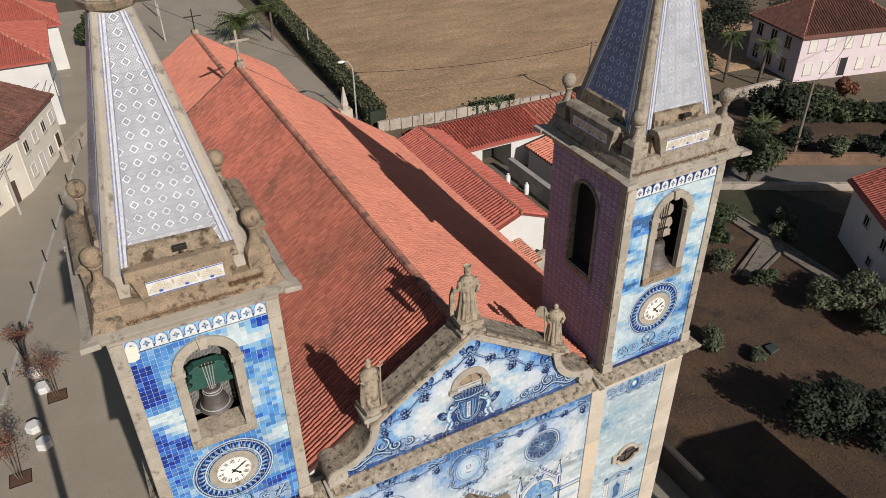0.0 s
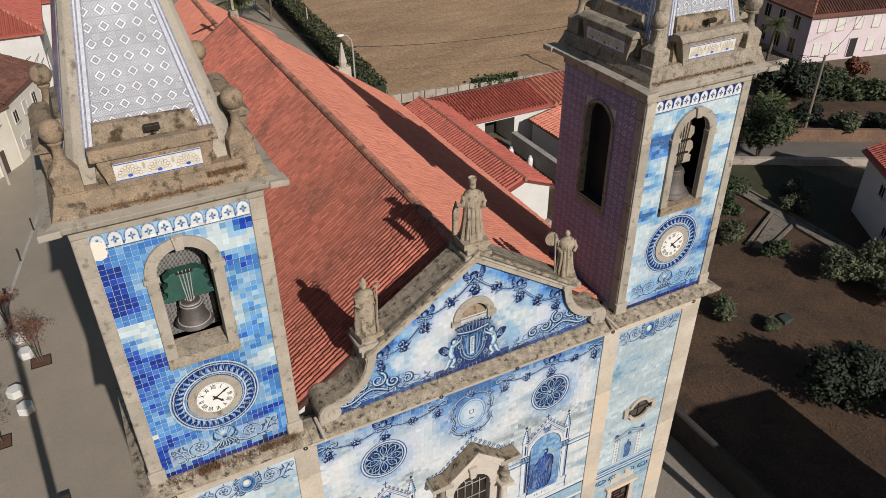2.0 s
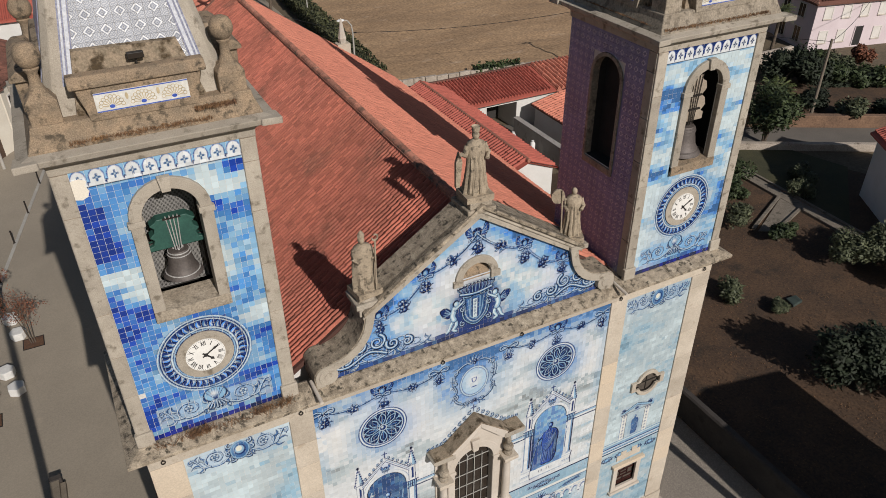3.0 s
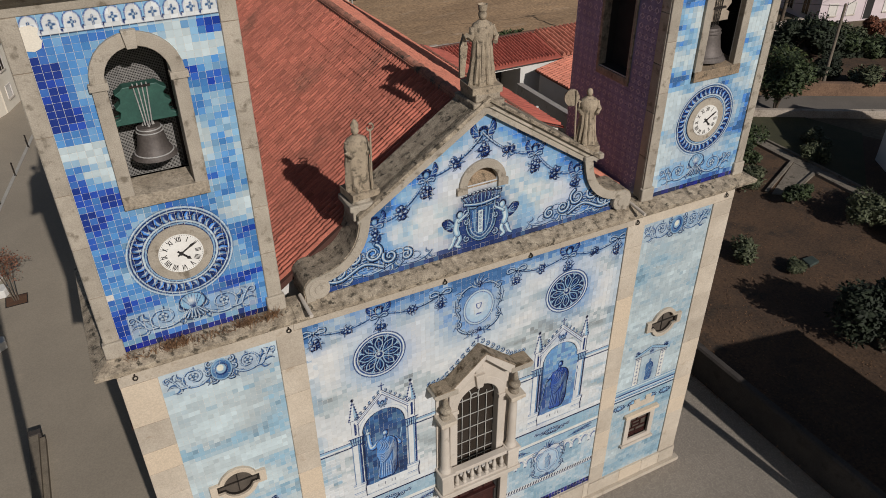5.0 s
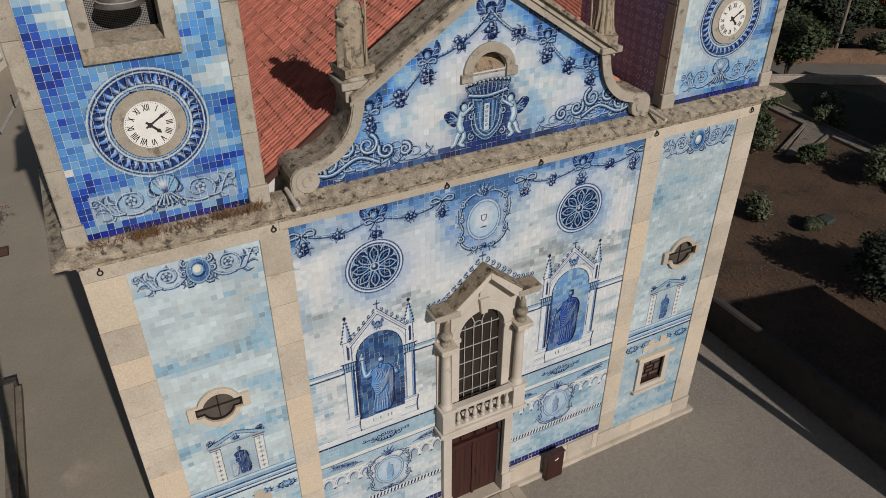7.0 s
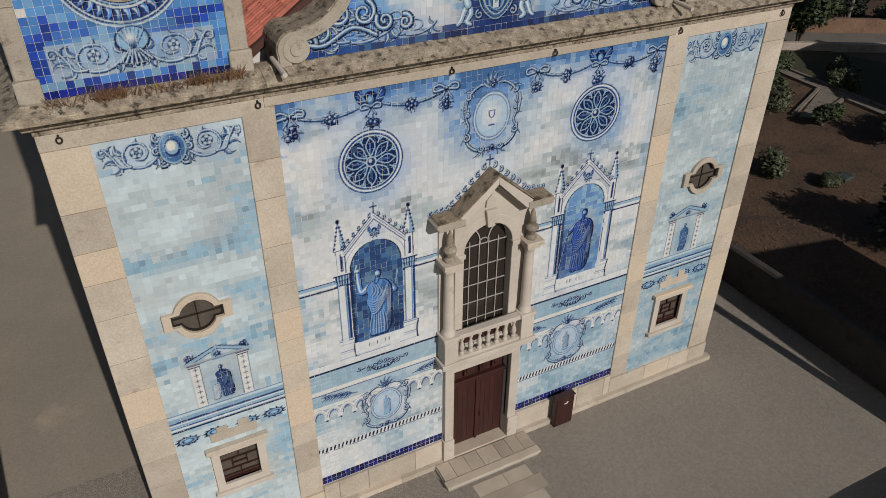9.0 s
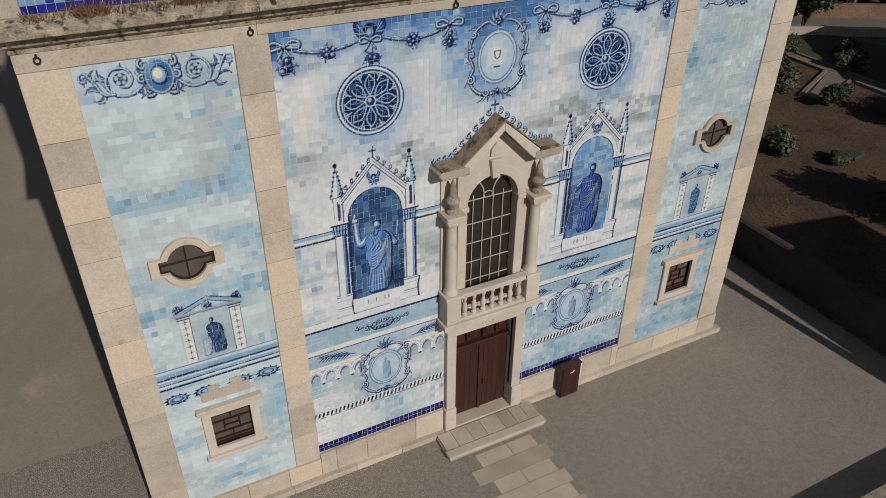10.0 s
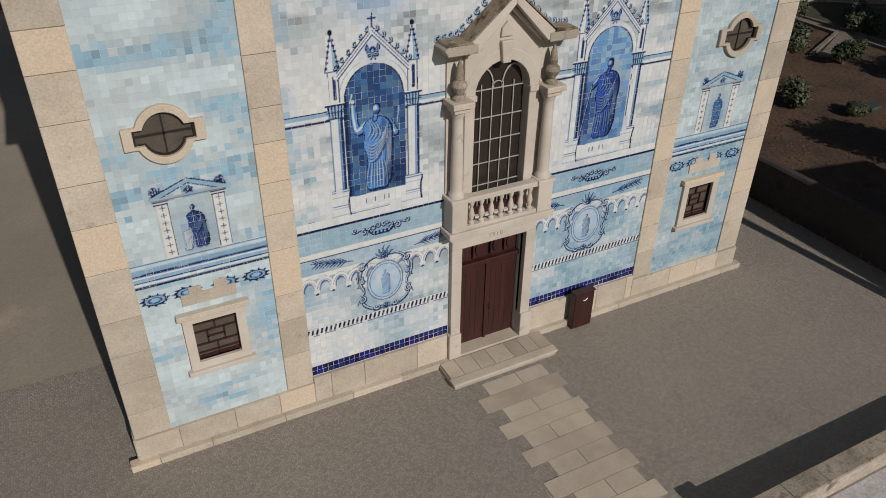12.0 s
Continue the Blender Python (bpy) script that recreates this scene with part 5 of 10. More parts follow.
# -- top of the central field: swags, oval, roses
for s in (-1, 1):
    ends = [(s * 4.78, 12.1), (s * 3.0, 12.16), (s * 1.2, 12.1)]
    swag(*ends[0], *ends[1], 0.22)
    swag(*ends[1], *ends[2], 0.22)
    ribbon(*ends[0], 0.3)
    ribbon(*ends[2], 0.3)
    winged_boss(ends[1][0], ends[1][1], 0.4)
    for x, z, r in ((s * 4.76, 11.72, 0.21), (s * 3.92, 11.88, 0.18), (s * 3.0, 11.64, 0.2), (s * 2.05, 11.88, 0.17), (s * 1.2, 11.76, 0.18)):
        posy(x, z, r, int(abs(x) * 100 + s))
    # rose window painted on the tiles
    cx, cz = s * 3.06, 10.72
    halo(cx + 0.22, cz - 0.16, 0.88, 0.88, AZURE, 0.5)
    disc(cx, cz, 0.77, 0.77, COBALT * 1.1)
    for r, w, col in ((0.755, 0.03, COBALT), (0.71, 0.06, LIGHTB), (0.715, 0.034, WHITE), (0.665, 0.04, COBALT * 1.3), (0.63, 0.024, ICE)):
        hoop(cx, cz, r, r, w, col)
    disc(cx, cz, 0.61, 0.61, COBALT * 0.7)
    for k in range(8):
        a = 2 * math.pi * k / 8
        for e in (-1, 1):
            b = a + e * math.pi / 8
            line = smooth_line([(cx + 0.13 * math.cos(a), cz + 0.13 * math.sin(a)), (cx + 0.34 * math.cos(a + e * 0.29), cz + 0.34 * math.sin(a + e * 0.29)),
                                (cx + 0.46 * math.cos(a + e * 0.2), cz + 0.46 * math.sin(a + e * 0.2)), (cx + 0.58 * math.cos(a), cz + 0.58 * math.sin(a))], 12)
            rope(line, 0.027, LIGHTB * 1.1)
        b = a + math.pi / 8
        rope([(cx + 0.47 * math.cos(b), cz + 0.47 * math.sin(b)), (cx + 0.62 * math.cos(b), cz + 0.62 * math.sin(b))], 0.027, LIGHTB * 1.35)
        rope([(cx + 0.2 * math.cos(a), cz + 0.2 * math.sin(a)), (cx + 0.44 * math.cos(a), cz + 0.44 * math.sin(a))], 0.018, MIDB * 1.3)
        for e in (-0.12, 0.12):
            rope([(cx + 0.54 * math.cos(b), cz + 0.54 * math.sin(b)), (cx + 0.62 * math.cos(b + e), cz + 0.62 * math.sin(b + e))], 0.024, LIGHTB)
    disc(cx, cz, 0.13, 0.13, PALE)
    disc(cx, cz, 0.1, 0.1, COBALT)
    disc(cx - 0.02, cz + 0.03, 0.045, 0.045, PALE)
oval_frame(0.0, 11.22, 0.42, 0.51)
for line, w in (([(0.0, 11.0), (0.0, 11.18)], 0.025), ([(-0.08, 11.36), (-0.06, 11.22), (0.0, 11.18), (0.06, 11.22), (0.08, 11.36)], 0.025), ([(-0.08, 11.36), (0.08, 11.36)], 0.02), ([(-0.07, 11.0), (0.07, 11.0)], 0.03)):
    rope(line, w, COBALT * 1.5)

# -- string lines of the central field
for z, w, col in ((7.8, 0.04, COBALT), (7.74, 0.07, LIGHTB), (7.6, 0.045, DEEP * 1.6), (7.67, 0.05, WHITE)):
    for s in (-1, 1):
        rope([(s * 1.25, z), (s * 5.1, z)], w, col)
for s in (-1, 1):
    xa, xb = sorted((s * 1.25, s * 5.12))
    strip(xa, xb, 5.1, 5.3, WHITE)
    strip(xa, xb, 4.5, 5.06, CYAN * 1.15, 0.8)
    rope([(xa, 5.3), (xb, 5.3)], 0.02, MIDB)
    rope([(xa, 5.08), (xb, 5.08)], 0.055, DEEP * 1.6)
    halo(s * 3.05, 4.78, 0.6, 0.18, AZURE, 0.35)
    for w in (-1, 1):
        def at(u, v):
            return s * 3.05 + w * u, 4.78 + v
        shaded(smooth_line([at(0.0, -0.12), at(0.2, -0.12), at(0.34, 0.02), at(0.52, 0.04), at(0.62, 0.0)], 20), np.linspace(0.07, 0.035, 20))
        for u, v, r, a, t in ((0.2, 0.02, 0.1, -1.2, 1), (0.42, -0.04, 0.075, 1.6, -1), (0.66, 0.05, 0.065, -1.6, 1), (0.08, 0.06, 0.08, 0.0, 1)):
            shaded(curl(*at(u, v), r, a if w > 0 else 3.14 - a, 1.15, t * w, 18), np.linspace(0.045, 0.02, 18))
        for u, v, e, f in ((0.05, -0.1, 0.03, -0.2), (0.14, -0.1, 0.18, -0.2), (0.3, -0.03, 0.36, -0.14)):
            rope([at(u, v), at(e, f)], np.array([0.06, 0.015]), DEEP * 1.5)
    strip(xa, xb, 4.36, 4.5, WHITE * (1.02, 1, 0.94))
    strip(xa, xb, 3.95, 4.34, LIGHTB, 0.45)
    rope([(xa, 4.34), (xb, 4.34)], 0.03, COBALT)
    for k in (-1, 1):                       # palm sprays
        x0 = s * 3.0 + k * 0.95
        rope(smooth_line([(x0 - k * 0.15, 4.05), (x0 + k * 0.3, 4.12), (x0 + k * 0.85, 4.24)]), 0.025, DEEP)
        for j in range(9):
            xx = x0 + k * (0.02 + 0.085 * j)
            for w in (-1, 1):
                rope([(xx, 4.09 + 0.014 * j), (xx + k * 0.15, 4.1 + 0.014 * j + w * 0.12)], np.array([0.05, 0.012]), COBALT if j % 2 else MIDB)
                rope([(xx + k * 0.04, 4.1 + 0.014 * j + w * 0.03), (xx + k * 0.13, 4.1 + 0.014 * j + w * 0.1)], 0.012, DEEP)
    strip(xa, xb, 3.82, 3.95, WHITE * (1.02, 1, 0.94))
    rope([(xa, 3.95), (xb, 3.95)], 0.015, MIDB)
    x = xa + 0.02                                   # hanging arches
    while x < xb - 0.2:
        t = np.linspace(0, math.pi, 12)
        pts = np.stack([x + 0.19 - 0.19 * np.cos(t), 3.5 + 0.29 * np.sin(t)], 1)
        rope(pts + (0.02, -0.04), 0.13, COBALT * 1.3, 0.75)
        rope(pts + (0.0, 0.045), 0.03, COBALT)
        rope(pts, 0.1, WHITE * (1.03, 1.0, 0.95))
        rope(pts + (0.0, -0.03), 0.014, MIDB)
        for xx in (x, x + 0.38):
            disc(xx, 3.45, 0.075, 0.075, WHITE)
            disc(xx, 3.37, 0.035, 0.035, DEEP * 2)
        x += 0.39
    oval_frame(s * 3.0, 3.25, 0.39, 0.47, 0.4 if s < 0 else 1.0)
    robed_shape(s * 3.0, 2.87, 0.72, LIGHTB, COBALT if s > 0 else MIDB, PALE, 0.0, 9)
    strip(xa, xb, 2.18, 2.4, WHITE * (1, 1, 0.96))
    rope([(xa, 2.4), (xb, 2.4)], 0.015, MIDB)
    rope([(xa, 2.18), (xb, 2.18)], 0.015, COBALT)
    x = xa + 0.06
    while x < xb:
        rope([(x, 2.23), (x + 0.03, 2.35)], 0.055, DEEP * 1.5)
        x += 0.115
    # two rows of dark tiles along the foot
    q = np.random.RandomState(3 + s)
    for i in range(72):
        for j in range(2):
            x, z = -5.05 + 10.1 / 72 * (i + 0.5), 0.965 + 0.1398 * (j + 0.5)
            if xa - 0.1 < x < xb + 0.1:
                strip(x - 0.0702, x + 0.0702, z - 0.07, z + 0.07, (INDIGO, INDIGO * 1.3, COBALT * 0.8, INDIGO * 0.6)[q.randint(4)])
# -- the two large niches
for s in (-1, 1):
    cx = s * 3.08
    arc = [(cx - 0.7, 5.72), (cx - 0.7, 8.0)] + [(cx - 0.7 * math.cos(a), 8.0 + 0.7 * math.sin(a)) for a in np.linspace(0.1, math.pi - 0.1, 16)] + [(cx + 0.7, 8.0), (cx + 0.7, 5.72)]
    patch(arc, MIDB * 0.75 if s < 0 else SKY * 0.75)
    q = random.Random(40 + s)
    for i in range(72):
        for j in range(82):
            x, z = -5.05 + 10.1 / 72 * (i + 0.5), 1.245 + 11.18 / 80 * (j + 0.5)
            inside = abs(x - cx) < 0.7 and 5.72 < z < 8.0 or z >= 8.0 and math.hypot(x - cx, z - 8.0) < 0.66
            if inside and s < 0:
                strip(x - 0.07, x + 0.07, z - 0.07, z + 0.07, (MIDB, COBALT * 1.3, COBALT * 0.9, MIDB * 1.3, SKY * 0.6)[q.randrange(5)], 0.45)
            elif inside:
                strip(x - 0.07, x + 0.07, z - 0.07, z + 0.07, (AZURE, SKY, ICE, AZURE * 1.4, VIVID)[q.randrange(5)], 0.35)
    if s > 0:
        halo(cx - 0.55, 6.5, 0.35, 1.2, VIVID * 0.6, 0.8)
        halo(cx + 0.3, 7.2, 0.3, 0.5, ICE, 0.6)
    rope([(cx - 0.66, 5.75), (cx - 0.66, 8.0)], 0.08, DEEP, 0.7)
    if s < 0:
        halo(cx, 7.5, 0.4, 0.3, LIGHTB, 0.5)
        robed_shape(cx, 5.8, 2.07, MIDB * 1.5, COBALT * 0.7, ICE * 1.05, 0.015, 21, 1, (((-0.12, 0.76), (-0.21, 0.7), (-0.24, 0.82), (-0.25, 1.02)), ((0.13, 0.74), (0.21, 0.62), (0.16, 0.7))))
        rope([(cx - 0.56, 7.9), (cx - 0.5, 8.08)], 0.03, ICE)
        rope([(cx + 0.5, 7.3), (cx + 0.56, 7.75)], 0.03, LIGHTB)
        halo(cx + 0.45, 6.1, 0.25, 0.45, DEEP, 0.55)
    else:
        robed_shape(cx, 5.85, 2.1, COBALT * 2.0, DEEP * 1.2, LIGHTB * 1.05, 0.02, 23, 1, (((-0.12, 0.76), (-0.19, 0.7), (-0.22, 0.66)),))
        rope([(cx - 0.44, 7.3), (cx - 0.68, 5.9)], 0.05, DEEP)
        rope([(cx - 0.45, 7.3), (cx - 0.69, 5.9)], 0.018, LIGHTB)
    pts = [(cx - 0.73 * math.cos(a), 8.0 + 0.73 * math.sin(a)) for a in np.linspace(0, math.pi, 18)]
    rope(pts, 0.13, WHITE)
    rope([(cx + (x - cx) * 1.06, z + 0.04) for x, z in pts], 0.02, MIDB)
    rope([(cx + (x - cx) * 0.91, z - 0.05) for x, z in pts], 0.03, DEEP)
    # gable with a small winged boss
    patch([(cx - 0.58, 8.76), (cx + 0.58, 8.76), (cx, 9.4)], WHITE, 0.7)
    rope(pts, 0.1, WHITE)
    winged_boss(cx, 8.92, 0.19)
    for w in (-1, 1):                              # columns and pinnacles
        x = cx + w * 0.88
        strip(x - 0.13, x + 0.13, 5.95, 7.62, LIGHTB)
        rope([(x - 0.03, 5.95), (x - 0.03, 7.62)], 0.15, WHITE)
        rope([(x + 0.12, 5.95), (x + 0.12, 7.62)], 0.06, DEEP * 1.5 if s > 0 else COBALT)
        rope([(x + 0.06, 5.95), (x + 0.06, 7.62)], 0.03, MIDB, 0.7)
        rope([(x - 0.13, 5.95), (x - 0.13, 7.62)], 0.02, COBALT)
        strip(x - 0.2, x + 0.2, 5.3, 5.95, WHITE)
        for zz in (5.32, 5.5, 5.56, 5.78, 5.9, 5.95):
            rope([(x - 0.2, zz), (x + 0.2, zz)], 0.018, MIDB)
        rope([(x + 0.2, 5.3), (x + 0.17, 5.6), (x + 0.22, 5.9)], 0.045, DEEP * 1.5)
        strip(x - 0.17, x + 0.17, 7.62, 7.9, LIGHTB)
        for k in range(-2, 3):
            rope([(x + 0.06 * k, 7.64), (x + 0.075 * k, 7.88)], 0.03, COBALT if k % 2 else DEEP)
        for zz, ww in ((7.62, 0.03), (7.76, 0.02), (7.91, 0.045)):
            rope([(x - 0.2, zz), (x + 0.2, zz)], ww, COBALT)
        rope([(x - 0.2, 7.95), (x + 0.2, 7.95)], 0.03, WHITE)
        strip(x - 0.11, x + 0.11, 7.97, 8.62, WHITE)
        rope([(x + 0.02, 8.05), (x + 0.02, 8.5)], 0.07, COBALT)
        rope([(x - 0.11, 7.97), (x - 0.11, 8.62)], 0.018, COBALT)
        rope([(x + 0.11, 7.97), (x + 0.11, 8.62)], 0.03, DEEP * 2)
        patch([(x - 0.16, 8.62), (x + 0.16, 8.62), (x, 9.35)], WHITE)
        patch([(x + 0.02, 8.62), (x + 0.16, 8.62), (x, 9.35)], LIGHTB)
        rope([(x - 0.16, 8.62), (x, 9.35), (x + 0.16, 8.62), (x - 0.16, 8.62)], 0.02, COBALT)
        for k in range(6):
            disc(x + 0.13 - 0.02 * k, 8.7 + 0.11 * k, 0.035, 0.03, DEEP * 2)
            disc(x - 0.13 + 0.02 * k, 8.7 + 0.11 * k, 0.03, 0.03, COBALT)
        disc(x, 9.4, 0.05, 0.06, DEEP)
        rope([(x - w * 0.08, 8.5), (cx, 9.34)], 0.14, WHITE)      # gable
        rope([(x - w * 0.08, 8.42), (cx, 9.25)], 0.025, COBALT)
        rope([(x - w * 0.08, 8.5), (cx, 9.34)], 0.02, MIDB)
        rope([(x - w * 0.08, 8.58), (cx, 9.42)], 0.025, DEEP * 2)
        for k in range(6):
            t = (k + 0.5) / 6.2
            xx, zz = x + (cx - x) * t, 8.62 + 0.84 * t
            shaded(curl(xx, zz, 0.055, 1.5, 0.9, -w, 10), 0.03)
    rope([(cx, 9.42), (cx, 9.68)], 0.035, COBALT)
    rope([(cx - 0.08, 9.58), (cx + 0.08, 9.58)], 0.035, COBALT)
    strip(cx - 0.68, cx + 0.68, 5.36, 5.74, WHITE * 1.02)
    rope([(cx - 0.68, 5.74), (cx + 0.68, 5.74)], 0.018, MIDB)
    for k in range(6):                              # lettering as bars
        rope([(cx - 0.3 + 0.11 * k, 5.5), (cx - 0.3 + 0.11 * k, 5.6)], 0.03, DEEP, 0.8)
# -- lower tower fields
for s in (-1, 1):
    cx = s * 7.1
    leaf_scroll(cx + 0.2, 11.92, 1.08, 0.58, 1)
    leaf_scroll(cx - 0.2, 11.92, 1.08, 0.58, -1)
    for w in (-1, 1):
        for x, z, r, a in ((0.24, 12.16, 0.1, 1.0), (0.3, 11.9, 0.08, 2.0), (0.2, 11.66, 0.1, -1.0)):
            shaded(curl(cx + w * x, z, r, a if w > 0 else 3.14 - a, 1.2, -w, 18), np.linspace(0.06, 0.025, 18))
    disc(cx, 11.91, 0.27, 0.34, DEEP)
    disc(cx - 0.01, 11.92, 0.24, 0.31, MIDB)
    halo(cx - 0.1, 12.0, 0.1, 0.2, LIGHTB, 0.9)
    hoop(cx, 11.92, 0.24, 0.31, 0.03, LIGHTB)
    disc(cx, 11.93, 0.155, 0.19, COBALT)
    disc(cx - 0.01, 11.94, 0.12, 0.15, LIGHTB)
    disc(cx - 0.02, 11.97, 0.08, 0.1, WHITE * (1.05, 1, 0.85))
    # small niche
    strip(cx - 0.66, cx + 0.66, 5.25, 6.55, ICE)
    strip(cx - 0.42, cx + 0.42, 5.3, 6.5, PALE)
    halo(cx, 5.8, 0.42, 0.55, SKY * 0.8, 0.7)
    halo(cx + 0.05, 6.1, 0.25, 0.3, ICE, 0.6)
    if s < 0:
        robed_shape(cx + 0.08, 5.38, 1.02, COBALT * 1.3, DEEP, LIGHTB, -0.08, 60)
        robed_shape(cx - 0.2, 5.36, 0.56, ICE, COBALT, WHITE, 0.1, 66)
    else:
        robed_shape(cx, 5.36, 1.0, MIDB, COBALT, LIGHTB, 0.0, 64)
    for w in (-1, 1):
        strip(cx + w * 0.55 - 0.12, cx + w * 0.55 + 0.12, 5.25, 6.6, WHITE * (1.03, 1, 0.93))
        for k in range(7):
            rope([(cx + w * 0.55 - 0.05, 5.4 + 0.17 * k), (cx + w * 0.55 + 0.05, 5.4 + 0.17 * k)], 0.022, COBALT, 0.8)
            rope([(cx + w * 0.55, 5.35 + 0.17 * k), (cx + w * 0.55, 5.45 + 0.17 * k)], 0.022, COBALT, 0.8)
        rope([(cx + w * 0.43, 5.3), (cx + w * 0.43, 6.5)], 0.022, DEEP)
        rope([(cx + w * 0.67, 5.3), (cx + w * 0.67, 6.5)], 0.012, MIDB)
        for zz in (6.5, 6.56):
            rope([(cx + w * 0.42, zz), (cx + w * 0.7, zz)], 0.03, DEEP * 1.5)
        posy(cx + w * 0.62, 6.78, 0.11, int(700 + w + s * 4))
        rope([(cx + w * 0.72, 6.64), (cx, 6.92)], 0.1, LIGHTB)
        rope([(cx + w * 0.72, 6.69), (cx, 6.97)], 0.025, DEEP)
        rope([(cx + w * 0.6, 6.62), (cx, 6.86)], 0.02, DEEP * 2)
    rope([(cx - 0.72, 6.62), (cx + 0.72, 6.62)], 0.05, GREY)
    rope([(cx - 0.72, 6.59), (cx + 0.72, 6.59)], 0.02, DEEP * 2)
    posy(cx, 6.72, 0.08, 5)
    xa, xb = sorted((s * 5.7, s * 8.52))
    strip(xa, xb, 4.72, 5.25, LIGHTB)
    for z, w, col in ((5.25, 0.02, MIDB), (5.19, 0.07, ICE), (5.08, 0.1, LIGHTB * 0.9), (5.0, 0.035, COBALT), (4.95, 0.04, WHITE), (4.89, 0.05, LIGHTB), (4.84, 0.025, COBALT), (4.79, 0.05, WHITE), (4.71, 0.055, DEEP * 1.5)):
        rope([(xa, z), (xb, z)], w, col)
    q = random.Random(8)
    for k in range(16):
        x = q.uniform(xa, xb - 0.3)
        rope([(x, 5.02), (x + 0.3, 5.02)], 0.04, COBALT, 0.5)
    for k, dx in enumerate((-1.08, -0.42, 0.38, 1.05)):
        x = cx + dx
        halo(x, 4.35, 0.32, 0.2, SKY, 0.5)
        for j in range(11):
            a = 2 * math.pi * j / 11
            rope([(x + 0.2 * math.cos(a), 4.35 + 0.1 * math.sin(a)), (x + 0.31 * math.cos(a + 0.2), 4.35 + 0.16 * math.sin(a + 0.2))], np.array([0.08, 0.02]), DEEP * 1.5)
        disc(x, 4.35, 0.24, 0.13, DEEP * 1.5)
        disc(x, 4.355, 0.2, 0.1, LIGHTB)
        disc(x, 4.35, 0.15, 0.075, COBALT)
        disc(x, 4.355, 0.1, 0.05, SKY)
    rope([(xa, 4.06), (xb, 4.06)], 0.012, DEEP)
    # -- upper tower fields: frieze, clock ring, scrolls
    ux = s * XT
    xa, xb = sorted((s * 5.72, s * 9.04))
    strip(xa, xb, 20.2, 20.6, SKY if s < 0 else COBALT)
    rope([(xa, 20.19), (xb, 20.19)], 0.02, DEEP)
    rope([(xa, 20.215), (xb, 20.215)], 0.03, WHITE)
    n = 10
    for k in range(n):
        x = xa + (k + 0.5) * (xb - xa) / n
        disc(x, 20.38, 0.15, 0.18, COBALT * 1.5)
        disc(x, 20.38, 0.13, 0.16, WHITE * 1.05)
        strip(x - 0.13, x + 0.13, 20.22, 20.38, WHITE * 1.05)
        strip(x - 0.165, x + 0.165, 20.21, 20.27, WHITE * 1.05)
        bud = MIDB * 0.8 if s < 0 else DEEP * 2
        rope([(x, 20.29), (x, 20.43)], 0.045, bud)
        rope([(x - 0.055, 20.365), (x + 0.055, 20.365)], 0.045, bud)
        disc(x, 20.365, 0.02, 0.02, PALE)
        disc(x + 0.166, 20.26, 0.035, 0.045, COBALT)
    cz = 15.37
    halo(ux + 0.06, cz - 0.1, 1.12, 1.12, COBALT, 0.75)
    disc(ux, cz, 1.1, 1.1, COBALT * 0.8)
    for r, w, col in ((1.07, 0.045, LIGHTB), (1.075, 0.016, WHITE), (1.025, 0.03, COBALT), (1.0, 0.025, ICE), (0.885, 0.2, COBALT * 1.15)):
        hoop(ux, cz, r, r, w, col)
    for k in range(36):             # leaves laid round the ring
        a = 2 * math.pi * k / 36

        def ray(r, d):
            return ux + r * math.cos(a + d), cz + r * math.sin(a + d)
        rope(smooth_line([ray(0.79, 0.0), ray(0.87, 0.05), ray(0.965, 0.03)], 7), np.array([0.07, 0.075, 0.07, 0.06, 0.045, 0.03, 0.015]), AZURE * 1.3 if k % 2 else MIDB * 1.2)
        rope(smooth_line([ray(0.8, -0.015), ray(0.86, 0.02), ray(0.93, 0.015)], 6), np.array([0.04, 0.036, 0.028, 0.02, 0.012, 0.006]), PALE)
        rope(smooth_line([ray(0.79, 0.07), ray(0.88, 0.1), ray(0.97, 0.07)], 6), 0.026, DEEP)
    for r, w, col in ((0.785, 0.02, COBALT), (0.755, 0.04, ICE), (0.725, 0.018, COBALT), (0.7, 0.035, LIGHTB), (0.675, 0.02, COBALT)):
        hoop(ux, cz, r, r, w, col)
    strip(ux - 1.4, ux + 1.4, 13.52, 14.14, ICE * 0.8 if s < 0 else SKY, 0.75)
    halo(ux, 13.95, 0.9, 0.35, SKY, 0.6)
    leaf_scroll(ux + 0.14, 13.84, 1.2, 0.54, 1, 0.42)
    leaf_scroll(ux - 0.14, 13.84, 1.2, 0.54, -1, 0.42)
    disc(ux, 14.06, 0.3, 0.24, DEEP * 1.5)
    disc(ux, 14.07, 0.26, 0.21, SKY * 0.9)
    for k in range(-3, 4):
        rope([(ux, 13.86), (ux + 0.07 * k, 14.25 - 0.008 * k * k)], 0.018, COBALT)
    halo(ux - 0.03, 14.1, 0.1, 0.1, WHITE, 0.9)
    for k in range(-3, 4):
        shaded([(ux + 0.03 * k, 13.88), (ux + 0.09 * k, 13.62 + 0.02 * abs(k))], 0.05)
    q = np.random.RandomState(12 + s)
    n = 23
    for i in range(n):
        for j in range(2):
            x, z = xa + 0.02 + 3.28 / n * (i + 0.5), 13.22 + 0.1412 * (j + 0.5)
            strip(x - 0.071, x + 0.071, z - 0.07, z + 0.07, ((INDIGO, INDIGO * 1.4, DEEP * 1.6)[q.randint(3)] if j == 0 else (VIVID * 0.8, AZURE, COBALT * 1.4, SKY * 0.7)[q.randint(4)]), 0.95 if s < 0 or j == 0 else 0.4)
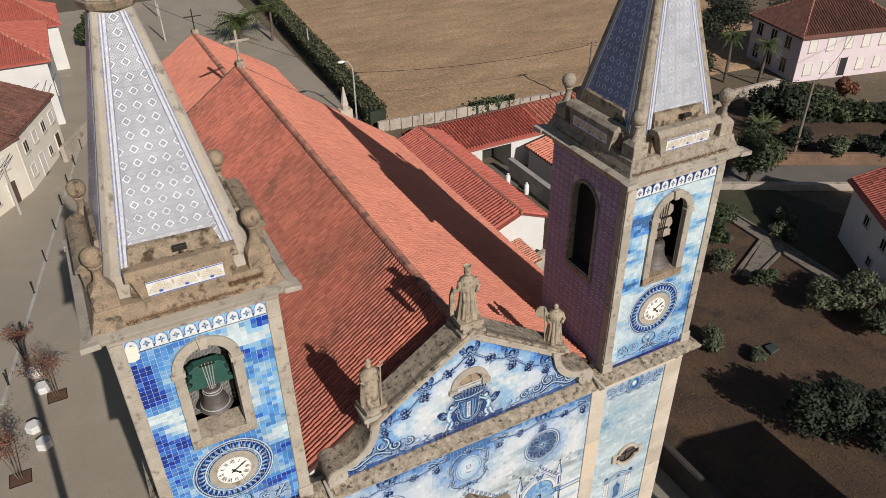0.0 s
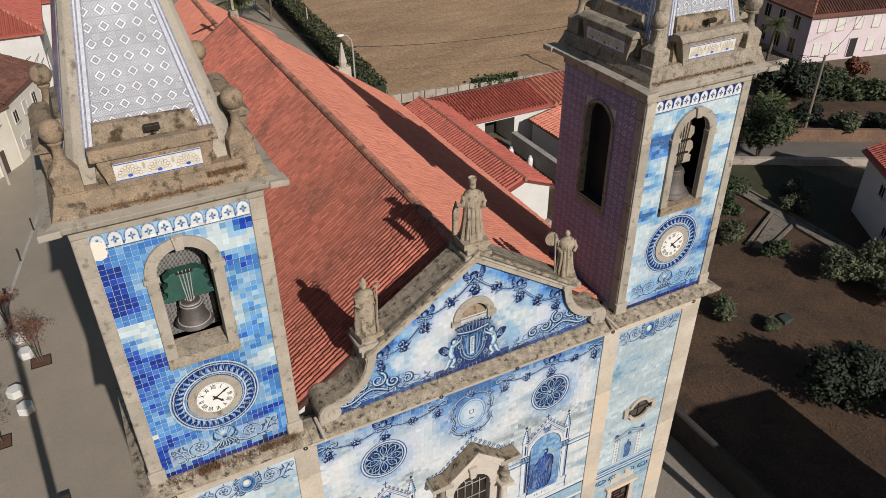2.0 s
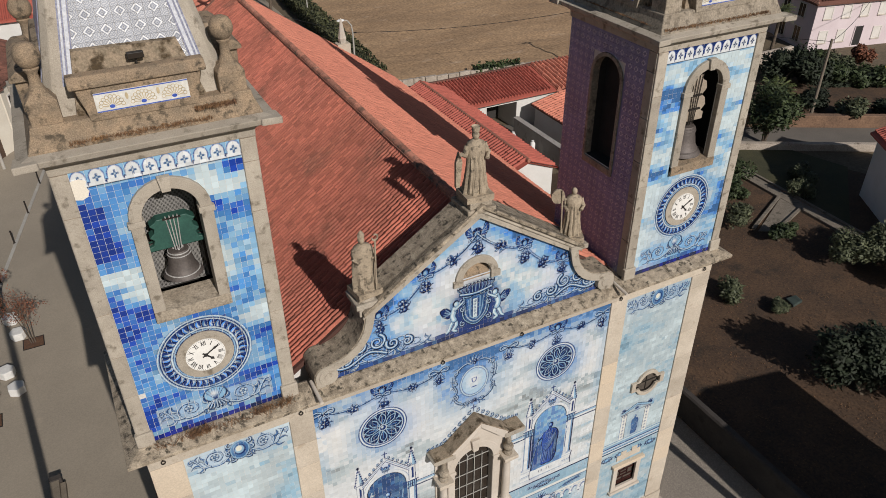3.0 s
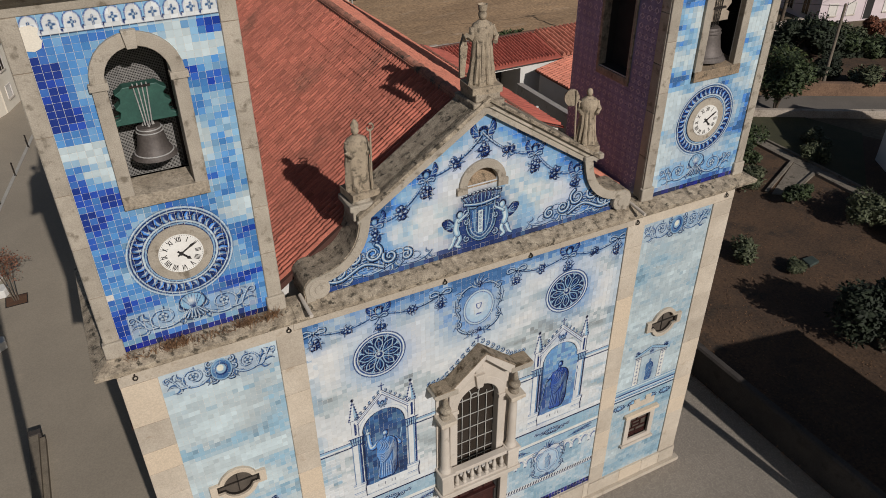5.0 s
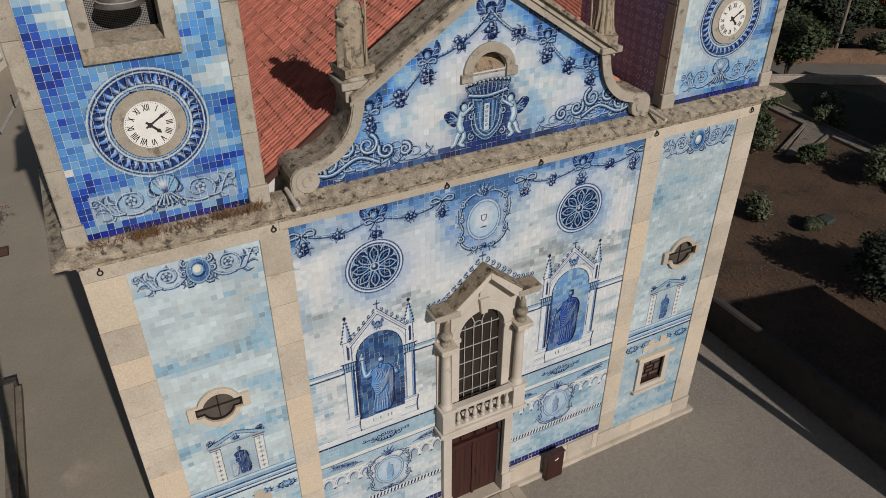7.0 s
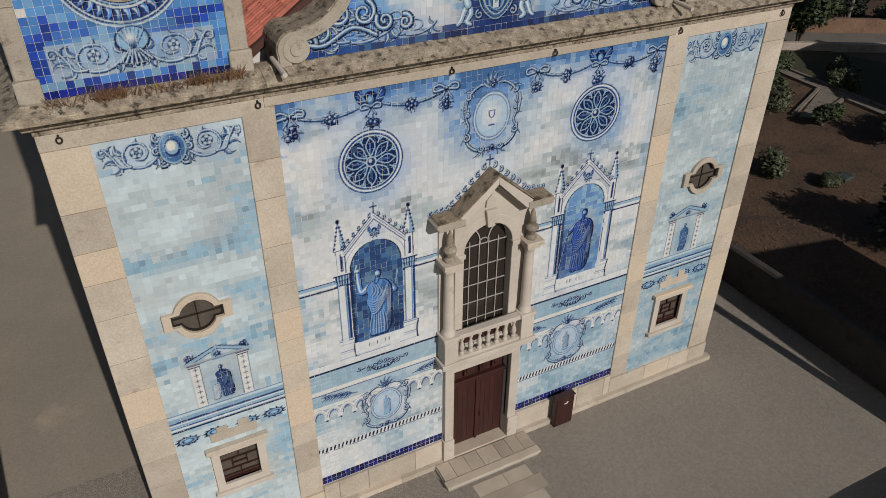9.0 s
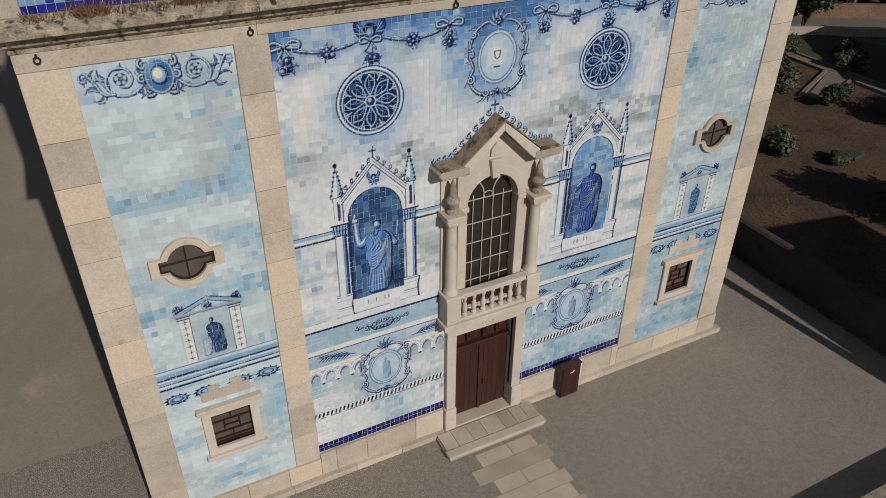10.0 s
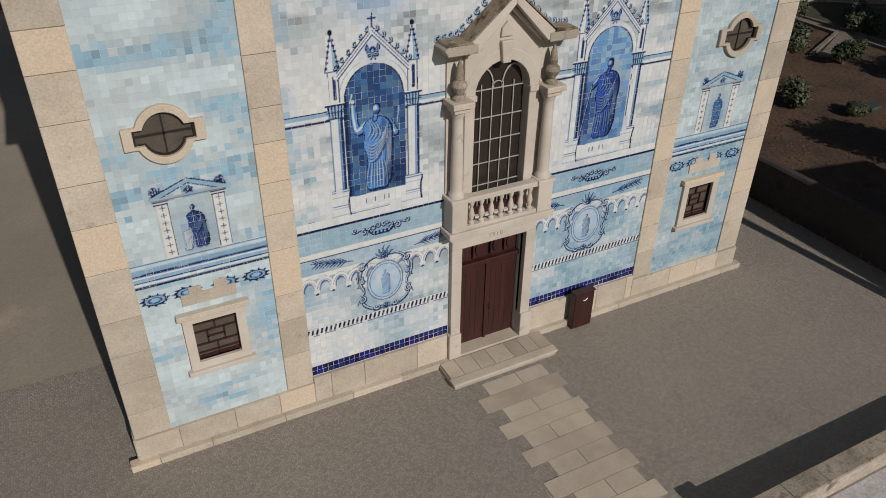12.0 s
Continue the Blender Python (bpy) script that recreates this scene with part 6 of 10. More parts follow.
# -- pediment
q = np.random.RandomState(31)
for i in range(66):
    for j in range(2):
        x, z = -4.6 + 9.2 / 66 * (i + 0.5), 13.22 + 0.1407 * (j + 0.5)
        strip(x - 0.07, x + 0.07, z - 0.07, z + 0.07, (COBALT * 0.8, DEEP * 1.5, COBALT * 1.3, MIDB * 0.7)[q.randint(4)], 0.95 if j == 0 else 0.35)
chain = [(0.0, 16.55), (0.73, 15.95), (1.54, 15.7), (2.23, 14.98), (2.95, 14.8)]
winged_boss(0.0, 16.52, 0.42)
posy(0.0, 16.06, 0.22, 3)
for s in (-1, 1):
    pts = [(s * x, z) for x, z in chain]
    for a, b in zip(pts[:-1], pts[1:]):
        swag(*a, *b, 0.07, 0.055)
    posy(s * 0.73, 15.91, 0.21, 15 + s)
    posy(s * 2.23, 14.92, 0.21, 25 + s)
    winged_boss(s * 1.55, 15.76, 0.36)
    posy(s * 1.55, 15.3, 0.21, 5 + s)
    winged_boss(s * 2.95, 14.84, 0.35)
    posy(s * 2.95, 14.44, 0.2, 35 + s)
    # scroll foliage in the corner
    halo(s * 3.3, 13.75, 1.3, 0.45, AZURE, 0.6)
    leaf_scroll(s * 1.45, 13.58, 1.3, 0.36, s, 0.4)
    leaf_scroll(s * 4.3, 13.7, -2.0, 0.62, s, 0.45)
    leaf_scroll(s * 2.4, 13.66, 1.5, 0.55, s, 0.5)
    for x, z, r, a, w in ((3.55, 14.02, 0.24, 0.4, -1), (3.05, 13.98, 0.25, 2.0, 1), (3.95, 13.72, 0.24, 1.0, -1), (2.6, 13.78, 0.2, 0.5, -1), (2.15, 13.7, 0.16, 1.4, 1), (4.2, 13.52, 0.16, 1.0, 1)):
        shaded(curl(s * x, z, r, a if s > 0 else 3.14 - a, 1.4, w * s), np.linspace(0.12, 0.04, 26))
    shaded(smooth_line([(s * 4.25, 13.5), (s * 3.9, 13.45), (s * 3.3, 13.72), (s * 2.8, 13.52)], 20), 0.1)
# coat of arms under a crown, held by two small plain winged forms
halo(0, 14.0, 0.85, 0.8, COBALT, 1.0)
halo(0, 13.6, 1.1, 0.3, COBALT, 0.8)
halo(0, 14.75, 0.62, 0.3, DEEP, 0.9)
disc(0, 14.08, 0.78, 0.8, COBALT * 1.1, 0.85, 0.3)
strip(-1.3, 1.3, 13.36, 13.5, COBALT * 1.1, 0.8)
shield = smooth_line([(-0.4, 14.55), (-0.36, 14.3), (-0.43, 14.05), (-0.34, 13.72), (0, 13.47), (0.34, 13.72), (0.43, 14.05), (0.36, 14.3), (0.4, 14.55), (0.18, 14.5), (0.0, 14.6), (-0.18, 14.5), (-0.4, 14.55)], 60)
patch(shield, MIDB * 0.8)
for k in range(9):
    strip(-0.36 + 0.08 * k, -0.32 + 0.08 * k, 13.75, 14.45, (COBALT, AZURE, LIGHTB, COBALT * 0.7)[k % 4], 0.55)
strip(-0.09, 0.05, 13.72, 14.4, ICE)
strip(0.05, 0.1, 13.72, 14.4, COBALT)
for k in range(5):
    rope(curl(-0.02, 13.84 + 0.12 * k, 0.045, k, 0.9, 1, 10), 0.018, COBALT)
for k in range(3):
    rope(smooth_line([(-0.36 + 0.06 * k, 14.4), (-0.3 + 0.06 * k, 13.85), (0.0, 13.58 + 0.05 * k), (0.3 - 0.06 * k, 13.85), (0.36 - 0.06 * k, 14.4)], 30), 0.02, (PALE, COBALT, LIGHTB)[k])
rope(shield, 0.07, DEEP)
rope(shield + (-0.006, 0.01), 0.025, LIGHTB)
for w in (-1, 1):
    for z, r, t in ((14.38, 0.12, 1.1), (14.12, 0.08, 1.0), (13.62, 0.1, 1.2)):
        shaded(curl(w * 0.42, z, r, 1.2 if w > 0 else 1.9, t, -w, 18), np.linspace(0.05, 0.02, 18))
for k in range(11):                 # crown
    t = -1 + k / 5.0
    x, z = 0.55 * t, 14.62 + 0.06 * t * t
    rope(smooth_line([(x * 0.85, z), (x * 1.05, z + 0.16), (x * 0.9, z + 0.3 - 0.12 * t * t)], 8), 0.06, COBALT if k % 2 else DEEP)
    rope(smooth_line([(x * 0.85 - 0.01, z), (x * 1.05 - 0.01, z + 0.16), (x * 0.9, z + 0.28 - 0.12 * t * t)], 8), 0.016, LIGHTB)
    disc(x, z + 0.33 - 0.12 * t * t, 0.055, 0.05, DEEP)
    disc(x - 0.01, z + 0.345 - 0.12 * t * t, 0.025, 0.022, ICE)
shaded(smooth_line([(-0.5, 14.66), (0.0, 14.58), (0.5, 14.66)], 16), 0.09)
for w in (-1, 1):
    def limb(points, a, b):
        p = smooth_line([(w * x, z) for x, z in points], 12)
        rope(p + (0.008, -0.01), np.linspace(a, b, 12) + 0.03, COBALT * 0.7)
        rope(p, np.linspace(a, b, 12), LIGHTB * 0.95)
        rope(p + (-0.015, 0.012), np.linspace(a, b, 12) * 0.45, ICE * 1.1)
    wing = smooth_line([(w * 0.74, 14.15), (w * 0.95, 14.36), (w * 1.14, 14.3), (w * 1.04, 14.08), (w * 0.86, 13.98), (w * 0.74, 14.15)], 24)
    patch(wing, COBALT)
    rope(wing, 0.025, DEEP)
    for k in range(4):
        rope([(w * 0.78, 14.12), (w * (0.95 + 0.04 * k), 14.3 - 0.08 * k)], 0.02, LIGHTB)
    limb([(0.7, 13.86), (0.62, 13.68), (0.72, 13.5), (0.62, 13.44)], 0.13, 0.06)
    limb([(0.7, 13.86), (0.8, 13.7), (0.86, 13.54), (0.94, 13.46)], 0.13, 0.06)
    limb([(0.68, 14.26), (0.74, 14.02), (0.7, 13.86)], 0.17, 0.16)
    limb([(0.66, 14.22), (0.54, 14.3), (0.42, 14.38)], 0.08, 0.05)
    disc(w * 0.64, 14.42, 0.105, 0.12, DEEP)
    disc(w * 0.625, 14.4, 0.075, 0.09, LIGHTB)
    disc(w * 0.625 - 0.02, 14.41, 0.045, 0.055, ICE)
# crockets painted along the gable of the window over the door
for s in (-1, 1):
    for k in range(6):
        t = k / 5.5
        x, z = s * (1.02 - 0.97 * t), 9.12 + 0.88 * t
        shaded(curl(x, z, 0.085, 1.5, 1.0, -s, 14), np.linspace(0.05, 0.02, 14), DEEP)
    for k in range(4):
        shaded(curl(s * (1.16 + 0.15 * k), 9.02 - 0.02 * k, 0.07, 1.5, 1.0, -s, 14), np.linspace(0.05, 0.02, 14), DEEP)
rope([(0.0, 9.95), (0.0, 10.22)], 0.045, COBALT)
rope([(-0.09, 10.1), (0.09, 10.1)], 0.045, COBALT)

# the cobalt is thickest where it is painted darkest
_depth = canvas.mean(2, keepdims=True)
canvas *= np.clip(_depth / 0.3, 0.03, 1.0) ** 0.45

# ---- tiles ----
MORT = 0.0045


def sample(x, z):
    i = np.clip(np.rint((x - PX0) / STEP).astype(int), 0, NXP - 1)
    j = np.clip(np.rint((z - PZ0) / STEP).astype(int), 0, NZP - 1)
    return canvas[j, i]


def tile_mesh(name, cells, k, tint, lift, size=TILE, y=0.0):
    """Tiles on the front plane, each k by k faces and four sides, coloured from the painting."""
    n = len(cells)
    cx, cz = cells[:, 0], cells[:, 1]
    g = (np.arange(k + 1) / k - 0.5) * size
    U, V = np.meshgrid(g, g)
    U, V = U.ravel(), V.ravel()
    m = len(U)
    top_y = y - 0.0026 - lift[:, None] - (U[None] * tint[:, 1:2] + V[None] * tint[:, 2:3])
    shrink = 1 - tint[:, 3:4] / size
    X, Z = cx[:, None] + U[None] * shrink, cz[:, None] + V[None] * shrink
    col = sample(X, Z) if k > 1 else np.repeat(sample(cx[:, None], cz[:, None]) * 0.5 + 0.125 * sum(sample(cx[:, None] + a, cz[:, None] + b) for a in (-0.04, 0.04) for b in (-0.04, 0.04)), m, 1)
    col = np.clip(col * tint[:, 0][:, None, None], 0, 0.9)
    rim = [j for j in range(k + 1)] + [(k + 1) * (j + 1) + k for j in range(k)] + [(k + 1) * k + j for j in range(k - 1, -1, -1)] + [(k + 1) * j for j in range(k - 1, 0, -1)]
    r = len(rim)
    back = np.stack([X[:, rim], np.zeros((n, r)) + y + 0.004, Z[:, rim]], 2)
    verts = np.concatenate([np.stack([X, top_y, Z], 2), back], 1)
    cols = np.concatenate([col, col[:, rim] * 0.9], 1)
    quads = [(j * (k + 1) + i, j * (k + 1) + i + 1, (j + 1) * (k + 1) + i + 1, (j + 1) * (k + 1) + i) for j in range(k) for i in range(k)]
    quads += [(rim[i], m + i, m + (i + 1) % r, rim[(i + 1) % r]) for i in range(r)]
    quads = np.array(quads)
    faces = (quads[None] + (np.arange(n) * (m + r))[:, None, None]).reshape(-1, 4)
    me = bpy.data.meshes.new(name)
    me.vertices.add(n * (m + r))
    me.vertices.foreach_set("co", verts.reshape(-1).astype(np.float32))
    me.loops.add(faces.size)
    me.loops.foreach_set("vertex_index", faces.reshape(-1).astype(np.int32))
    me.polygons.add(len(faces))
    me.polygons.foreach_set("loop_start", np.arange(0, faces.size, 4, dtype=np.int32))
    at = me.color_attributes.new("paint", "FLOAT_COLOR", "POINT")
    at.data.foreach_set("color", np.concatenate([cols, np.ones((n, m + r, 1))], 2).reshape(-1).astype(np.float32))
    me.polygons.foreach_set("use_smooth", np.zeros(len(faces), bool))
    me.update(calc_edges=True)
    me.validate()
    me.materials.append(GLAZE)
    return me


def in_poly(px, pz, poly, grow=0.0):
    inside = np.zeros(px.shape, bool)
    c = np.mean(np.array(poly), 0)
    p = np.array(poly) + grow * np.sign(np.array(poly) - c)
    for (xa, za), (xb, zb) in zip(p, np.roll(p, -1, 0)):
        if za != zb:
            inside ^= ((za > pz) != (zb > pz)) & (px < (xb - xa) * (pz - za) / (zb - za) + xa)
    return inside


def field(x0, x1, z0, z1, skip, seed, jitter, within=None, lost=0.0, joint=MORT):
    """Cells of a field of tiles; returns centres, tints and lifts."""
    nx, nz = int(round((x1 - x0) / TILE)), int(round((z1 - z0) / TILE))
    sx, sz = (x1 - x0) / nx, (z1 - z0) / nz
    X, Z = np.meshgrid(x0 + sx * (np.arange(nx) + 0.5), z0 + sz * (np.arange(nz) + 0.5))
    X, Z = X.ravel(), Z.ravel()
    keep = np.ones(X.shape, bool)
    for poly, grow in skip:
        keep &= ~in_poly(X, Z, poly, grow)
    if within is not None:
        keep &= in_poly(X, Z, within)
    r = np.random.RandomState(seed)
    keep &= r.rand(len(X)) >= lost
    X, Z = X[keep], Z[keep]
    tint = np.stack([1 + jitter * r.randn(len(X)), 0.005 * r.randn(len(X)), 0.005 * r.randn(len(X)), joint * (0.3 + 1.7 * r.rand(len(X)) ** 2)], 1)
    return np.stack([X, Z], 1), tint, 0.0015 * r.rand(len(X))


def lay_field(name, label, args, pieces=None):
    cells, tint, lift = field(*args)
    probe = np.stack([sample(cells[:, 0] + a, cells[:, 1] + b) for a in (-0.05, 0, 0.05) for b in (-0.05, 0, 0.05)])
    busy = probe.std(0).max(1) > 0.03
    single = np.zeros(len(cells), bool) if pieces is None else pieces(cells[:, 0], cells[:, 1]) & ~busy
    if single.sum() > 300:
        idx = np.flatnonzero(single)[300:]
        single[idx] = False
    base = None
    for k, mask in ((10, busy & ~single), (1, ~busy & ~single)):
        if mask.any():
            ob = part(name, tile_mesh(name, cells[mask], k, tint[mask], lift[mask]), GLAZE, base or church, label if base is None else "", kind="stuff")
            base = base or ob
    # single tiles: a few shared meshes, the nearest in colour for each place
    if single.any():
        cols = sample(cells[single, 0], cells[single, 1]) * tint[single, :1]
        order = np.argsort(cols.sum(1))
        groups = np.array_split(order, 20)
        cs = cells[single]
        for g in groups:
            c = np.clip(cols[g].mean(0), 0, 0.9)
            h = (TILE - (args[9] if len(args) > 9 else 0.006)) / 2
            me = mesh_of("tile", Shape().add([(-h, 0.004, -h), (h, 0.004, -h), (h, 0.004, h), (-h, 0.004, h), (-h, -0.002, -h), (h, -0.002, -h), (h, -0.002, h), (-h, -0.002, h),
                                              (-h + 0.003, -0.0045, -h + 0.003), (h - 0.003, -0.0045, -h + 0.003), (h - 0.003, -0.0045, h - 0.003), (-h + 0.003, -0.0045, h - 0.003)],
                                             [(8, 9, 10, 11)] + [(b + i, b + (i + 1) % 4, b + 4 + (i + 1) % 4, b + 4 + i) for b in (0, 4) for i in range(4)]), GLAZE_PIECE)
            at = me.color_attributes.new("paint", "FLOAT_COLOR", "POINT")
            at.data.foreach_set("color", np.tile(np.array([*c, 1.0], np.float32), 12))
            for i in g:
                t = new("tile", me)
                t.parent = base
                t.location = (cs[i, 0], 0.0, cs[i, 1])
                t.rotation_euler = (rng.uniform(-0.02, 0.02), 0, rng.uniform(-0.02, 0.02))
    return base


PORTAL = [(-1.24, 0.0), (-1.24, 8.6), (-0.8, 8.9), (0.0, 9.5), (0.8, 8.9), (1.24, 8.6), (1.24, 0.0)]
lay_field("facade_tiles", "hand-painted blue and white wall tiles with saints, swags and roses", (-5.05, 5.05, 1.245, 12.425, [(PORTAL, 0.0)], 1, 0.03),
          lambda x, z: (z < 8) & (np.abs(x) > 4.5))
lay_field("base_tiles", "two rows of dark cobalt tiles along the foot of the wall", (-5.05, 5.05, 0.965, 1.245, [(PORTAL, 0.0)], 9, 0.12, None, 0.01, 0.009), lambda x, z: z > 1.1)
lay_field("pediment_tiles", "painted blue tiles of the gable", (-4.6, 4.6, 13.22, 17.3, [(LUNE, 0.05)], 2, 0.04, pediment_outline(0.2)))
for k, s in enumerate((-1, 1)):
    a, b = sorted((s * 5.72, s * 8.5))
    lay_field("lower_tower_tiles", "pale watery blue and white wall tiles", (a, b, 0.78, 12.3, [(cross_oval(s * 7.33, 7.95, 1.2), 0.0), ([(s * 7.1 - 0.66, 2.2), (s * 7.1 - 0.66, 3.8), (s * 7.1 + 0.66, 3.8), (s * 7.1 + 0.66, 2.2)], 0)], 3 + k, 0.035, None, 0.0))
    a, b = sorted((s * 5.74, s * 9.02))
    lay_field("upper_tower_tiles", "cobalt and sky-blue mosaic of wall tiles" if s < 0 else "pale sky-blue wall tiles", (a, b, 13.22, 20.56, [(arch(s * XT, 16.7, 19.25, 0.76), 0.0)], 5 + k, 0.07 if s < 0 else 0.05, None, 0.0008 if s < 0 else 0.0, 0.0034 if s < 0 else 0.0028),
              (lambda x, z: (x < -8.2) & (z > 14.2)) if s < 0 else None)


def pattern_field(name, corners, period, material, parent, label, normal):
    """Patterned tiles over a four-cornered flat face; corners: low left, low right, top right, top left."""
    p = [Vector(c) for c in corners]
    u = (p[1] - p[0]).normalized()
    n = Vector(normal).normalized()
    v = n.cross(u).normalized()
    if v.z < 0:
        v = -v
    o = (p[0] + p[1]) / 2
    poly = [((c - o).dot(u), (c - o).dot(v)) for c in p]
    us, vs = [a for a, b in poly], [b for a, b in poly]
    sh, uvs = Shape(), []
    i0, i1, j1 = int(min(us) / period) - 1, int(max(us) / period) + 1, int(max(vs) / period) + 1

    def clip_u(vv):
        t = min(1, max(0, vv / max(vs)))
        return poly[0][0] + (poly[3][0] - poly[0][0]) * t, poly[1][0] + (poly[2][0] - poly[1][0]) * t
    g = 0.002
    q = random.Random(len(name))
    for j in range(j1):
        va, vb = j * period + g, min((j + 1) * period - g, max(vs))
        if vb <= va:
            continue
        for i in range(i0, i1 + 1):
            ua, ub = i * period + g, (i + 1) * period - g
            quad = []
            for uu, vv in ((ua, va), (ub, va), (ub, vb), (ua, vb)):
                lo, hi = clip_u(vv)
                quad.append((min(max(uu, lo), hi), vv))
            if quad[1][0] - quad[0][0] < 0.01 and quad[2][0] - quad[3][0] < 0.01:
                continue
            d = 0.012 + q.uniform(0, 0.002)
            top = [o + u * a + v * b + n * d for a, b in quad]
            low = [o + u * a + v * b - n * 0.004 for a, b in quad]
            sh.add([*top, *low], [(0, 1, 2, 3), (0, 4, 5, 1), (1, 5, 6, 2), (2, 6, 7, 3), (3, 7, 4, 0)])
            uvs += [quad[c] for f in ((0, 1, 2, 3), (0, 0, 1, 1), (1, 1, 2, 2), (2, 2, 3, 3), (3, 3, 0, 0)) for c in f]
    me = mesh_of(name, sh, material, fix=False)
    lay = me.uv_layers.new(name="metres")
    lay.data.foreach_set("uv", np.array(uvs, np.float32).ravel())
    return part(name, me, material, parent, label, kind="stuff")


for s in (-1, 1):
    spire, half = spires[s]
    cx = s * XT
    for q in range(4):
        turn = Matrix.Translation((cx, YT, 0)) @ Matrix.Rotation(q * math.pi / 2, 4, "Z")
        z0, z1 = 22.1, 27.35
        w0, w1 = half(z0) * 0.66, half(z1) * 0.28
        pts = [turn @ Vector(p) for p in ((-w0, -half(z0), z0), (w0, -half(z0), z0), (w1, -half(z1), z1), (-w1, -half(z1), z1))]
        nrm = (turn.to_3x3() @ Vector((0, -1, 0.2262))).normalized()
        # front face in the white pattern, the other three in a darker, bluer copy
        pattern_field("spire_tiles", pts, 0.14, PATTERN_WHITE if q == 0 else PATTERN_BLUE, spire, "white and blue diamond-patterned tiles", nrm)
        for e in (-1, 1):          # border: two blue lines with a pale band between
            for a0, a1, b0, b1, m in ((0.005, 0.035, 0.004, 0.02, BORDER_BLUE), (0.039, 0.11, 0.024, 0.075, BORDER_PALE), (0.114, 0.145, 0.079, 0.1, BORDER_BLUE), (0.149, 0.185, 0.104, 0.13, BORDER_PALE), (0.189, 0.22, 0.134, 0.16, BORDER_BLUE)):
                quad = [turn @ Vector(p) for p in ((e * (w0 + a1), -half(z0) - 0.012, z0), (e * (w1 + b1), -half(z1) - 0.012, z1), (e * (w1 + b0), -half(z1) - 0.012, z1), (e * (w0 + a0), -half(z0) - 0.012, z0))]
                part("border_tiles", Shape().add([*quad, *[p - nrm * 0.02 for p in quad]], [(0, 1, 2, 3), (0, 4, 5, 1), (1, 5, 6, 2), (2, 6, 7, 3), (3, 7, 4, 0)]), m, spire)
        part("footing", Shape().add([turn @ Vector(p) for p in ((-1.2, -half(21.7) - 0.16, 21.55), (1.2, -half(21.7) - 0.16, 21.55), (0.86, -half(22.7) - 0.12, 22.66), (-1.0, -half(22.7) - 0.12, 22.7), (-1.2, -1, 21.55), (1.2, -1, 21.55), (0.84, -1, 22.76), (-1.0, -1, 22.8))],
                                    [(0, 1, 2, 3), (3, 2, 6, 7), (0, 3, 7, 4), (1, 5, 6, 2)]), STONE_MOSS, spire, "mossy stone footing")
    # sides of the bell chambers
    for fx, nx in ((cx - HALF, -1), (cx + HALF, 1)):
        for y0, y1, z0, z1 in ((0.34, YT - 0.72, 13.25, 20.56), (YT + 0.72, 3.88, 13.25, 20.56), (YT - 0.72, YT + 0.72, 13.25, 16.3), (YT - 0.72, YT + 0.72, 19.9, 20.56)):
            pts = [(fx, y0, z0), (fx, y1, z0), (fx, y1, z1), (fx, y0, z1)]
            if nx < 0:
                pts = [pts[1], pts[0], pts[3], pts[2]]
            pattern_field("side_tiles", pts, 0.14, PATTERN_PURPLE, church, "purple-blue diamond-patterned wall tiles", (nx, 0, 0))

# ---- portal, balcony, door ----
portal = part("portal", Shape().box(-1.24, 1.24, -0.16, 0.1, 3.652, 4.12), STONE_PALE, church, "carved limestone door frame with a balcony window over it", bevel=0.02)
for s in (-1, 1):
    part("jamb", Shape().box(*sorted((s * 0.95, s * 1.24)), -0.157, 0.1, 0.2, 3.648), STONE_PALE, portal, bevel=0.015)
    part("jamb_base", Shape().box(*sorted((s * 0.94, s * 1.3)), -0.22, 0.1, 0.0, 0.98), STONE_PALE, portal, bevel=0.02)
    part("corner_bracket", Shape().prism([(s * 1.02, 3.98), (s * 1.2, 3.98), (s * 1.2, 4.14)], -0.24, -0.14), STONE_PALE, portal, bevel=0.01)
part("threshold", Shape().box(-0.96, 0.96, -0.2, 0.5, 0.0, 0.22), SLAB, portal, bevel=0.02)
door = part("door", Shape().box(-0.95, 0.95, 0.28, 0.36, 0.2, 3.65), WOOD_RED, church, "closed double door of dark red wood")
for s in (-1, 1):
    leaf = part("leaf", Shape().box(*sorted((s * 0.012, s * 0.93)), 0.2, 0.28, 0.24, 2.78), WOOD_RED, door, bevel=0.01)
    for z0, z1 in ((0.42, 2.62),):
        part("panel", Shape().box(*sorted((s * 0.14, s * 0.8)), 0.188, 0.2, z0, z1), WOOD_RED, leaf, bevel=0.008)
    for k in range(3):
        part("bead", Shape().box(s * (0.3 + 0.17 * k) - 0.006, s * (0.3 + 0.17 * k) + 0.006, 0.18, 0.188, 0.45, 2.6), WOOD_RED, leaf)
    for k in range(2):
        x = s * (0.26 + 0.42 * k)
        part("carved_panel", Shape().box(x - 0.18, x + 0.18, 0.18, 0.24, 3.0, 3.55).prism(circle(x, 3.27, 0.13, 0.2, 14), 0.13, 0.18), WOOD_RED, door, bevel=0.02)
part("transom", Shape().box(-0.95, 0.95, 0.12, 0.28, 2.79, 2.92), WOOD_RED, door, bevel=0.015)
part("cover_strip", Shape().box(-0.04, 0.04, 0.15, 0.2, 0.24, 2.78), WOOD_RED, door, bevel=0.01)
part("door_handle", Shape().tube([(0.12, 0.2, 1.2), (0.12, 0.13, 1.22), (0.12, 0.13, 1.36), (0.12, 0.2, 1.38)], 0.012), IRON, door)
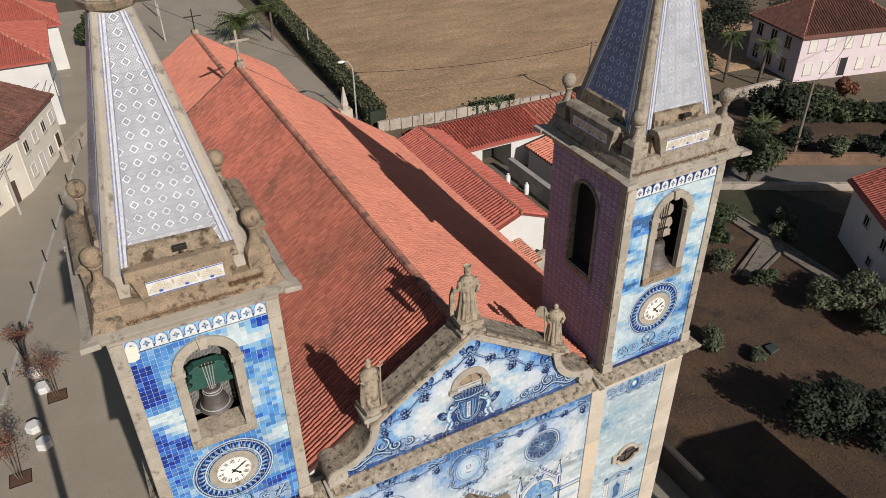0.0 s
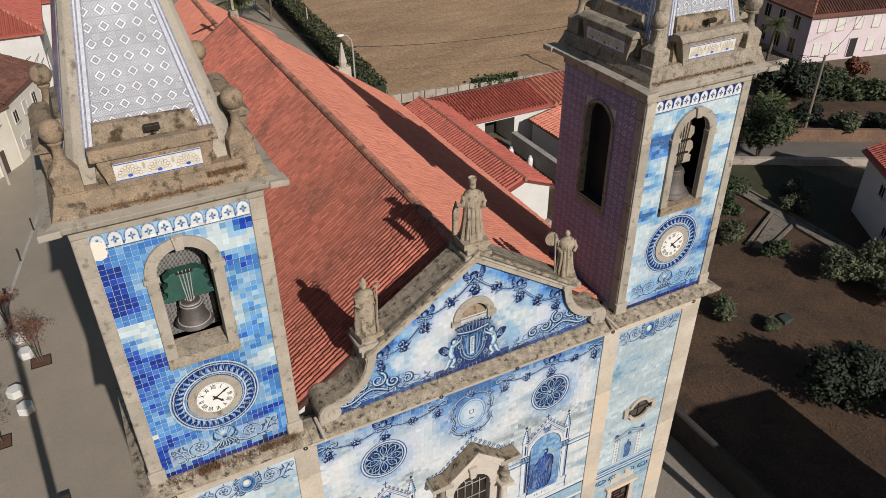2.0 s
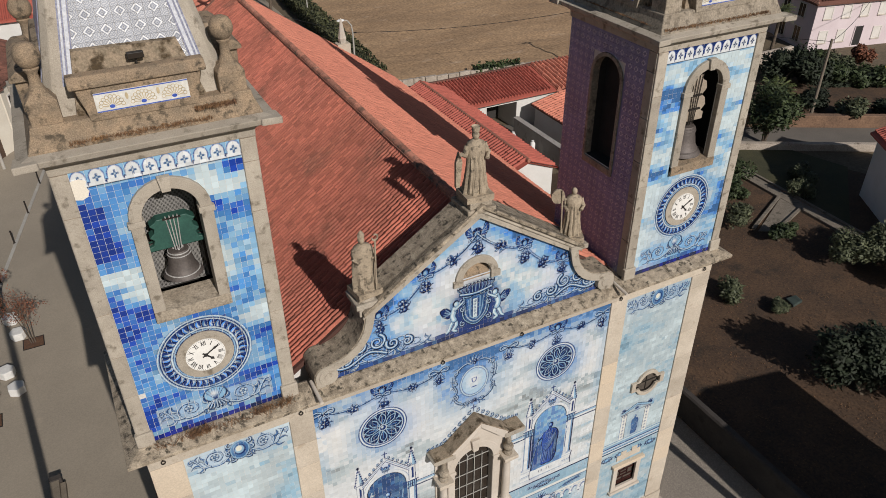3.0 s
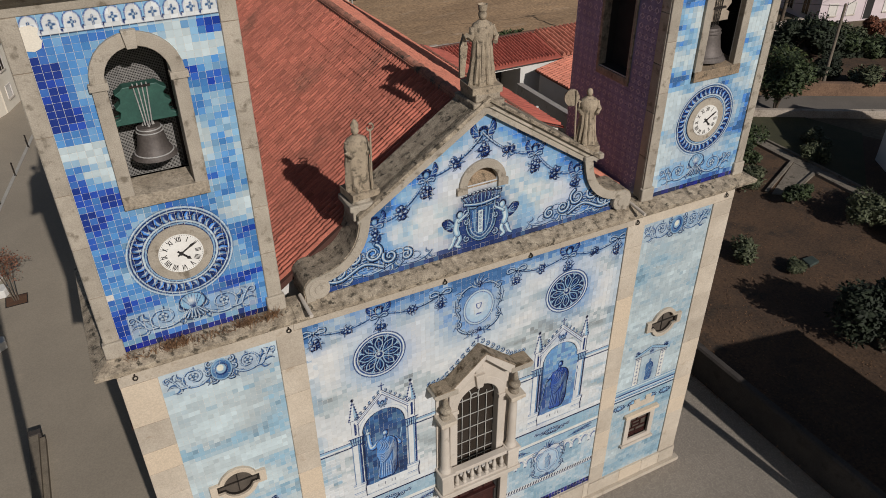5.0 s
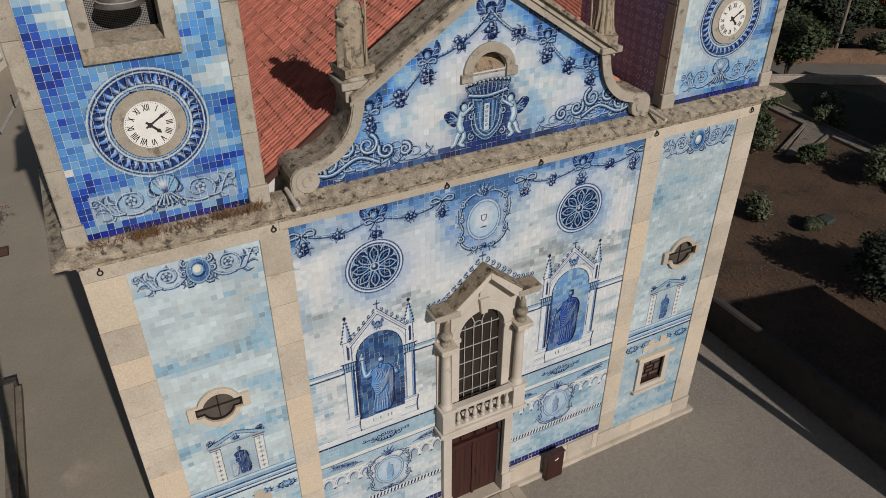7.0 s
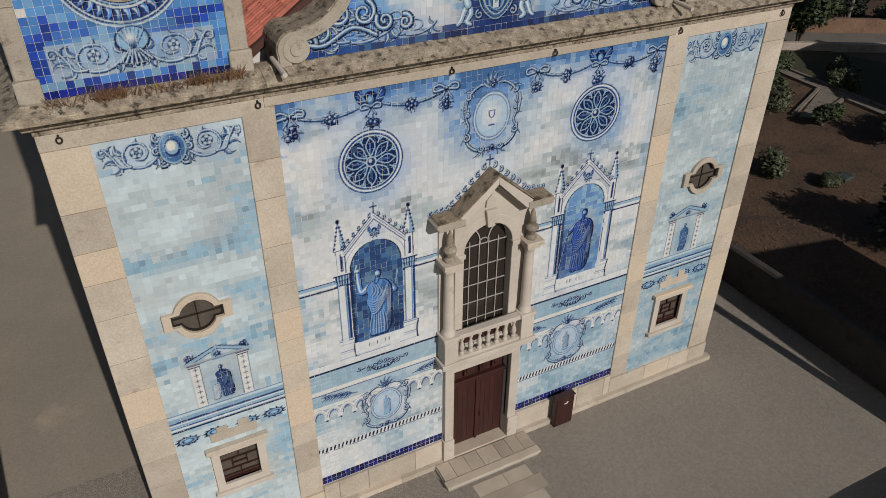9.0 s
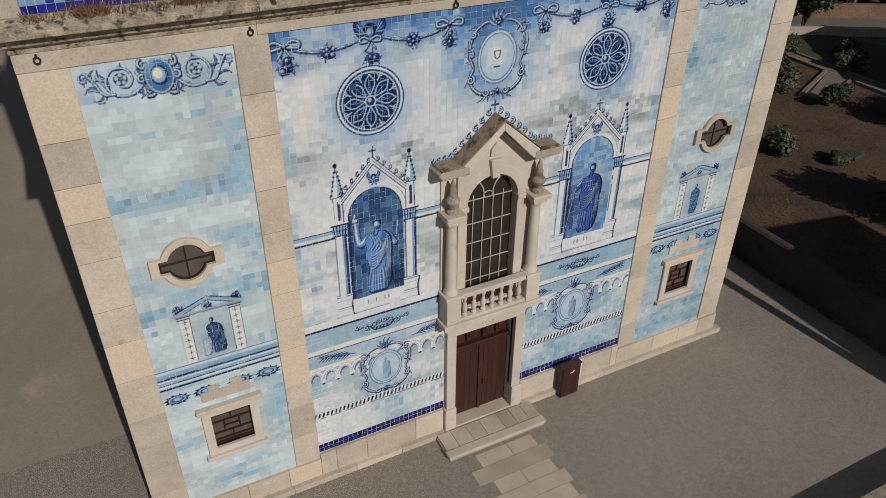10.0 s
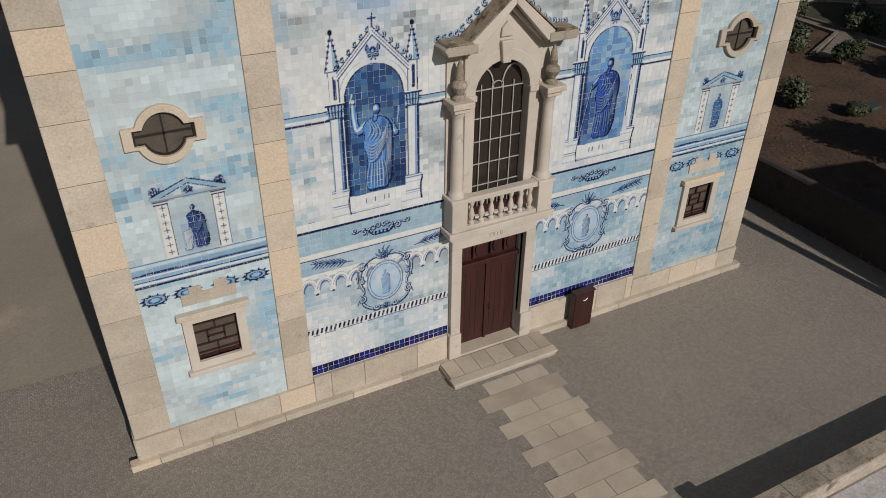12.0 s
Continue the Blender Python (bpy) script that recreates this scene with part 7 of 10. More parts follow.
# date over the door
txt = bpy.data.curves.new("date", "FONT")
txt.body, txt.size, txt.extrude, txt.align_x, txt.space_character = "1910", 0.17, 0.004, "CENTER", 1.3
_tmp = new("date", txt)
bpy.context.view_layer.update()
date_mesh = bpy.data.meshes.new_from_object(_tmp.evaluated_get(bpy.context.evaluated_depsgraph_get()))
bpy.data.objects.remove(_tmp)
date_mesh.materials.clear()
date_mesh.materials.append(STONE_DARK)
date_ob = part("date", date_mesh, STONE_DARK, portal, "carved date")
date_ob.matrix_basis = pose(0.0, -0.163, 3.8, 90, 0, 0)
# balcony
balcony = part("balcony", Shape().box(-1.5, 1.5, -0.5, 0.0, 4.2, 4.36).box(-1.42, 1.42, -0.44, 0.0, 4.1, 4.2), STONE_PALE, church, "shallow stone balcony with a balustrade", bevel=0.02)
part("blue_tile_strip", Shape().box(-0.95, 0.95, -0.165, -0.1, 3.97, 4.1), GLAZE_STRIP, balcony, "blue painted tile strip")
for s in (-1, 1):
    part("pedestal", Shape().box(*sorted((s * 1.0, s * 1.42)), -0.46, 0.02, 4.36, 5.16).box(*sorted((s * 0.96, s * 1.46)), -0.5, 0.02, 5.16, 5.26), STONE_PALE, balcony, bevel=0.02)
part("rail", Shape().box(-1.0, 1.0, -0.44, -0.2, 5.1, 5.24), STONE_PALE, balcony, bevel=0.02)
part("foot_rail", Shape().box(-1.0, 1.0, -0.42, -0.2, 4.36, 4.46), STONE_PALE, balcony, bevel=0.015)
BAL = mesh_of("baluster", Shape().lathe([(0.075, 0), (0.075, 0.06), (0.045, 0.09), (0.085, 0.24), (0.06, 0.36), (0.035, 0.46), (0.06, 0.52), (0.07, 0.58), (0.07, 0.64)], (0, 0, 0), 12), STONE_PALE, smooth=True)
for k in range(7):
    b = new("baluster", BAL)
    b.parent = balcony
    b.location = (-0.83 + 0.277 * k, -0.32, 4.46)
# window over the door
win = part("window", Shape().prism(TALL, 0.15, 0.17), GLASS, church, "tall arched window with white glazing bars")
part("frame", Shape().ring_prism(arch(0, 4.4, 7.62, 0.98), arch(0, 4.4, 7.62, 0.72), -0.14, 0.3, closed=False), STONE_PALE, win, "arched limestone surround", bevel=0.02)
for s in (-1, 1):
    part("impost", Shape().box(*sorted((s * 0.7, s * 1.05)), -0.2, 0.1, 7.5, 7.64), STONE_PALE, win, bevel=0.02)
BAR_GREY = mat("grey_window_bar", (0.4, 0.39, 0.36), (0.32, 0.31, 0.29), 3, 0.6, 0, 20, 0.1)
for x in (-0.43, -0.14, 0.14, 0.43):
    part("glazing_bar", Shape().box(x - 0.011, x + 0.011, 0.1, 0.13, 4.42, 7.75), BAR_GREY, win)
for z in (4.95, 5.2, 5.78, 6.36, 6.94, 7.62):
    part("glazing_bar", Shape().box(-0.73, 0.73, 0.105, 0.128, z - 0.011, z + 0.011), BAR_GREY, win)
part("lower_rail", Shape().box(-0.73, 0.73, 0.09, 0.15, 4.4, 4.62), WOOD_RED, win)
for x, r in ((-0.4, 0.3), (0.4, 0.3), (0.0, 0.16)):
    o = [(x + r * math.cos(math.pi * i / 10), 7.64 + (1.7 if r > 0.2 else 1.0) * r * math.sin(math.pi * i / 10)) for i in range(11)]
    i_ = [(x + (r - 0.03) * math.cos(math.pi * i / 10), 7.64 + (1.7 if r > 0.2 else 1.0) * (r - 0.02) * math.sin(math.pi * i / 10)) for i in range(11)]
    part("fan_bar", Shape().ring_prism(o, i_, 0.105, 0.128, closed=False), BAR_GREY, win)
# aedicule: columns, urns, broken gable
aed = part("aedicule", Shape().prism([(-1.0, 7.62), (-1.0, 8.72), (-0.85, 8.8), (0, 9.45), (0.85, 8.8), (1.0, 8.72), (1.0, 7.62)] + [(0.96 * math.cos(math.pi * i / 14), 7.62 + 0.96 * math.sin(math.pi * i / 14)) for i in range(1, 14)], -0.13, 0.0), STONE_PALE, church, "gabled stone aedicule with columns and urns", bevel=0.015)
part("keystone", Shape().prism([(-0.1, 8.3), (-0.16, 8.8), (0.16, 8.8), (0.1, 8.3)], -0.24, -0.12), STONE_PALE, aed, bevel=0.02)
part("carved_shield", Shape().prism([(-0.16, 8.88), (0.16, 8.88), (0.14, 9.06), (0, 9.22), (-0.14, 9.06)], -0.2, -0.12), STONE_PALE, aed, bevel=0.02)
for s in (-1, 1):
    x = s * 1.21
    col = part("column", Shape().lathe([(0.19, 5.26), (0.19, 5.34), (0.15, 5.4), (0.15, 5.46), (0.145, 6.2), (0.125, 7.2), (0.125, 7.26), (0.16, 7.32), (0.17, 7.4)], (x, -0.24, 0), 18), STONE_PALE, aed, smooth=True)
    part("capital", Shape().box(x - 0.2, x + 0.2, -0.46, 0.0, 7.4, 7.52).box(x - 0.27, x + 0.27, -0.54, 0.0, 7.52, 7.66), STONE, col, bevel=0.02)
    part("pilaster_strip", Shape().box(x - 0.2, x + 0.2, -0.06, 0.0, 5.26, 8.75), STONE_PALE, aed)
    part("urn", Shape().lathe([(0.15, 7.66), (0.15, 7.72), (0.07, 7.78), (0.1, 7.84), (0.18, 7.98), (0.16, 8.06), (0.09, 8.12), (0.1, 8.18), (0.07, 8.42), (0.02, 8.56)], (x, -0.28, 0), 14), STONE_DARK, aed, smooth=True)
    wing = [(s * 0.9, 8.72), (s * 1.62, 8.72), (s * 1.7, 8.86), (s * 1.62, 8.93), (s * 0.9, 8.93)]
    part("wing_cornice", Shape().prism(wing, -0.52, 0.0), STONE_GREY, aed, bevel=0.02)
    rake = [(s * 0.88, 8.75), (s * 1.08, 8.93), (0.0, 9.86), (0.0, 9.64)]
    part("rake_cornice", Shape().prism(rake, -0.5, 0.0), STONE_PALE, aed, bevel=0.02)
    part("mossy_slab", Shape().prism([(s * 1.12, 8.925), (s * 1.12, 8.97), (0.0, 9.93), (0.0, 9.865)], -0.53, -0.02), STONE_MOSS, aed, "grey lichen-covered roof slab", bevel=0.012)
    part("mossy_slab", Shape().prism([(s * 1.0, 8.932), (s * 1.64, 8.932), (s * 1.6, 8.97), (s * 1.05, 8.98)], -0.53, -0.02), STONE_MOSS, aed, bevel=0.01)
    part("inner_moulding", Shape().prism([(s * 0.84, 8.72), (s * 0.9, 8.75), (0.0, 9.6), (0.0, 9.5)], -0.3, -0.1), STONE_PALE, aed, bevel=0.01)
# step and brown cupboard by the door
step = part("door_step", Shape().box(-1.62, 1.58, -1.15, -0.24, -0.02, 0.12), CONCRETE, None, bevel=0.015)
tagged(step, "low stone door step paved with slabs", "step")
part("edge_slab", Shape().box(-1.66, 1.62, -1.2, -0.9, 0.12, 0.19), SLAB, step, bevel=0.03)
x = -1.6
for k, w in enumerate((0.42, 0.5, 0.46, 0.6, 0.42, 0.4, 0.38)):
    part("paving_slab", Shape().box(x + 0.006, x + w - 0.006, -0.89, -0.25, 0.12, 0.183 + 0.003 * (k % 2)), SLAB, step)
    x += w
box = thing("cupboard", "dark brown wooden cupboard standing against the church plinth", "cupboard", (2.95, -0.34, 0))
part("body", Shape().box(-0.34, 0.34, -0.1, 0.1, 0.0, 1.24), WOOD_RED, box, bevel=0.01)
part("front", Shape().box(-0.32, 0.32, -0.13, -0.1, 0.05, 1.2), WOOD_RED, box, bevel=0.008)
part("top", Shape().box(-0.36, 0.36, -0.15, 0.1, 1.24, 1.27), WOOD_RED, box, bevel=0.01)
part("handle", Shape().tube([(-0.06, -0.14, 0.98), (0.0, -0.16, 1.0), (0.08, -0.14, 1.04)], 0.015), WHITE_PAINT, box)

# ---- clocks ----
ROMAN = ["XII", "I", "II", "III", "IIII", "V", "VI", "VII", "VIII", "IX", "X", "XI"]
for s in (-1, 1):
    cx, cz = s * XT, 15.37
    face = part("clock", Shape().prism(circle(cx, cz, 0.665, n=48), -0.03, 0.02), STONE_GREY, church, "stone clock face with a white enamel dial")
    part("dial", Shape().prism(circle(cx, cz, 0.46, n=48), -0.05, -0.03), DIAL, face, "round white dial")
    for h, word in enumerate(ROMAN):
        a = math.pi / 2 - 2 * math.pi * h / 12
        sh = Shape()
        n = sum({"I": 1, "V": 2, "X": 2}[c] for c in word)
        u = -0.5 * n * 0.022
        for c in word:
            if c == "I":
                sh.box(u + 0.004, u + 0.016, -0.001, 0, -0.045, 0.045)
                u += 0.022
            else:
                lo = 0.0 if c == "V" else -1.0
                for e in (-1, 1):
                    m = u + 0.022
                    sh.prism([(m + e * 0.02, 0.045), (m + e * 0.02 - 0.012, 0.045), (m + lo * e * 0.02 - 0.006, -0.045), (m + lo * e * 0.02 + 0.006, -0.045)], -0.001, 0)
                u += 0.044
        sh.moved(Matrix.Translation((cx + 0.35 * math.cos(a), -0.052, cz + 0.35 * math.sin(a))) @ Matrix.Rotation(-(a - math.pi / 2), 4, "Y") @ Matrix.Scale(1.35, 4))
        part("numeral", sh, BLACK, face)
    sh = Shape()
    for k in range(60):
        a = 2 * math.pi * k / 60
        sh.prism(circle(cx + 0.435 * math.cos(a), cz + 0.435 * math.sin(a), 0.007, n=6), -0.053, -0.05)
    part("minute_dots", sh, BLACK, face)
    # a little past two o'clock on the one, twenty-four past four on the other
    for name, a, ln, w in (("minute_hand", 58, 0.38, 0.026), ("hour_hand", 136, 0.26, 0.036)):
        d = Vector((math.sin(radians(a)), math.cos(radians(a))))
        p = Vector((-d.y, d.x)) * w
        c = Vector((cx, cz))
        q = [c - d * 0.09 + p * 0.6, c - d * 0.09 - p * 0.6, c + d * ln * 0.6 - p * 0.6, c + d * ln * 0.72 - p * 1.2, c + d * ln, c + d * ln * 0.72 + p * 1.2, c + d * ln * 0.6 + p * 0.6]
        part(name, Shape().prism([(v.x, v.y) for v in q], -0.066 if name[0] == "m" else -0.06, -0.056), BLACK, face)
    part("hub", Shape().prism(circle(cx, cz, 0.045, n=14), -0.075, -0.05), BLACK, face)
    # iron rings hung below the cornice
for x in (-8.95, -5.38, -1.1, 1.6, 5.38, 8.95):
    part("iron_ring", Shape().tube([(x + 0.05 * math.cos(a), -0.09, 12.5 + 0.055 * math.sin(a)) for a in (2 * math.pi * i / 12 for i in range(13))], 0.016, 6).tube([(x, 0, 12.58), (x, -0.1, 12.58)], 0.02, 6), IRON, church)
for s in (-1, 1):
    part("waterspout", Shape().tube([(s * 4.95, 0.1, 13.32), (s * 4.95, -0.75, 13.26)], 0.05, 10), STONE_PALE, church, "short white drain pipe")

# ---- bells ----
BELL_BAND = mat("grey_zinc", (0.4, 0.39, 0.37), (0.28, 0.27, 0.26), 5, 0.6, 0.1, 20, 0.2)


def bell(at, pale, size):
    b = thing("bell", "bronze bell with a pale scrolled yoke in the tower opening" if pale else "bronze bell with a green yoke in the tower opening", "bell", at)
    k = size
    part("body", Shape().lathe([(0.02, 0.62 * k), (0.2 * k, 0.6 * k), (0.235 * k, 0.52 * k), (0.25 * k, 0.4 * k), (0.29 * k, 0.2 * k), (0.37 * k, 0.05 * k), (0.42 * k, 0.0), (0.39 * k, 0.0), (0.3 * k, 0.1 * k), (0.2 * k, 0.4 * k), (0.02, 0.5 * k)], (0, 0, 0), 28), BRONZE, b, smooth=True)
    for z, r in ((0.56, 0.225), (0.5, 0.243), (0.08, 0.36)):
        part("band", Shape().lathe([(r * k, (z - 0.012) * k), ((r + 0.012) * k, z * k), (r * k, (z + 0.012) * k)], (0, 0, 0), 28), BRONZE if pale else BELL_BAND, b)
    part("clapper", Shape().tube([(0, 0, 0.45 * k), (0, 0, 0.05 * k)], 0.02 * k).ball((0, 0, 0.03 * k), 0.055 * k, 8), IRON, b)
    part("crown", Shape().tube([(-0.09 * k, 0, 0.6 * k), (-0.07 * k, 0, 0.74 * k), (0.07 * k, 0, 0.74 * k), (0.09 * k, 0, 0.6 * k)], 0.03 * k).tube([(0, -0.09 * k, 0.6 * k), (0, -0.06 * k, 0.74 * k), (0, 0.06 * k, 0.74 * k), (0, 0.09 * k, 0.6 * k)], 0.03 * k), IRON if pale else BELL_BAND, b)
    z0 = 0.72 * k
    if pale:
        half = [(0.32, 0), (0.32, 0.16), (0.24, 0.2), (0.34, 0.32), (0.3, 0.48), (0.2, 0.56), (0.3, 0.68), (0.27, 0.84), (0.16, 0.9), (0.15, 1.0)]
    else:
        half = [(0.6, 0), (0.56, 0.1), (0.46, 0.13), (0.42, 0.25), (0.5, 0.33), (0.4, 0.42), (0.38, 0.52), (0.46, 0.6), (0.36, 0.66), (0.3, 0.72)]
    prof = [(x * k, z0 + z * k * 0.98) for x, z in half] + [(-x * k, z0 + z * k * 0.98) for x, z in reversed(half)]
    yoke = part("yoke", Shape().prism(prof, -0.13 * k, 0.13 * k), GREY_YOKE if pale else GREEN_PAINT, b, "pale wooden yoke" if pale else "green painted yoke", bevel=0.015)
    top = z0 + half[-1][1] * k + 0.04
    for x in (-0.12, -0.04, 0.04, 0.12):
        part("tie_rod", Shape().tube([(x * k * 0.5, -0.15 * k, 0.66 * k), (x * k, -0.15 * k, top)], 0.013, 6), IRON if pale else BELL_BAND, yoke)
    for z in (0.25, 0.55) if pale else (0.68,):
        part("clamp", Shape().box(-0.18 * k, 0.18 * k, -0.165 * k, -0.13 * k, z0 + z * k, z0 + (z + 0.035) * k), IRON, yoke)
    part("axle", Shape().tube([(-0.95, 0, z0 + 0.1), (0.95, 0, z0 + 0.1)], 0.04, 8), IRON, b)
    return b


bell((-XT, 0.42, 17.5), False, 1.04)
bell((XT, 0.5, 17.08), True, 1.42)
patch_ = [(-9.02, 19.98), (-8.9, 19.95), (-8.78, 20.0), (-8.74, 20.12), (-8.78, 20.24), (-8.74, 20.33), (-8.86, 20.4), (-9.02, 20.38)]
part("bare_plaster", Shape().prism(patch_, -0.016, 0.0), PLASTER_CREAM, church, "cream plaster patch where tiles are missing")
# netting behind the bell
sh = Shape()
for k in range(44):
    x = -XT - 0.62 + 1.24 * k / 43
    sh.box(x - 0.004, x + 0.004, 0.9, 0.906, 16.9, 19.9)
for k in range(96):
    z = 16.9 + 0.031 * k
    sh.box(-XT - 0.62, -XT + 0.62, 0.906, 0.912, z - 0.005, z + 0.005)
net = part("bird_net", sh, WHITE_NET, church, "pale wire bird net", fix=False)
part("net_frame", Shape().ring_prism(arch(-XT, 16.9, 19.25, 0.64), arch(-XT, 16.95, 19.25, 0.58), 0.88, 0.94, closed=False), IRON, net)

# ---- statues on the gable ----
def statue(name_label, at, h, seed, extra, turn):
    q = random.Random(seed)
    sh = Shape()
    prof = [(0.0, 0.19, 0.17), (0.06, 0.17, 0.16), (0.2, 0.15, 0.13), (0.4, 0.135, 0.115), (0.52, 0.13, 0.11), (0.62, 0.145, 0.115), (0.7, 0.15, 0.11), (0.755, 0.125, 0.095), (0.79, 0.06, 0.06), (0.805, 0.045, 0.045)]
    n = 30
    rows = []
    if extra == "mitre":
        prof = [(z, rx * (1 + 0.35 * math.sin(math.pi * min(1, z / 0.8))), ry * (1 + 0.2 * math.sin(math.pi * min(1, z / 0.8)))) for z, rx, ry in prof]
    for z, rx, ry in prof:
        fold = max(0.0, 0.16 * (1 - z / 0.62))
        rows.append([(h * rx * math.cos(a) * (1 + fold * math.sin(7 * a + 3 * z + seed)), h * ry * math.sin(a) * (1 + fold * math.sin(7 * a + 3 * z + seed)), h * z) for a in (2 * math.pi * i / n for i in range(n))])
    m = len(rows)
    sh.add([p for r in rows for p in r], [(k * n + i, k * n + (i + 1) % n, (k + 1) * n + (i + 1) % n, (k + 1) * n + i) for k in range(m - 1) for i in range(n)] + [tuple(range(n))[::-1], tuple(range((m - 1) * n, m * n))])
    sh.ball((0, 0, h * 0.865), h * 0.058, 10, (0.9, 1, 1.15))
    for e in (-1, 1):          # arms as folded sleeves
        sh.tube([(e * h * 0.125, 0, h * 0.72), (e * h * 0.175, -h * 0.04, h * 0.6), (e * h * (0.12 if extra != "palm" or e > 0 else 0.27), -h * 0.13, h * (0.55 if extra != "palm" or e > 0 else 0.68))], h * 0.045, 8, h * 0.03)
    for k in range(5):         # heavy folds of the mantle
        a = -2.5 + 0.5 * k
        sh.tube([(h * 0.11 * math.cos(a), h * 0.1 * math.sin(a), h * 0.66), (h * 0.125 * math.cos(a + 0.15), h * 0.115 * math.sin(a + 0.15), h * 0.35), (h * 0.165 * math.cos(a + 0.1), h * 0.15 * math.sin(a + 0.1), h * 0.04)], h * 0.018, 6, h * 0.03)
    if extra == "mitre":
        sh.lathe([(h * 0.055, h * 0.9), (h * 0.062, h * 0.94), (h * 0.035, h * 1.0), (0.004, h * 1.03)], (0, 0, 0), 10, 0.7)
        sh.tube([(h * 0.1, -h * 0.19, 0.02), (h * 0.15, -h * 0.15, h * 0.9)], h * 0.014, 6)
        sh.tube([(h * 0.15 + h * 0.05 * math.cos(a), -h * 0.15, h * 0.93 + h * 0.05 * math.sin(a)) for a in (math.pi + 2 * math.pi * i / 10 for i in range(9))], h * 0.014, 6)
    elif extra == "palm":
        sh.lathe([(h * 0.052, h * 0.915), (h * 0.062, h * 0.99), (h * 0.045, h * 0.97)], (0, 0, 0), 9)
        sh.prism([(-h * 0.3, h * 0.12), (-h * 0.24, h * 0.12), (-h * 0.2, h * 0.5), (-h * 0.25, h * 0.66), (-h * 0.3, h * 0.5)], -h * 0.02, h * 0.03)
    else:
        sh.tube([(-h * 0.2, -h * 0.13, h * 0.1), (-h * 0.24, -h * 0.13, h * 0.95)], h * 0.014, 6)
        sh.prism(circle(-h * 0.3, h * 0.82, h * 0.12, h * 0.14, 14), -h * 0.12, -h * 0.08)
    sh.box(-h * 0.21, h * 0.21, -h * 0.2, h * 0.18, -0.14, 0.03)
    ob = part("statue", mesh_of("statue", sh, STONE_STATUE, smooth=True), STONE_STATUE, None)
    ob.matrix_basis = pose(*at, 0, 0, turn)
    return tagged(ob, name_label, "statue", "statues on the gable")


statue("weathered stone statue of a robed figure with a crozier", (-3.22, 0.14, 15.8), 1.66, 4, "mitre", 8)
statue("weathered stone statue of a crowned robed figure", (0.0, 0.18, 17.74), 1.84, 9, "palm", -4)
statue("weathered stone statue of a robed figure with a staff", (3.2, 0.12, 15.54), 1.62, 14, "staff", -25)
# floodlights on the towers
for s in (-1, 1):
    f = thing("floodlight", "small black floodlight fixed behind the tower parapet", "floodlight", (s * XT + 0.05, 0.14, 22.36))
    part("housing", Shape().box(-0.15, 0.15, -0.05, 0.07, 0.12, 0.24), IRON, f, bevel=0.015)
    part("bracket", Shape().tube([(0, 0.05, 0.0), (0, 0.05, 0.16)], 0.02), IRON, f)
    part("lens", Shape().box(-0.13, 0.13, -0.06, -0.05, 0.135, 0.225), GLASS, f)

# ---- roofs of the church ----
def barrel_mesh(name, places, length, width, material, seed, smooth=True):
    """Half-round tiles; places holds origin, along (down the slope), across and normal, one row each."""
    r = np.random.RandomState(seed)
    n = len(places)
    k = 6
    a = np.linspace(0, math.pi, k)
    prof = []
    for t, w, lift in ((0.0, 0.315, 0.0), (1.0, 0.35, 0.012)):
        prof += [(t * length * 1.12, -w * width * math.cos(x), w * width * math.sin(x) * 1.7 + lift) for x in a]
    prof = np.array(prof)
    jit = 1 + 0.06 * r.randn(n, 1, 1)
    lift = 0.008 * r.rand(n, 1, 1)
    skew = 0.03 * r.randn(n, 1)
    along = places[:, 3:6] + skew * places[:, 6:9]
    V = places[:, None, 0:3] + prof[None, :, 0:1] * along[:, None] + prof[None, :, 1:2] * places[:, None, 6:9] + (prof[None, :, 2:3] * jit + lift) * places[:, None, 9:12]
    quads = [(i, i + 1, k + i + 1, k + i) for i in range(k - 1)]
    F = (np.array(quads)[None] + (np.arange(n) * 2 * k)[:, None, None]).reshape(-1, 4)
    ends = (np.array([tuple(range(k, 2 * k))])[None] + (np.arange(n) * 2 * k)[:, None, None]).reshape(-1, k)
    me = bpy.data.meshes.new(name)
    me.vertices.add(n * 2 * k)
    me.vertices.foreach_set("co", V.reshape(-1).astype(np.float32))
    loops = np.concatenate([F.ravel(), ends.ravel()]).astype(np.int32)
    me.loops.add(len(loops))
    me.loops.foreach_set("vertex_index", loops)
    me.polygons.add(len(F) + n)
    starts = np.concatenate([np.arange(len(F)) * 4, len(F) * 4 + np.arange(n) * k]).astype(np.int32)
    me.polygons.foreach_set("loop_start", starts)
    me.update(calc_edges=True)
    me.validate()
    me.set_sharp_from_angle(angle=radians(50))
    me.materials.append(material)
    return me


def tile_places(ridge, eave, y0, y1, side, pitch, course):
    """Rows of tiles on one slope; ridge and eave are (x, z)."""
    d = Vector((eave[0] - ridge[0], 0, eave[1] - ridge[1]))
    ln = d.length
    d.normalize()
    across = Vector((0, 1, 0))
    nrm = d.cross(across)
    if nrm.z < 0:
        nrm = -nrm
    rows = []
    for i in range(int((y1 - y0) / pitch)):
        for j in range(int(ln / course)):
            o = Vector((ridge[0], y0 + (i + 0.5) * pitch, ridge[1])) + d * (j * course)
            rows.append((*o, *d, *across, *nrm))
    return np.array(rows)


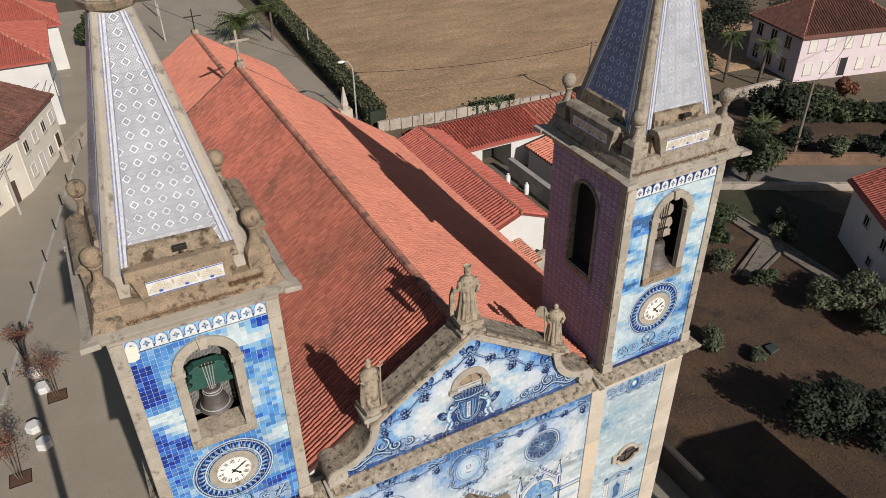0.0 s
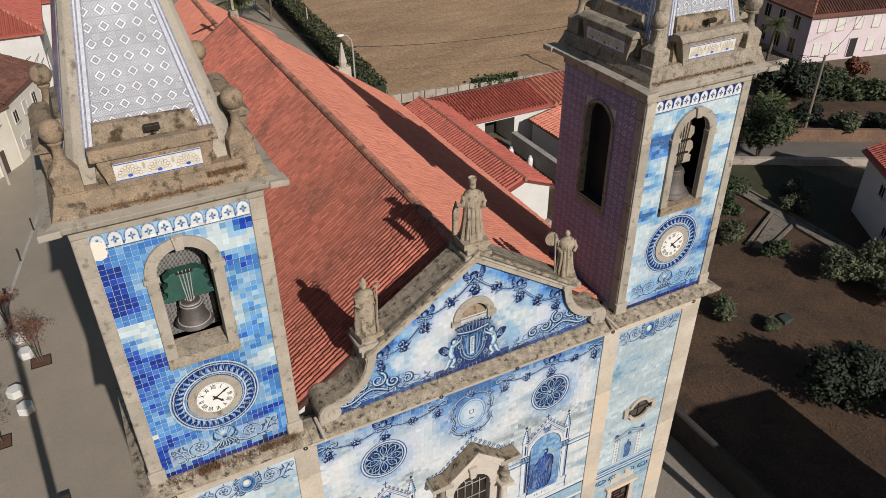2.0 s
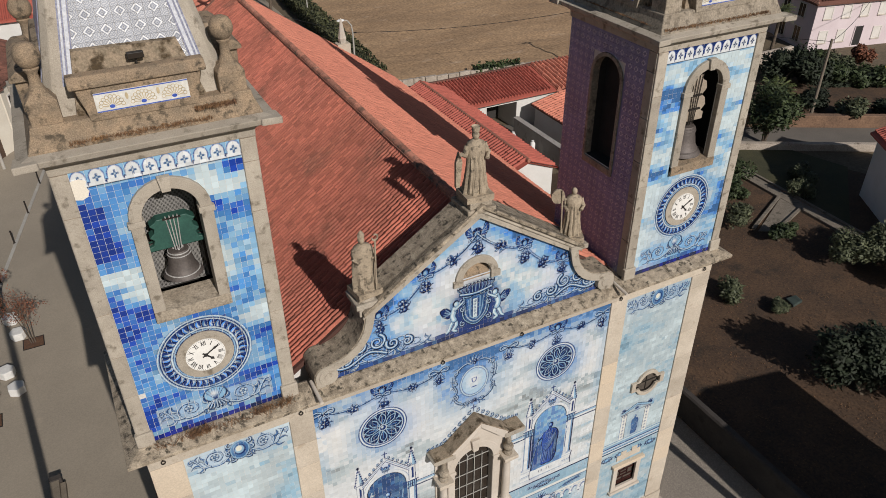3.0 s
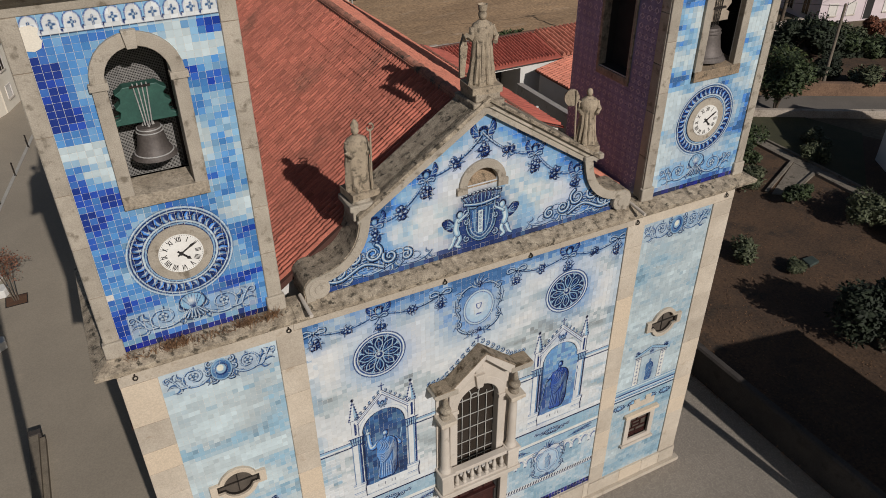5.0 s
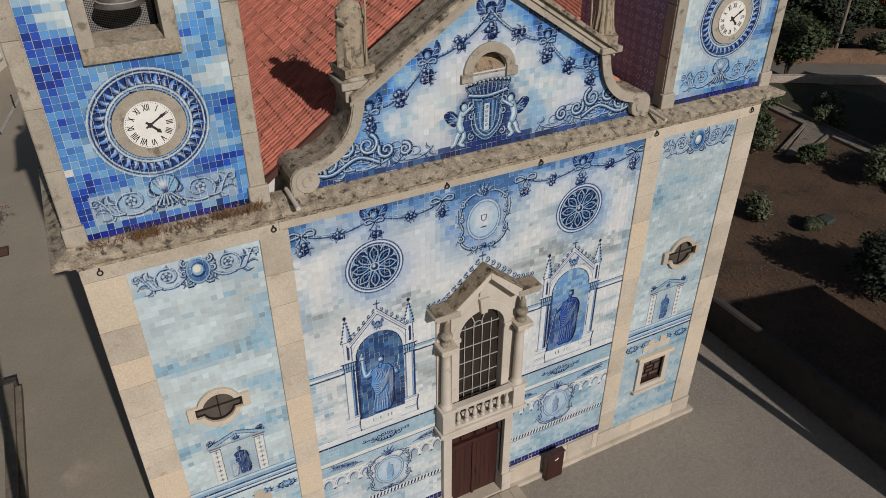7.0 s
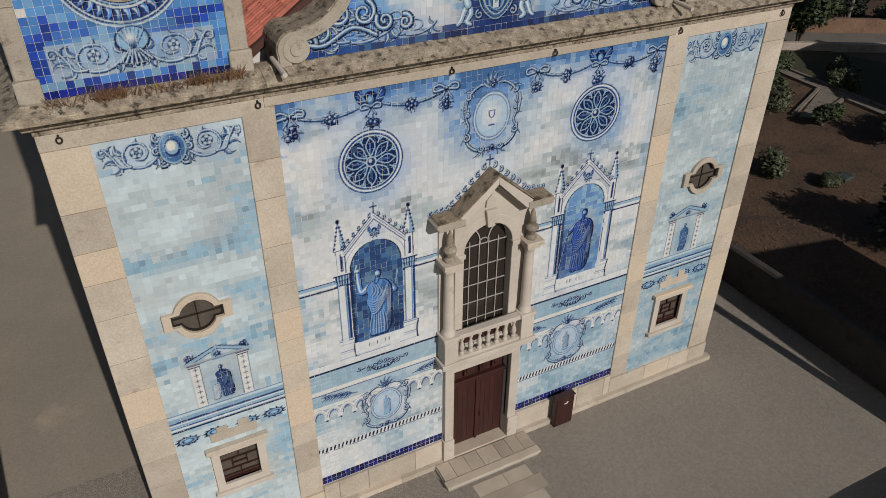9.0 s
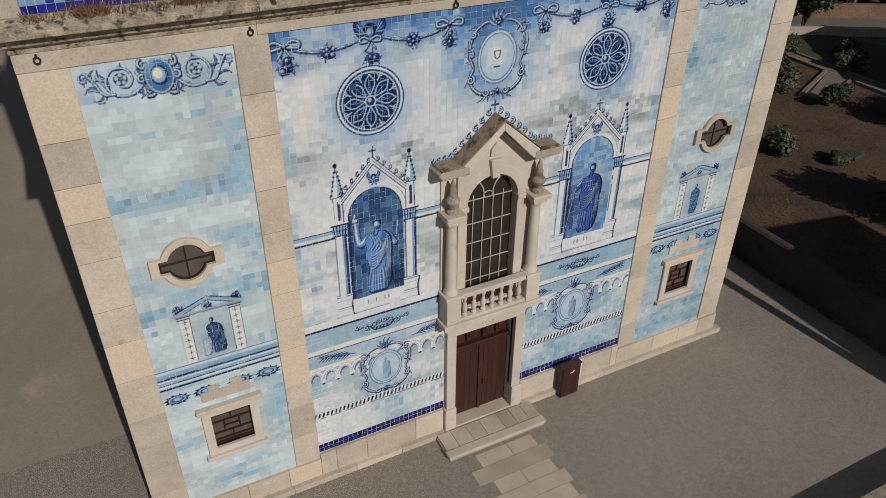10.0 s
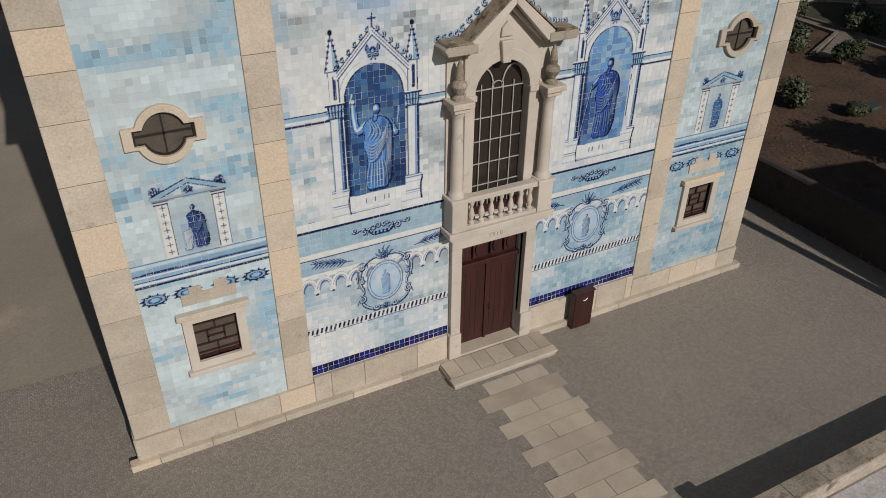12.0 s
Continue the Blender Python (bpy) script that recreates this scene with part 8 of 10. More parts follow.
PITCH, COURSE = 0.16, 0.29
# the dark bed under the rows gives the trough shade by colour
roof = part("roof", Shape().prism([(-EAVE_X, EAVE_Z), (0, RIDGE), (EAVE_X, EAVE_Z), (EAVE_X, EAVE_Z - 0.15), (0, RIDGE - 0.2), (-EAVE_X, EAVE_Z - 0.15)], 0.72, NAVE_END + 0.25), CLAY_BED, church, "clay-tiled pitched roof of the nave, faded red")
for side, m, lab in ((-1, CLAY, "old dark red barrel tiles"), (1, CLAY_NEW, "pale orange-red barrel tiles")):
    pl = tile_places((0, RIDGE), (side * EAVE_X, EAVE_Z), 0.8, NAVE_END + 0.25, side, PITCH, COURSE)
    single = (pl[:, 1] < 2.1) & (side < 0)
    idx = np.flatnonzero(single)[:290]
    mask = np.zeros(len(pl), bool)
    mask[idx] = True
    part("roof_tiles", barrel_mesh("roof_tiles", pl[~mask], COURSE, PITCH, m, 5 + side), m, roof, lab, kind="stuff")
    if mask.any():
        one = barrel_mesh("roof_tile", np.array([[0, 0, 0, 1, 0, 0, 0, 1, 0, 0, 0, 1.0]]), COURSE, PITCH, CLAY, 2)
        for p in pl[mask]:
            ob = new("roof_tile", one)
            ob.parent = roof
            mx = Matrix(((p[3], p[6], p[9], p[0]), (p[4], p[7], p[10], p[1]), (p[5], p[8], p[11], p[2]), (0, 0, 0, 1)))
            ob.matrix_basis = mx @ pose(0, 0, 0, 0, rng.uniform(-1, 1), rng.uniform(-2, 2))


def ridge_line(parent, x, z, y0, y1, r=0.12):
    y = y0
    while y < y1:
        sh = Shape()
        n = 8
        for t, rr in ((0, r * 0.85), (0.42, r * 1.15)):
            sh.v += [(x + rr * math.cos(math.pi * i / n), y + t, z + rr * math.sin(math.pi * i / n) + rng.uniform(-0.005, 0.005)) for i in range(n + 1)]
        sh.f = [(i, i + 1, n + 2 + i, n + 1 + i) for i in range(n)] + [tuple(range(n + 1)), tuple(range(n + 1, 2 * n + 2))]
        part("ridge_tile", sh, CLAY_RIDGE, parent)
        y += 0.38
    part("ridge_mortar", Shape().box(x - 0.15, x + 0.15, y0, y1, z - 0.09, z + 0.02), CLAY_RIDGE, parent)


ridge_line(roof, 0, RIDGE + 0.04, 0.85, NAVE_END + 0.2)
part("verge", Shape().prism([(-EAVE_X, EAVE_Z + 0.12), (0, RIDGE + 0.14), (EAVE_X, EAVE_Z + 0.12), (EAVE_X, EAVE_Z - 0.2), (0, RIDGE - 0.22), (-EAVE_X, EAVE_Z - 0.2)], NAVE_END + 0.2, NAVE_END + 0.4), CLAY_RIDGE, roof)
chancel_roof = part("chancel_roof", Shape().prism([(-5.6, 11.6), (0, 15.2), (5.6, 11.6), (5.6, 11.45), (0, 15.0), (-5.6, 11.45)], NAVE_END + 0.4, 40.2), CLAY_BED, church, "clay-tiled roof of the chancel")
for side in (-1, 1):
    pl = tile_places((0, 15.2), (side * 5.6, 11.6), NAVE_END + 0.4, 40.2, side, 0.23, 0.42)
    part("roof_tiles", barrel_mesh("roof_tiles", pl, 0.42, 0.23, CLAY_NEW, 9 + side), CLAY_NEW, chancel_roof, kind="stuff")
ridge_line(chancel_roof, 0, 15.28, NAVE_END + 0.6, 40.1)
part("nave_wall", Shape().prism([(-9.0, 0), (-9.0, 10.35), (0, 16.7), (9.0, 10.35), (9.0, 0)], 0.95, NAVE_END + 0.2), PLASTER, church, "white plastered nave wall")
part("chancel_wall", Shape().prism([(-5.3, 0), (-5.3, 11.4), (0, 14.9), (5.3, 11.4), (5.3, 0)], NAVE_END + 0.2, 40.0), PLASTER, church)
part("eave_cornice", Shape().box(8.9, 9.35, 3.95, NAVE_END + 0.2, 10.0, 10.36), PLASTER, church, bevel=0.02)
part("eave_cornice", Shape().box(-9.35, -8.9, 3.95, NAVE_END + 0.2, 10.0, 10.36), PLASTER, church, bevel=0.02)


def stone_cross(parent, at, h, m, r=0.085):
    x, y, z = at
    c = part("roof_cross", Shape().box(x - 0.22, x + 0.22, y - 0.22, y + 0.22, z - 0.3, z + 0.28), STONE_DARK, parent, "stone cross on a block", bevel=0.03)
    part("shaft", Shape().box(x - r, x + r, y - r, y + r, z + 0.28, z + h).box(x - 0.36 * h, x + 0.36 * h, y - r * 0.9, y + r * 0.9, z + h * 0.66, z + h * 0.66 + 2 * r), m, c, bevel=0.02)


stone_cross(church, (0.1, NAVE_END + 0.1, RIDGE + 0.1), 2.0, STONE_DARK, 0.07)
stone_cross(church, (0.1, 40.0, 15.3), 1.7, IRON, 0.04)
for s in (-1, 1):
    pin = part("pinnacle", Shape().box(s * 6.1 - 0.4, s * 6.1 + 0.4, NAVE_END - 0.1, NAVE_END + 0.5, 12.3, 13.2), STONE, church, "small stone corner pinnacle", bevel=0.03)
    part("obelisk", Shape().lathe([(0.2, 13.2), (0.26, 13.5), (0.22, 13.62), (0.05, 14.6), (0.01, 14.65)], (s * 6.1, NAVE_END + 0.2, 0), 8), STONE_PALE, pin)
# weeds on ledges
def weeds(name, spots, h, n, m, seed, label):
    q = random.Random(seed)
    sh = Shape()
    for (x0, y0, z0), (x1, y1, z1) in spots:
        for k in range(n):
            t = q.random()
            p = Vector((x0 + (x1 - x0) * t, y0 + (y1 - y0) * t + q.gauss(0, 0.07), z0 + (z1 - z0) * t))
            d = Vector((q.uniform(-0.5, 0.5), q.uniform(-0.6, 0.3), q.uniform(0.4, 1))).normalized() * h * q.uniform(0.4, 1.2)
            w = Vector((q.uniform(-1, 1), q.uniform(-1, 1), 0)).normalized() * 0.0055
            sh.add([p - w, p + w, p + d * 0.6 + w + Vector((0, 0, 0.02)), p + d], [(0, 1, 2, 3)])
    ob = part(name, sh, m, None, fix=False)
    return tagged(ob, label, "weeds", kind="stuff")


weeds("dry_weeds", [((-9.0, -0.25, 13.15), (-5.5, -0.25, 13.15)), ((-6.6, -0.2, 13.17), (-5.6, -0.2, 13.17)), ((-8.2, -0.2, 13.15), (-7.7, -0.2, 13.15))], 0.24, 260, DRYWEED, 3, "dry brown weeds growing on the cornice")
weeds("moss_tufts", [((-8.8, -0.2, 21.2), (-6.2, -0.2, 21.2)), ((-6.5, -0.12, 21.4), (-5.7, -0.1, 21.4)), ((5.3, -0.2, 21.2), (9, -0.2, 21.2)), ((5.25, 0.3, 21.2), (5.25, 3.6, 21.2))], 0.075, 1100, DRYWEED, 4, "dry moss and weeds on the tower ledges")

# ---- ground and streets ----
def plate(name, poly, z, m, label, category="ground", thick=0.12):
    return tagged(part(name, Shape().prism(poly, z - thick, z, "z"), m, None), label, category, kind="structure")


ground = plate("ground", [(-1500, -1500), (1500, -1500), (1500, 1500), (-1500, 1500)], -0.1, EARTH, "dry brown open ground", thick=1.0)
pavement = plate("pavement", [(-60, -8.0), (13.62, -8.0), (13.62, 4.1), (-60, 4.1)], 0.0, PAVE, "worn grey granite sett paving before the church", "pavement")
plate("pavement", [(-60, 4.102), (13.62, 4.102), (13.62, 44), (17, 50), (17.5, 112), (-60, 112)], 0.0, PAVE_SMOOTH, "swept pale paving round the church", "pavement")
plate("road", [(-60, -30), (40, -30), (40, -10.45), (-60, -10.45)], -0.09, ROADM, "grey asphalt street", "road", 0.05)
plate("sidewalk", [(1.4, -10.1), (40, -10.1), (40, -8.002), (1.4, -8.002)], 0.004, CALCADA, "pale patterned mosaic sidewalk", "sidewalk", 0.08)
plate("kerb", [(1.4, -10.4), (40, -10.4), (40, -10.102), (1.4, -10.102)], 0.0, CONCRETE, "stone kerb", "kerb")
# slabs to the door
slab_path = thing("slab_path", "path of pale limestone slabs laid in the setts", "path", (0, 0, 0))
q = random.Random(8)
y = -1.28
for row in range(11):
    d = 0.5 + q.uniform(-0.03, 0.03)
    if row % 2 == 1:
        xs = [(-1.26 + q.uniform(-0.05, 0.05), 1.18 + q.uniform(-0.05, 0.05))]
    else:
        c = q.uniform(-0.15, 0.15)
        xs = [(-0.85 + q.uniform(-0.06, 0.06), c), (c, 0.95 + q.uniform(-0.06, 0.06))]
    for a, b in xs:
        part("paving_slab", Shape().box(a + 0.008, b - 0.008, y - d + 0.008, y - 0.008, -0.05, 0.012 + q.uniform(0, 0.006)), SLAB, slab_path)
    y -= d
# low front wall with a coping
fw = tagged(part("front_wall_low", Shape().box(1.7, 13.8, -7.95, -7.6, -0.1, 0.62), WALL_OLD, None, bevel=0.03), "low weathered boundary wall before the church", "wall", kind="structure")
x = 1.66
while x < 13.7:
    w = min(q.uniform(1.0, 1.6), 13.84 - x)
    part("coping_stone", Shape().box(x + 0.006, x + w - 0.006, -8.0, -7.55, 0.62, 0.7 + q.uniform(0, 0.012)), STONE_DARK, fw, bevel=0.0)
    x += w
part("gate_post", Shape().box(1.45, 1.95, -8.02, -7.52, -0.1, 0.82), STONE_DARK, fw, bevel=0.03)
tagged(part("garden_wall", Shape().box(13.62, 13.94, -7.5, 44, -0.1, 1.58).prism([(13.57, 1.58), (13.99, 1.58), (13.9, 1.68), (13.66, 1.68)], -7.5, 44), WALL_DARK, None, bevel=0.02), "long dark garden wall beside the church", "wall", kind="structure")
weeds("wall_weeds", [((13.52, -6, 0.0), (13.52, 12, 0.0))], 0.25, 420, DRYWEED, 12, "dry weeds along the foot of the wall")
# bench wall beside the church
bw = tagged(part("stone_bench", Shape().box(-14.1, -13.72, -4.0, 13.1, -0.02, 0.45), BENCH, None, bevel=0.02), "long low weathered bench wall on the paving", "bench")
part("seat_edge", Shape().box(-13.72, -13.5, -4.0, 12.9, -0.02, 0.28), BENCH, bw, bevel=0.015)
part("end_block", Shape().box(-14.12, -13.62, 12.95, 13.25, -0.02, 0.5), WALL_DARK, bw, bevel=0.015)

# ---- plants ----
def leaf_cloud(q, blobs, n, size, up=0.3):
    """Loose leaves spread through rounded clumps, more of them near the outside."""
    sh = Shape()
    for cx, cy, cz, r in blobs:
        for k in range(n):
            d = Vector((q.gauss(0, 1), q.gauss(0, 1), q.gauss(0, 1) * 0.85)).normalized()
            rad = r * (0.45 + 0.6 * q.random() ** 0.5) * (0.85 + 0.3 * noise.noise(d * 2.1 + Vector((cx, cy, cz))))
            p = Vector((cx, cy, cz)) + d * rad
            if p.z < 0.02:
                continue
            s = size * q.uniform(0.6, 1.35)
            a = Vector((q.gauss(0, 1), q.gauss(0, 1), q.gauss(0, 0.6))).normalized()
            b = a.cross(d + Vector((0.1, 0.2, up))).normalized()
            sh.add([p - a * s, p - b * s * 0.45, p + a * s, p + b * s * 0.45], [(0, 1, 2, 3)])
    return sh


def shrub(at, r, h, m, n, size, seed, label, name="shrub", trunk=0.0, group="", category="shrub"):
    q = random.Random(seed)
    t = thing(name, label, category, (at[0], at[1], 0), group)
    blobs = []
    for k in range(max(3, int(4 + r * 2))):
        a, d = q.uniform(0, 6.28), r * q.uniform(0.1, 0.72)
        blobs.append((d * math.cos(a), d * math.sin(a), trunk + (h - trunk) * q.uniform(0.3, 0.78), r * q.uniform(0.32, 0.55)))
    sh = Shape()
    for k, b in enumerate(blobs):
        mid = (b[0] * 0.35 + q.uniform(-0.1, 0.1), b[1] * 0.35, b[2] * 0.55)
        sh.tube([(0.03 * k % 0.1, 0, -0.05), mid, (b[0] * 0.9, b[1] * 0.9, b[2])], max(0.03, 0.05 * r), 6, 0.012)
    part("trunk", sh, BARK, t)
    part("crown", leaf_cloud(q, blobs, n, size), m, t, fix=False)
    return t


lane = Vector((0.87, -0.49))
nrm2 = Vector((0.49, 0.87))


def lane_pt(t, s):
    p = Vector((42.7, 24.6)) + lane * t + nrm2 * s
    return (p.x, p.y)


S = "garden shrubs"
for k, (x, y_, r, h, m, lab) in enumerate((
        (34.2, 19.9, 1.5, 1.6, LEAF, "rounded green garden shrub on dry soil"), (32.3, 18.1, 1.3, 1.5, LEAF, "rounded green garden shrub on dry soil"),
        (29.8, 15.3, 1.4, 1.5, LEAF_GREY, "yellowish green shrub beside the garden path"), (30.6, 12.4, 1.1, 1.5, LEAF, "small dark shrub on brown soil"),
        (39.1, 17.6, 1.1, 1.3, LEAF_GREY, "pale grey-green shrub in house shade"), (36.9, 16.0, 1.1, 1.2, LEAF_GREY, "pale grey-green shrub beside the path"),
        (22.8, 9.3, 1.2, 1.0, LEAF_GREY, "low straggling weed shrub on dry soil"), (24.5, 7.2, 0.8, 0.5, LEAF_GREY, "low dead-looking shrub on dry soil"))):
    shrub((x, y_), r, h, m, 330, 0.12, 20 + k, lab, group=S)
for k, (x, y_, r, h) in enumerate(((32.6, 8.2, 1.9, 2.4), (34.6, 6.8, 2.0, 2.6), (36.2, 4.6, 2.2, 3.0), (33.4, 5.2, 1.7, 2.2), (37.0, 2.0, 2.0, 3.0))):
    shrub((x, y_), r, h, LEAF_GREY, 520, 0.13, 50 + k, "grey-green olive-like bush in the garden", name="olive_bush", trunk=0.5, group="olive bushes")
shrub((41.5, 23.8), 3.0, 4.6, LEAF, 900, 0.16, 70, "broad dark green tree on a short trunk", "garden_tree", 1.0, category="tree")
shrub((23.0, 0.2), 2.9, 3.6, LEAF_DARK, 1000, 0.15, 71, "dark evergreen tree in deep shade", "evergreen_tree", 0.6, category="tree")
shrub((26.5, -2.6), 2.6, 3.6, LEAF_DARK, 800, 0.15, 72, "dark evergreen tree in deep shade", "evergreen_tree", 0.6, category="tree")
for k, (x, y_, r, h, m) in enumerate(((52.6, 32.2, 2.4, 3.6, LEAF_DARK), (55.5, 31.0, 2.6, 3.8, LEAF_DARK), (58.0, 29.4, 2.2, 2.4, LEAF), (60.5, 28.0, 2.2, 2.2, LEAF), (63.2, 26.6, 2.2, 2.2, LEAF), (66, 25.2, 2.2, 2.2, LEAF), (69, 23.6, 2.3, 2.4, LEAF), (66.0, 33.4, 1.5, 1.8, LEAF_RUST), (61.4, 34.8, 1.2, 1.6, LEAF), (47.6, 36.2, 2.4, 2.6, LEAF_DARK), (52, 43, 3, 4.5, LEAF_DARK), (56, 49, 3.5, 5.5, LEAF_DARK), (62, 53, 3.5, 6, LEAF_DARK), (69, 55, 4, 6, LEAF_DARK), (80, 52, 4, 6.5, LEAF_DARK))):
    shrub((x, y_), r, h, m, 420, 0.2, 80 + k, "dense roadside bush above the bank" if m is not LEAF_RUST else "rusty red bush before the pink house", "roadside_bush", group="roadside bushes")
shrub((63.6, 29.4), 1.0, 1.1, LEAF_YELLOW, 260, 0.12, 99, "yellow-flowering bush above the bank", "flowering_bush")


qb = random.Random(17)
for k in range(13):
    x, y_ = lane_pt(-10 + 3.1 * k, 4.0 + qb.uniform(-0.7, 1.2)) if k < 12 else (60.5, 31.5)
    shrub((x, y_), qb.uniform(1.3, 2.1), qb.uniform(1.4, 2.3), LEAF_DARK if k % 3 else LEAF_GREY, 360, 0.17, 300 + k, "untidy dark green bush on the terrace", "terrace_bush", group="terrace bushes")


def palm(at, h, r, n, seed, label, name="palm_tree", droop=0.9, width=0.16):
    q = random.Random(seed)
    t = thing(name, label, "palm tree", (at[0], at[1], 0))
    lean = Vector((q.uniform(-0.3, 0.3), q.uniform(-0.3, 0.3), h))
    if h > 0.6:
        part("trunk", Shape().tube([(0, 0, -0.05), lean * 0.5 + Vector((0.08, 0, 0)), lean], 0.2, 10, 0.15), BARK, t)
    sh = Shape()
    for k in range(n):
        a = 2.4 * k
        e = q.uniform(-0.15, 1.2)
        d = Vector((math.cos(a), math.sin(a), 0))
        pts = []
        for j in range(6):
            u = j / 5
            pts.append(lean + d * (r * u * math.cos(e * (1 - u * 0.4))) + Vector((0, 0, r * u * math.sin(e) - droop * r * 0.55 * u * u)))
        side = Vector((-d.y, d.x, 0))
        for j in range(1, 6):       # leaflets on both sides of the rib
            for w in (-1, 1):
                for f in (0.0, 0.5):
                    p = pts[j - 1].lerp(pts[j], f)
                    tip = p + side * w * r * 0.32 * (1.15 - j / 6) + (pts[j] - pts[j - 1]) * 0.6 - Vector((0, 0, 0.08 * r))
                    wv = (pts[j] - pts[j - 1]).normalized() * width * 0.35
                    sh.add([p - wv, p + wv, tip], [(0, 1, 2)])
        sh.tube(pts, 0.02, 4, 0.006)
    part("fronds", sh, PALM, t, fix=False)
    return t


palm((13.0, 84.5), 2.6, 3.4, 44, 1, "bushy green palm behind the church", droop=0.7, width=0.35)
palm((16.5, 83), 4.2, 2.6, 26, 2, "tall palm beside the street")
palm((57.6, 42.5), 5.2, 1.6, 30, 3, "slender tall palm beside the pink house")
palm((60.2, 40.0), 4.6, 1.7, 32, 4, "slender tall palm before the pink house")
palm((50.6, 30.6), 0.4, 1.9, 40, 5, "low spiky yucca on the bank", "yucca", 0.5, 0.3)


# clipped hedge beside the field
def hedge(name, a, b, w, h, n, seed, label, m=LEAF, size=0.18):
    q = random.Random(seed)
    a, b = Vector((*a, 0)), Vector((*b, 0))
    d = b - a
    s = Vector((-d.y, d.x, 0)).normalized()
    sh = Shape()
    for k in range(n):
        t = q.random()
        side = q.choice((0, 1, 2, 2))
        wob = 0.25 * noise.noise(Vector((t * 60, seed, 0)))
        u = (q.uniform(-1, 1) if side == 2 else (1 if side else -1) * q.uniform(0.8, 1.05)) * w / 2
        z = h * (1 + wob) * q.uniform(0.85, 1.05) if side == 2 else h * q.random()
        p = a + d * t + s * (u + wob) + Vector((0, 0, z))
        sz = size * q.uniform(0.6, 1.4)
        x = Vector((q.gauss(0, 1), q.gauss(0, 1), q.gauss(0, 1))).normalized()
        y2 = x.cross(Vector((q.gauss(0, 1), q.gauss(0, 1), q.gauss(0, 1)))).normalized()
        sh.add([p - x * sz, p - y2 * sz * 0.5, p + x * sz, p + y2 * sz * 0.5], [(0, 1, 2, 3)])
    core = Shape()
    nrm = s * w * 0.38
    core.add([a - nrm, a + nrm, b + nrm, b - nrm] + [v + Vector((0, 0, h * 0.85)) for v in (a - nrm, a + nrm, b + nrm, b - nrm)], [(0, 1, 5, 4), (1, 2, 6, 5), (2, 3, 7, 6), (3, 0, 4, 7), (4, 5, 6, 7)])
    ob = part(name, sh, m, None, fix=False)
    tagged(ob, label, "hedge", kind="stuff")
    # solid block inside the hedge, in the shade-darkened leaf colour
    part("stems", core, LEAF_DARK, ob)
    return ob


hedge("hedge", (17.9, 50.5), (21.6, 112), 2.2, 2.0, 9000, 3, "long dark clipped hedge between street and field", LEAF_HEDGE)
hedge("bank_hedge", (56, 30.5), (74, 21.5), 2.2, 1.5, 2600, 4, "dark evergreen hedge above the road bank", LEAF_DARK)
hedge("vines", (27.5, 48.5), (32.5, 47.9), 0.9, 1.35, 380, 5, "green creepers on the field wall", LEAF, 0.22)

# field
q = random.Random(3)
field_sh = Shape()
nx_, ny_ = 90, 150
for j in range(ny_ + 1):
    for i in range(nx_ + 1):
        x = 18.0 + 62.0 * i / nx_
        near = 49.7 - 0.12 * (x - 18.0)
        y_ = near + (161 - near) * j / ny_
        z = 0.02 + 0.14 * noise.noise(Vector((x * 0.25, y_ * 0.9, 0))) + 0.09 * noise.noise(Vector((x * 1.1, y_ * 2.6, 4))) if 0 < i < nx_ and 0 < j < ny_ else -0.12
        field_sh.v.append((x + 0.05 * y_ - 2.5, y_, z + 0.05))
field_sh.f = [(j * (nx_ + 1) + i, j * (nx_ + 1) + i + 1, (j + 1) * (nx_ + 1) + i + 1, (j + 1) * (nx_ + 1) + i) for j in range(ny_) for i in range(nx_)]
tagged(part("field", mesh_of("field", field_sh, SOIL, fix=False, smooth=True), SOIL, None), "ploughed brown field", "field", kind="structure")
fwall = Shape()
for k in range(24):
    x = 17.4 + 1.2 * k
    z = 1.05 + q.uniform(-0.04, 0.04)
    fwall.box(x, x + 1.2, 49.3 - 0.15 * k, 49.65 - 0.15 * k, -0.1, z)
tagged(part("field_wall", fwall, WALL_OLD, None, bevel=0.03), "weathered limewashed wall along the field", "wall", kind="structure")
weeds("field_edge_grass", [((18, 49.8, 0.05), (45, 46.6, 0.05))], 0.6, 900, LEAF_GREY, 14, "rough grass along the field wall")

# garden on the far side of the wall
plate("garden", [(13.9, -45), (38, -45), (58, -12), (41, 22.8), (31, 27.5), (13.9, 27.5)], -0.03, GARDEN, "dry brown garden soil with leaf litter", "garden", 0.06)
plate("lawn", [(36.6, 11.5), (44, 17.5), (42.4, 22.3), (36.9, 24.6)], 0.0, GRASSM, "short green lawn", "lawn", 0.03)
gp = tagged(part("garden_path", Shape().prism([(35.2, 10.4), (36.2, 10.2), (36.5, 24.6), (35.6, 25.0)], -0.04, 0.03, "z"), PATH_STONE, None), "grey-brown concrete garden path with raised kerbs", "path", kind="structure")
part("side_path", Shape().prism([(30.4, 13.9), (31.2, 13.3), (35.3, 14.7), (35.3, 16.4)], -0.04, 0.035, "z"), PATH_STONE, gp)
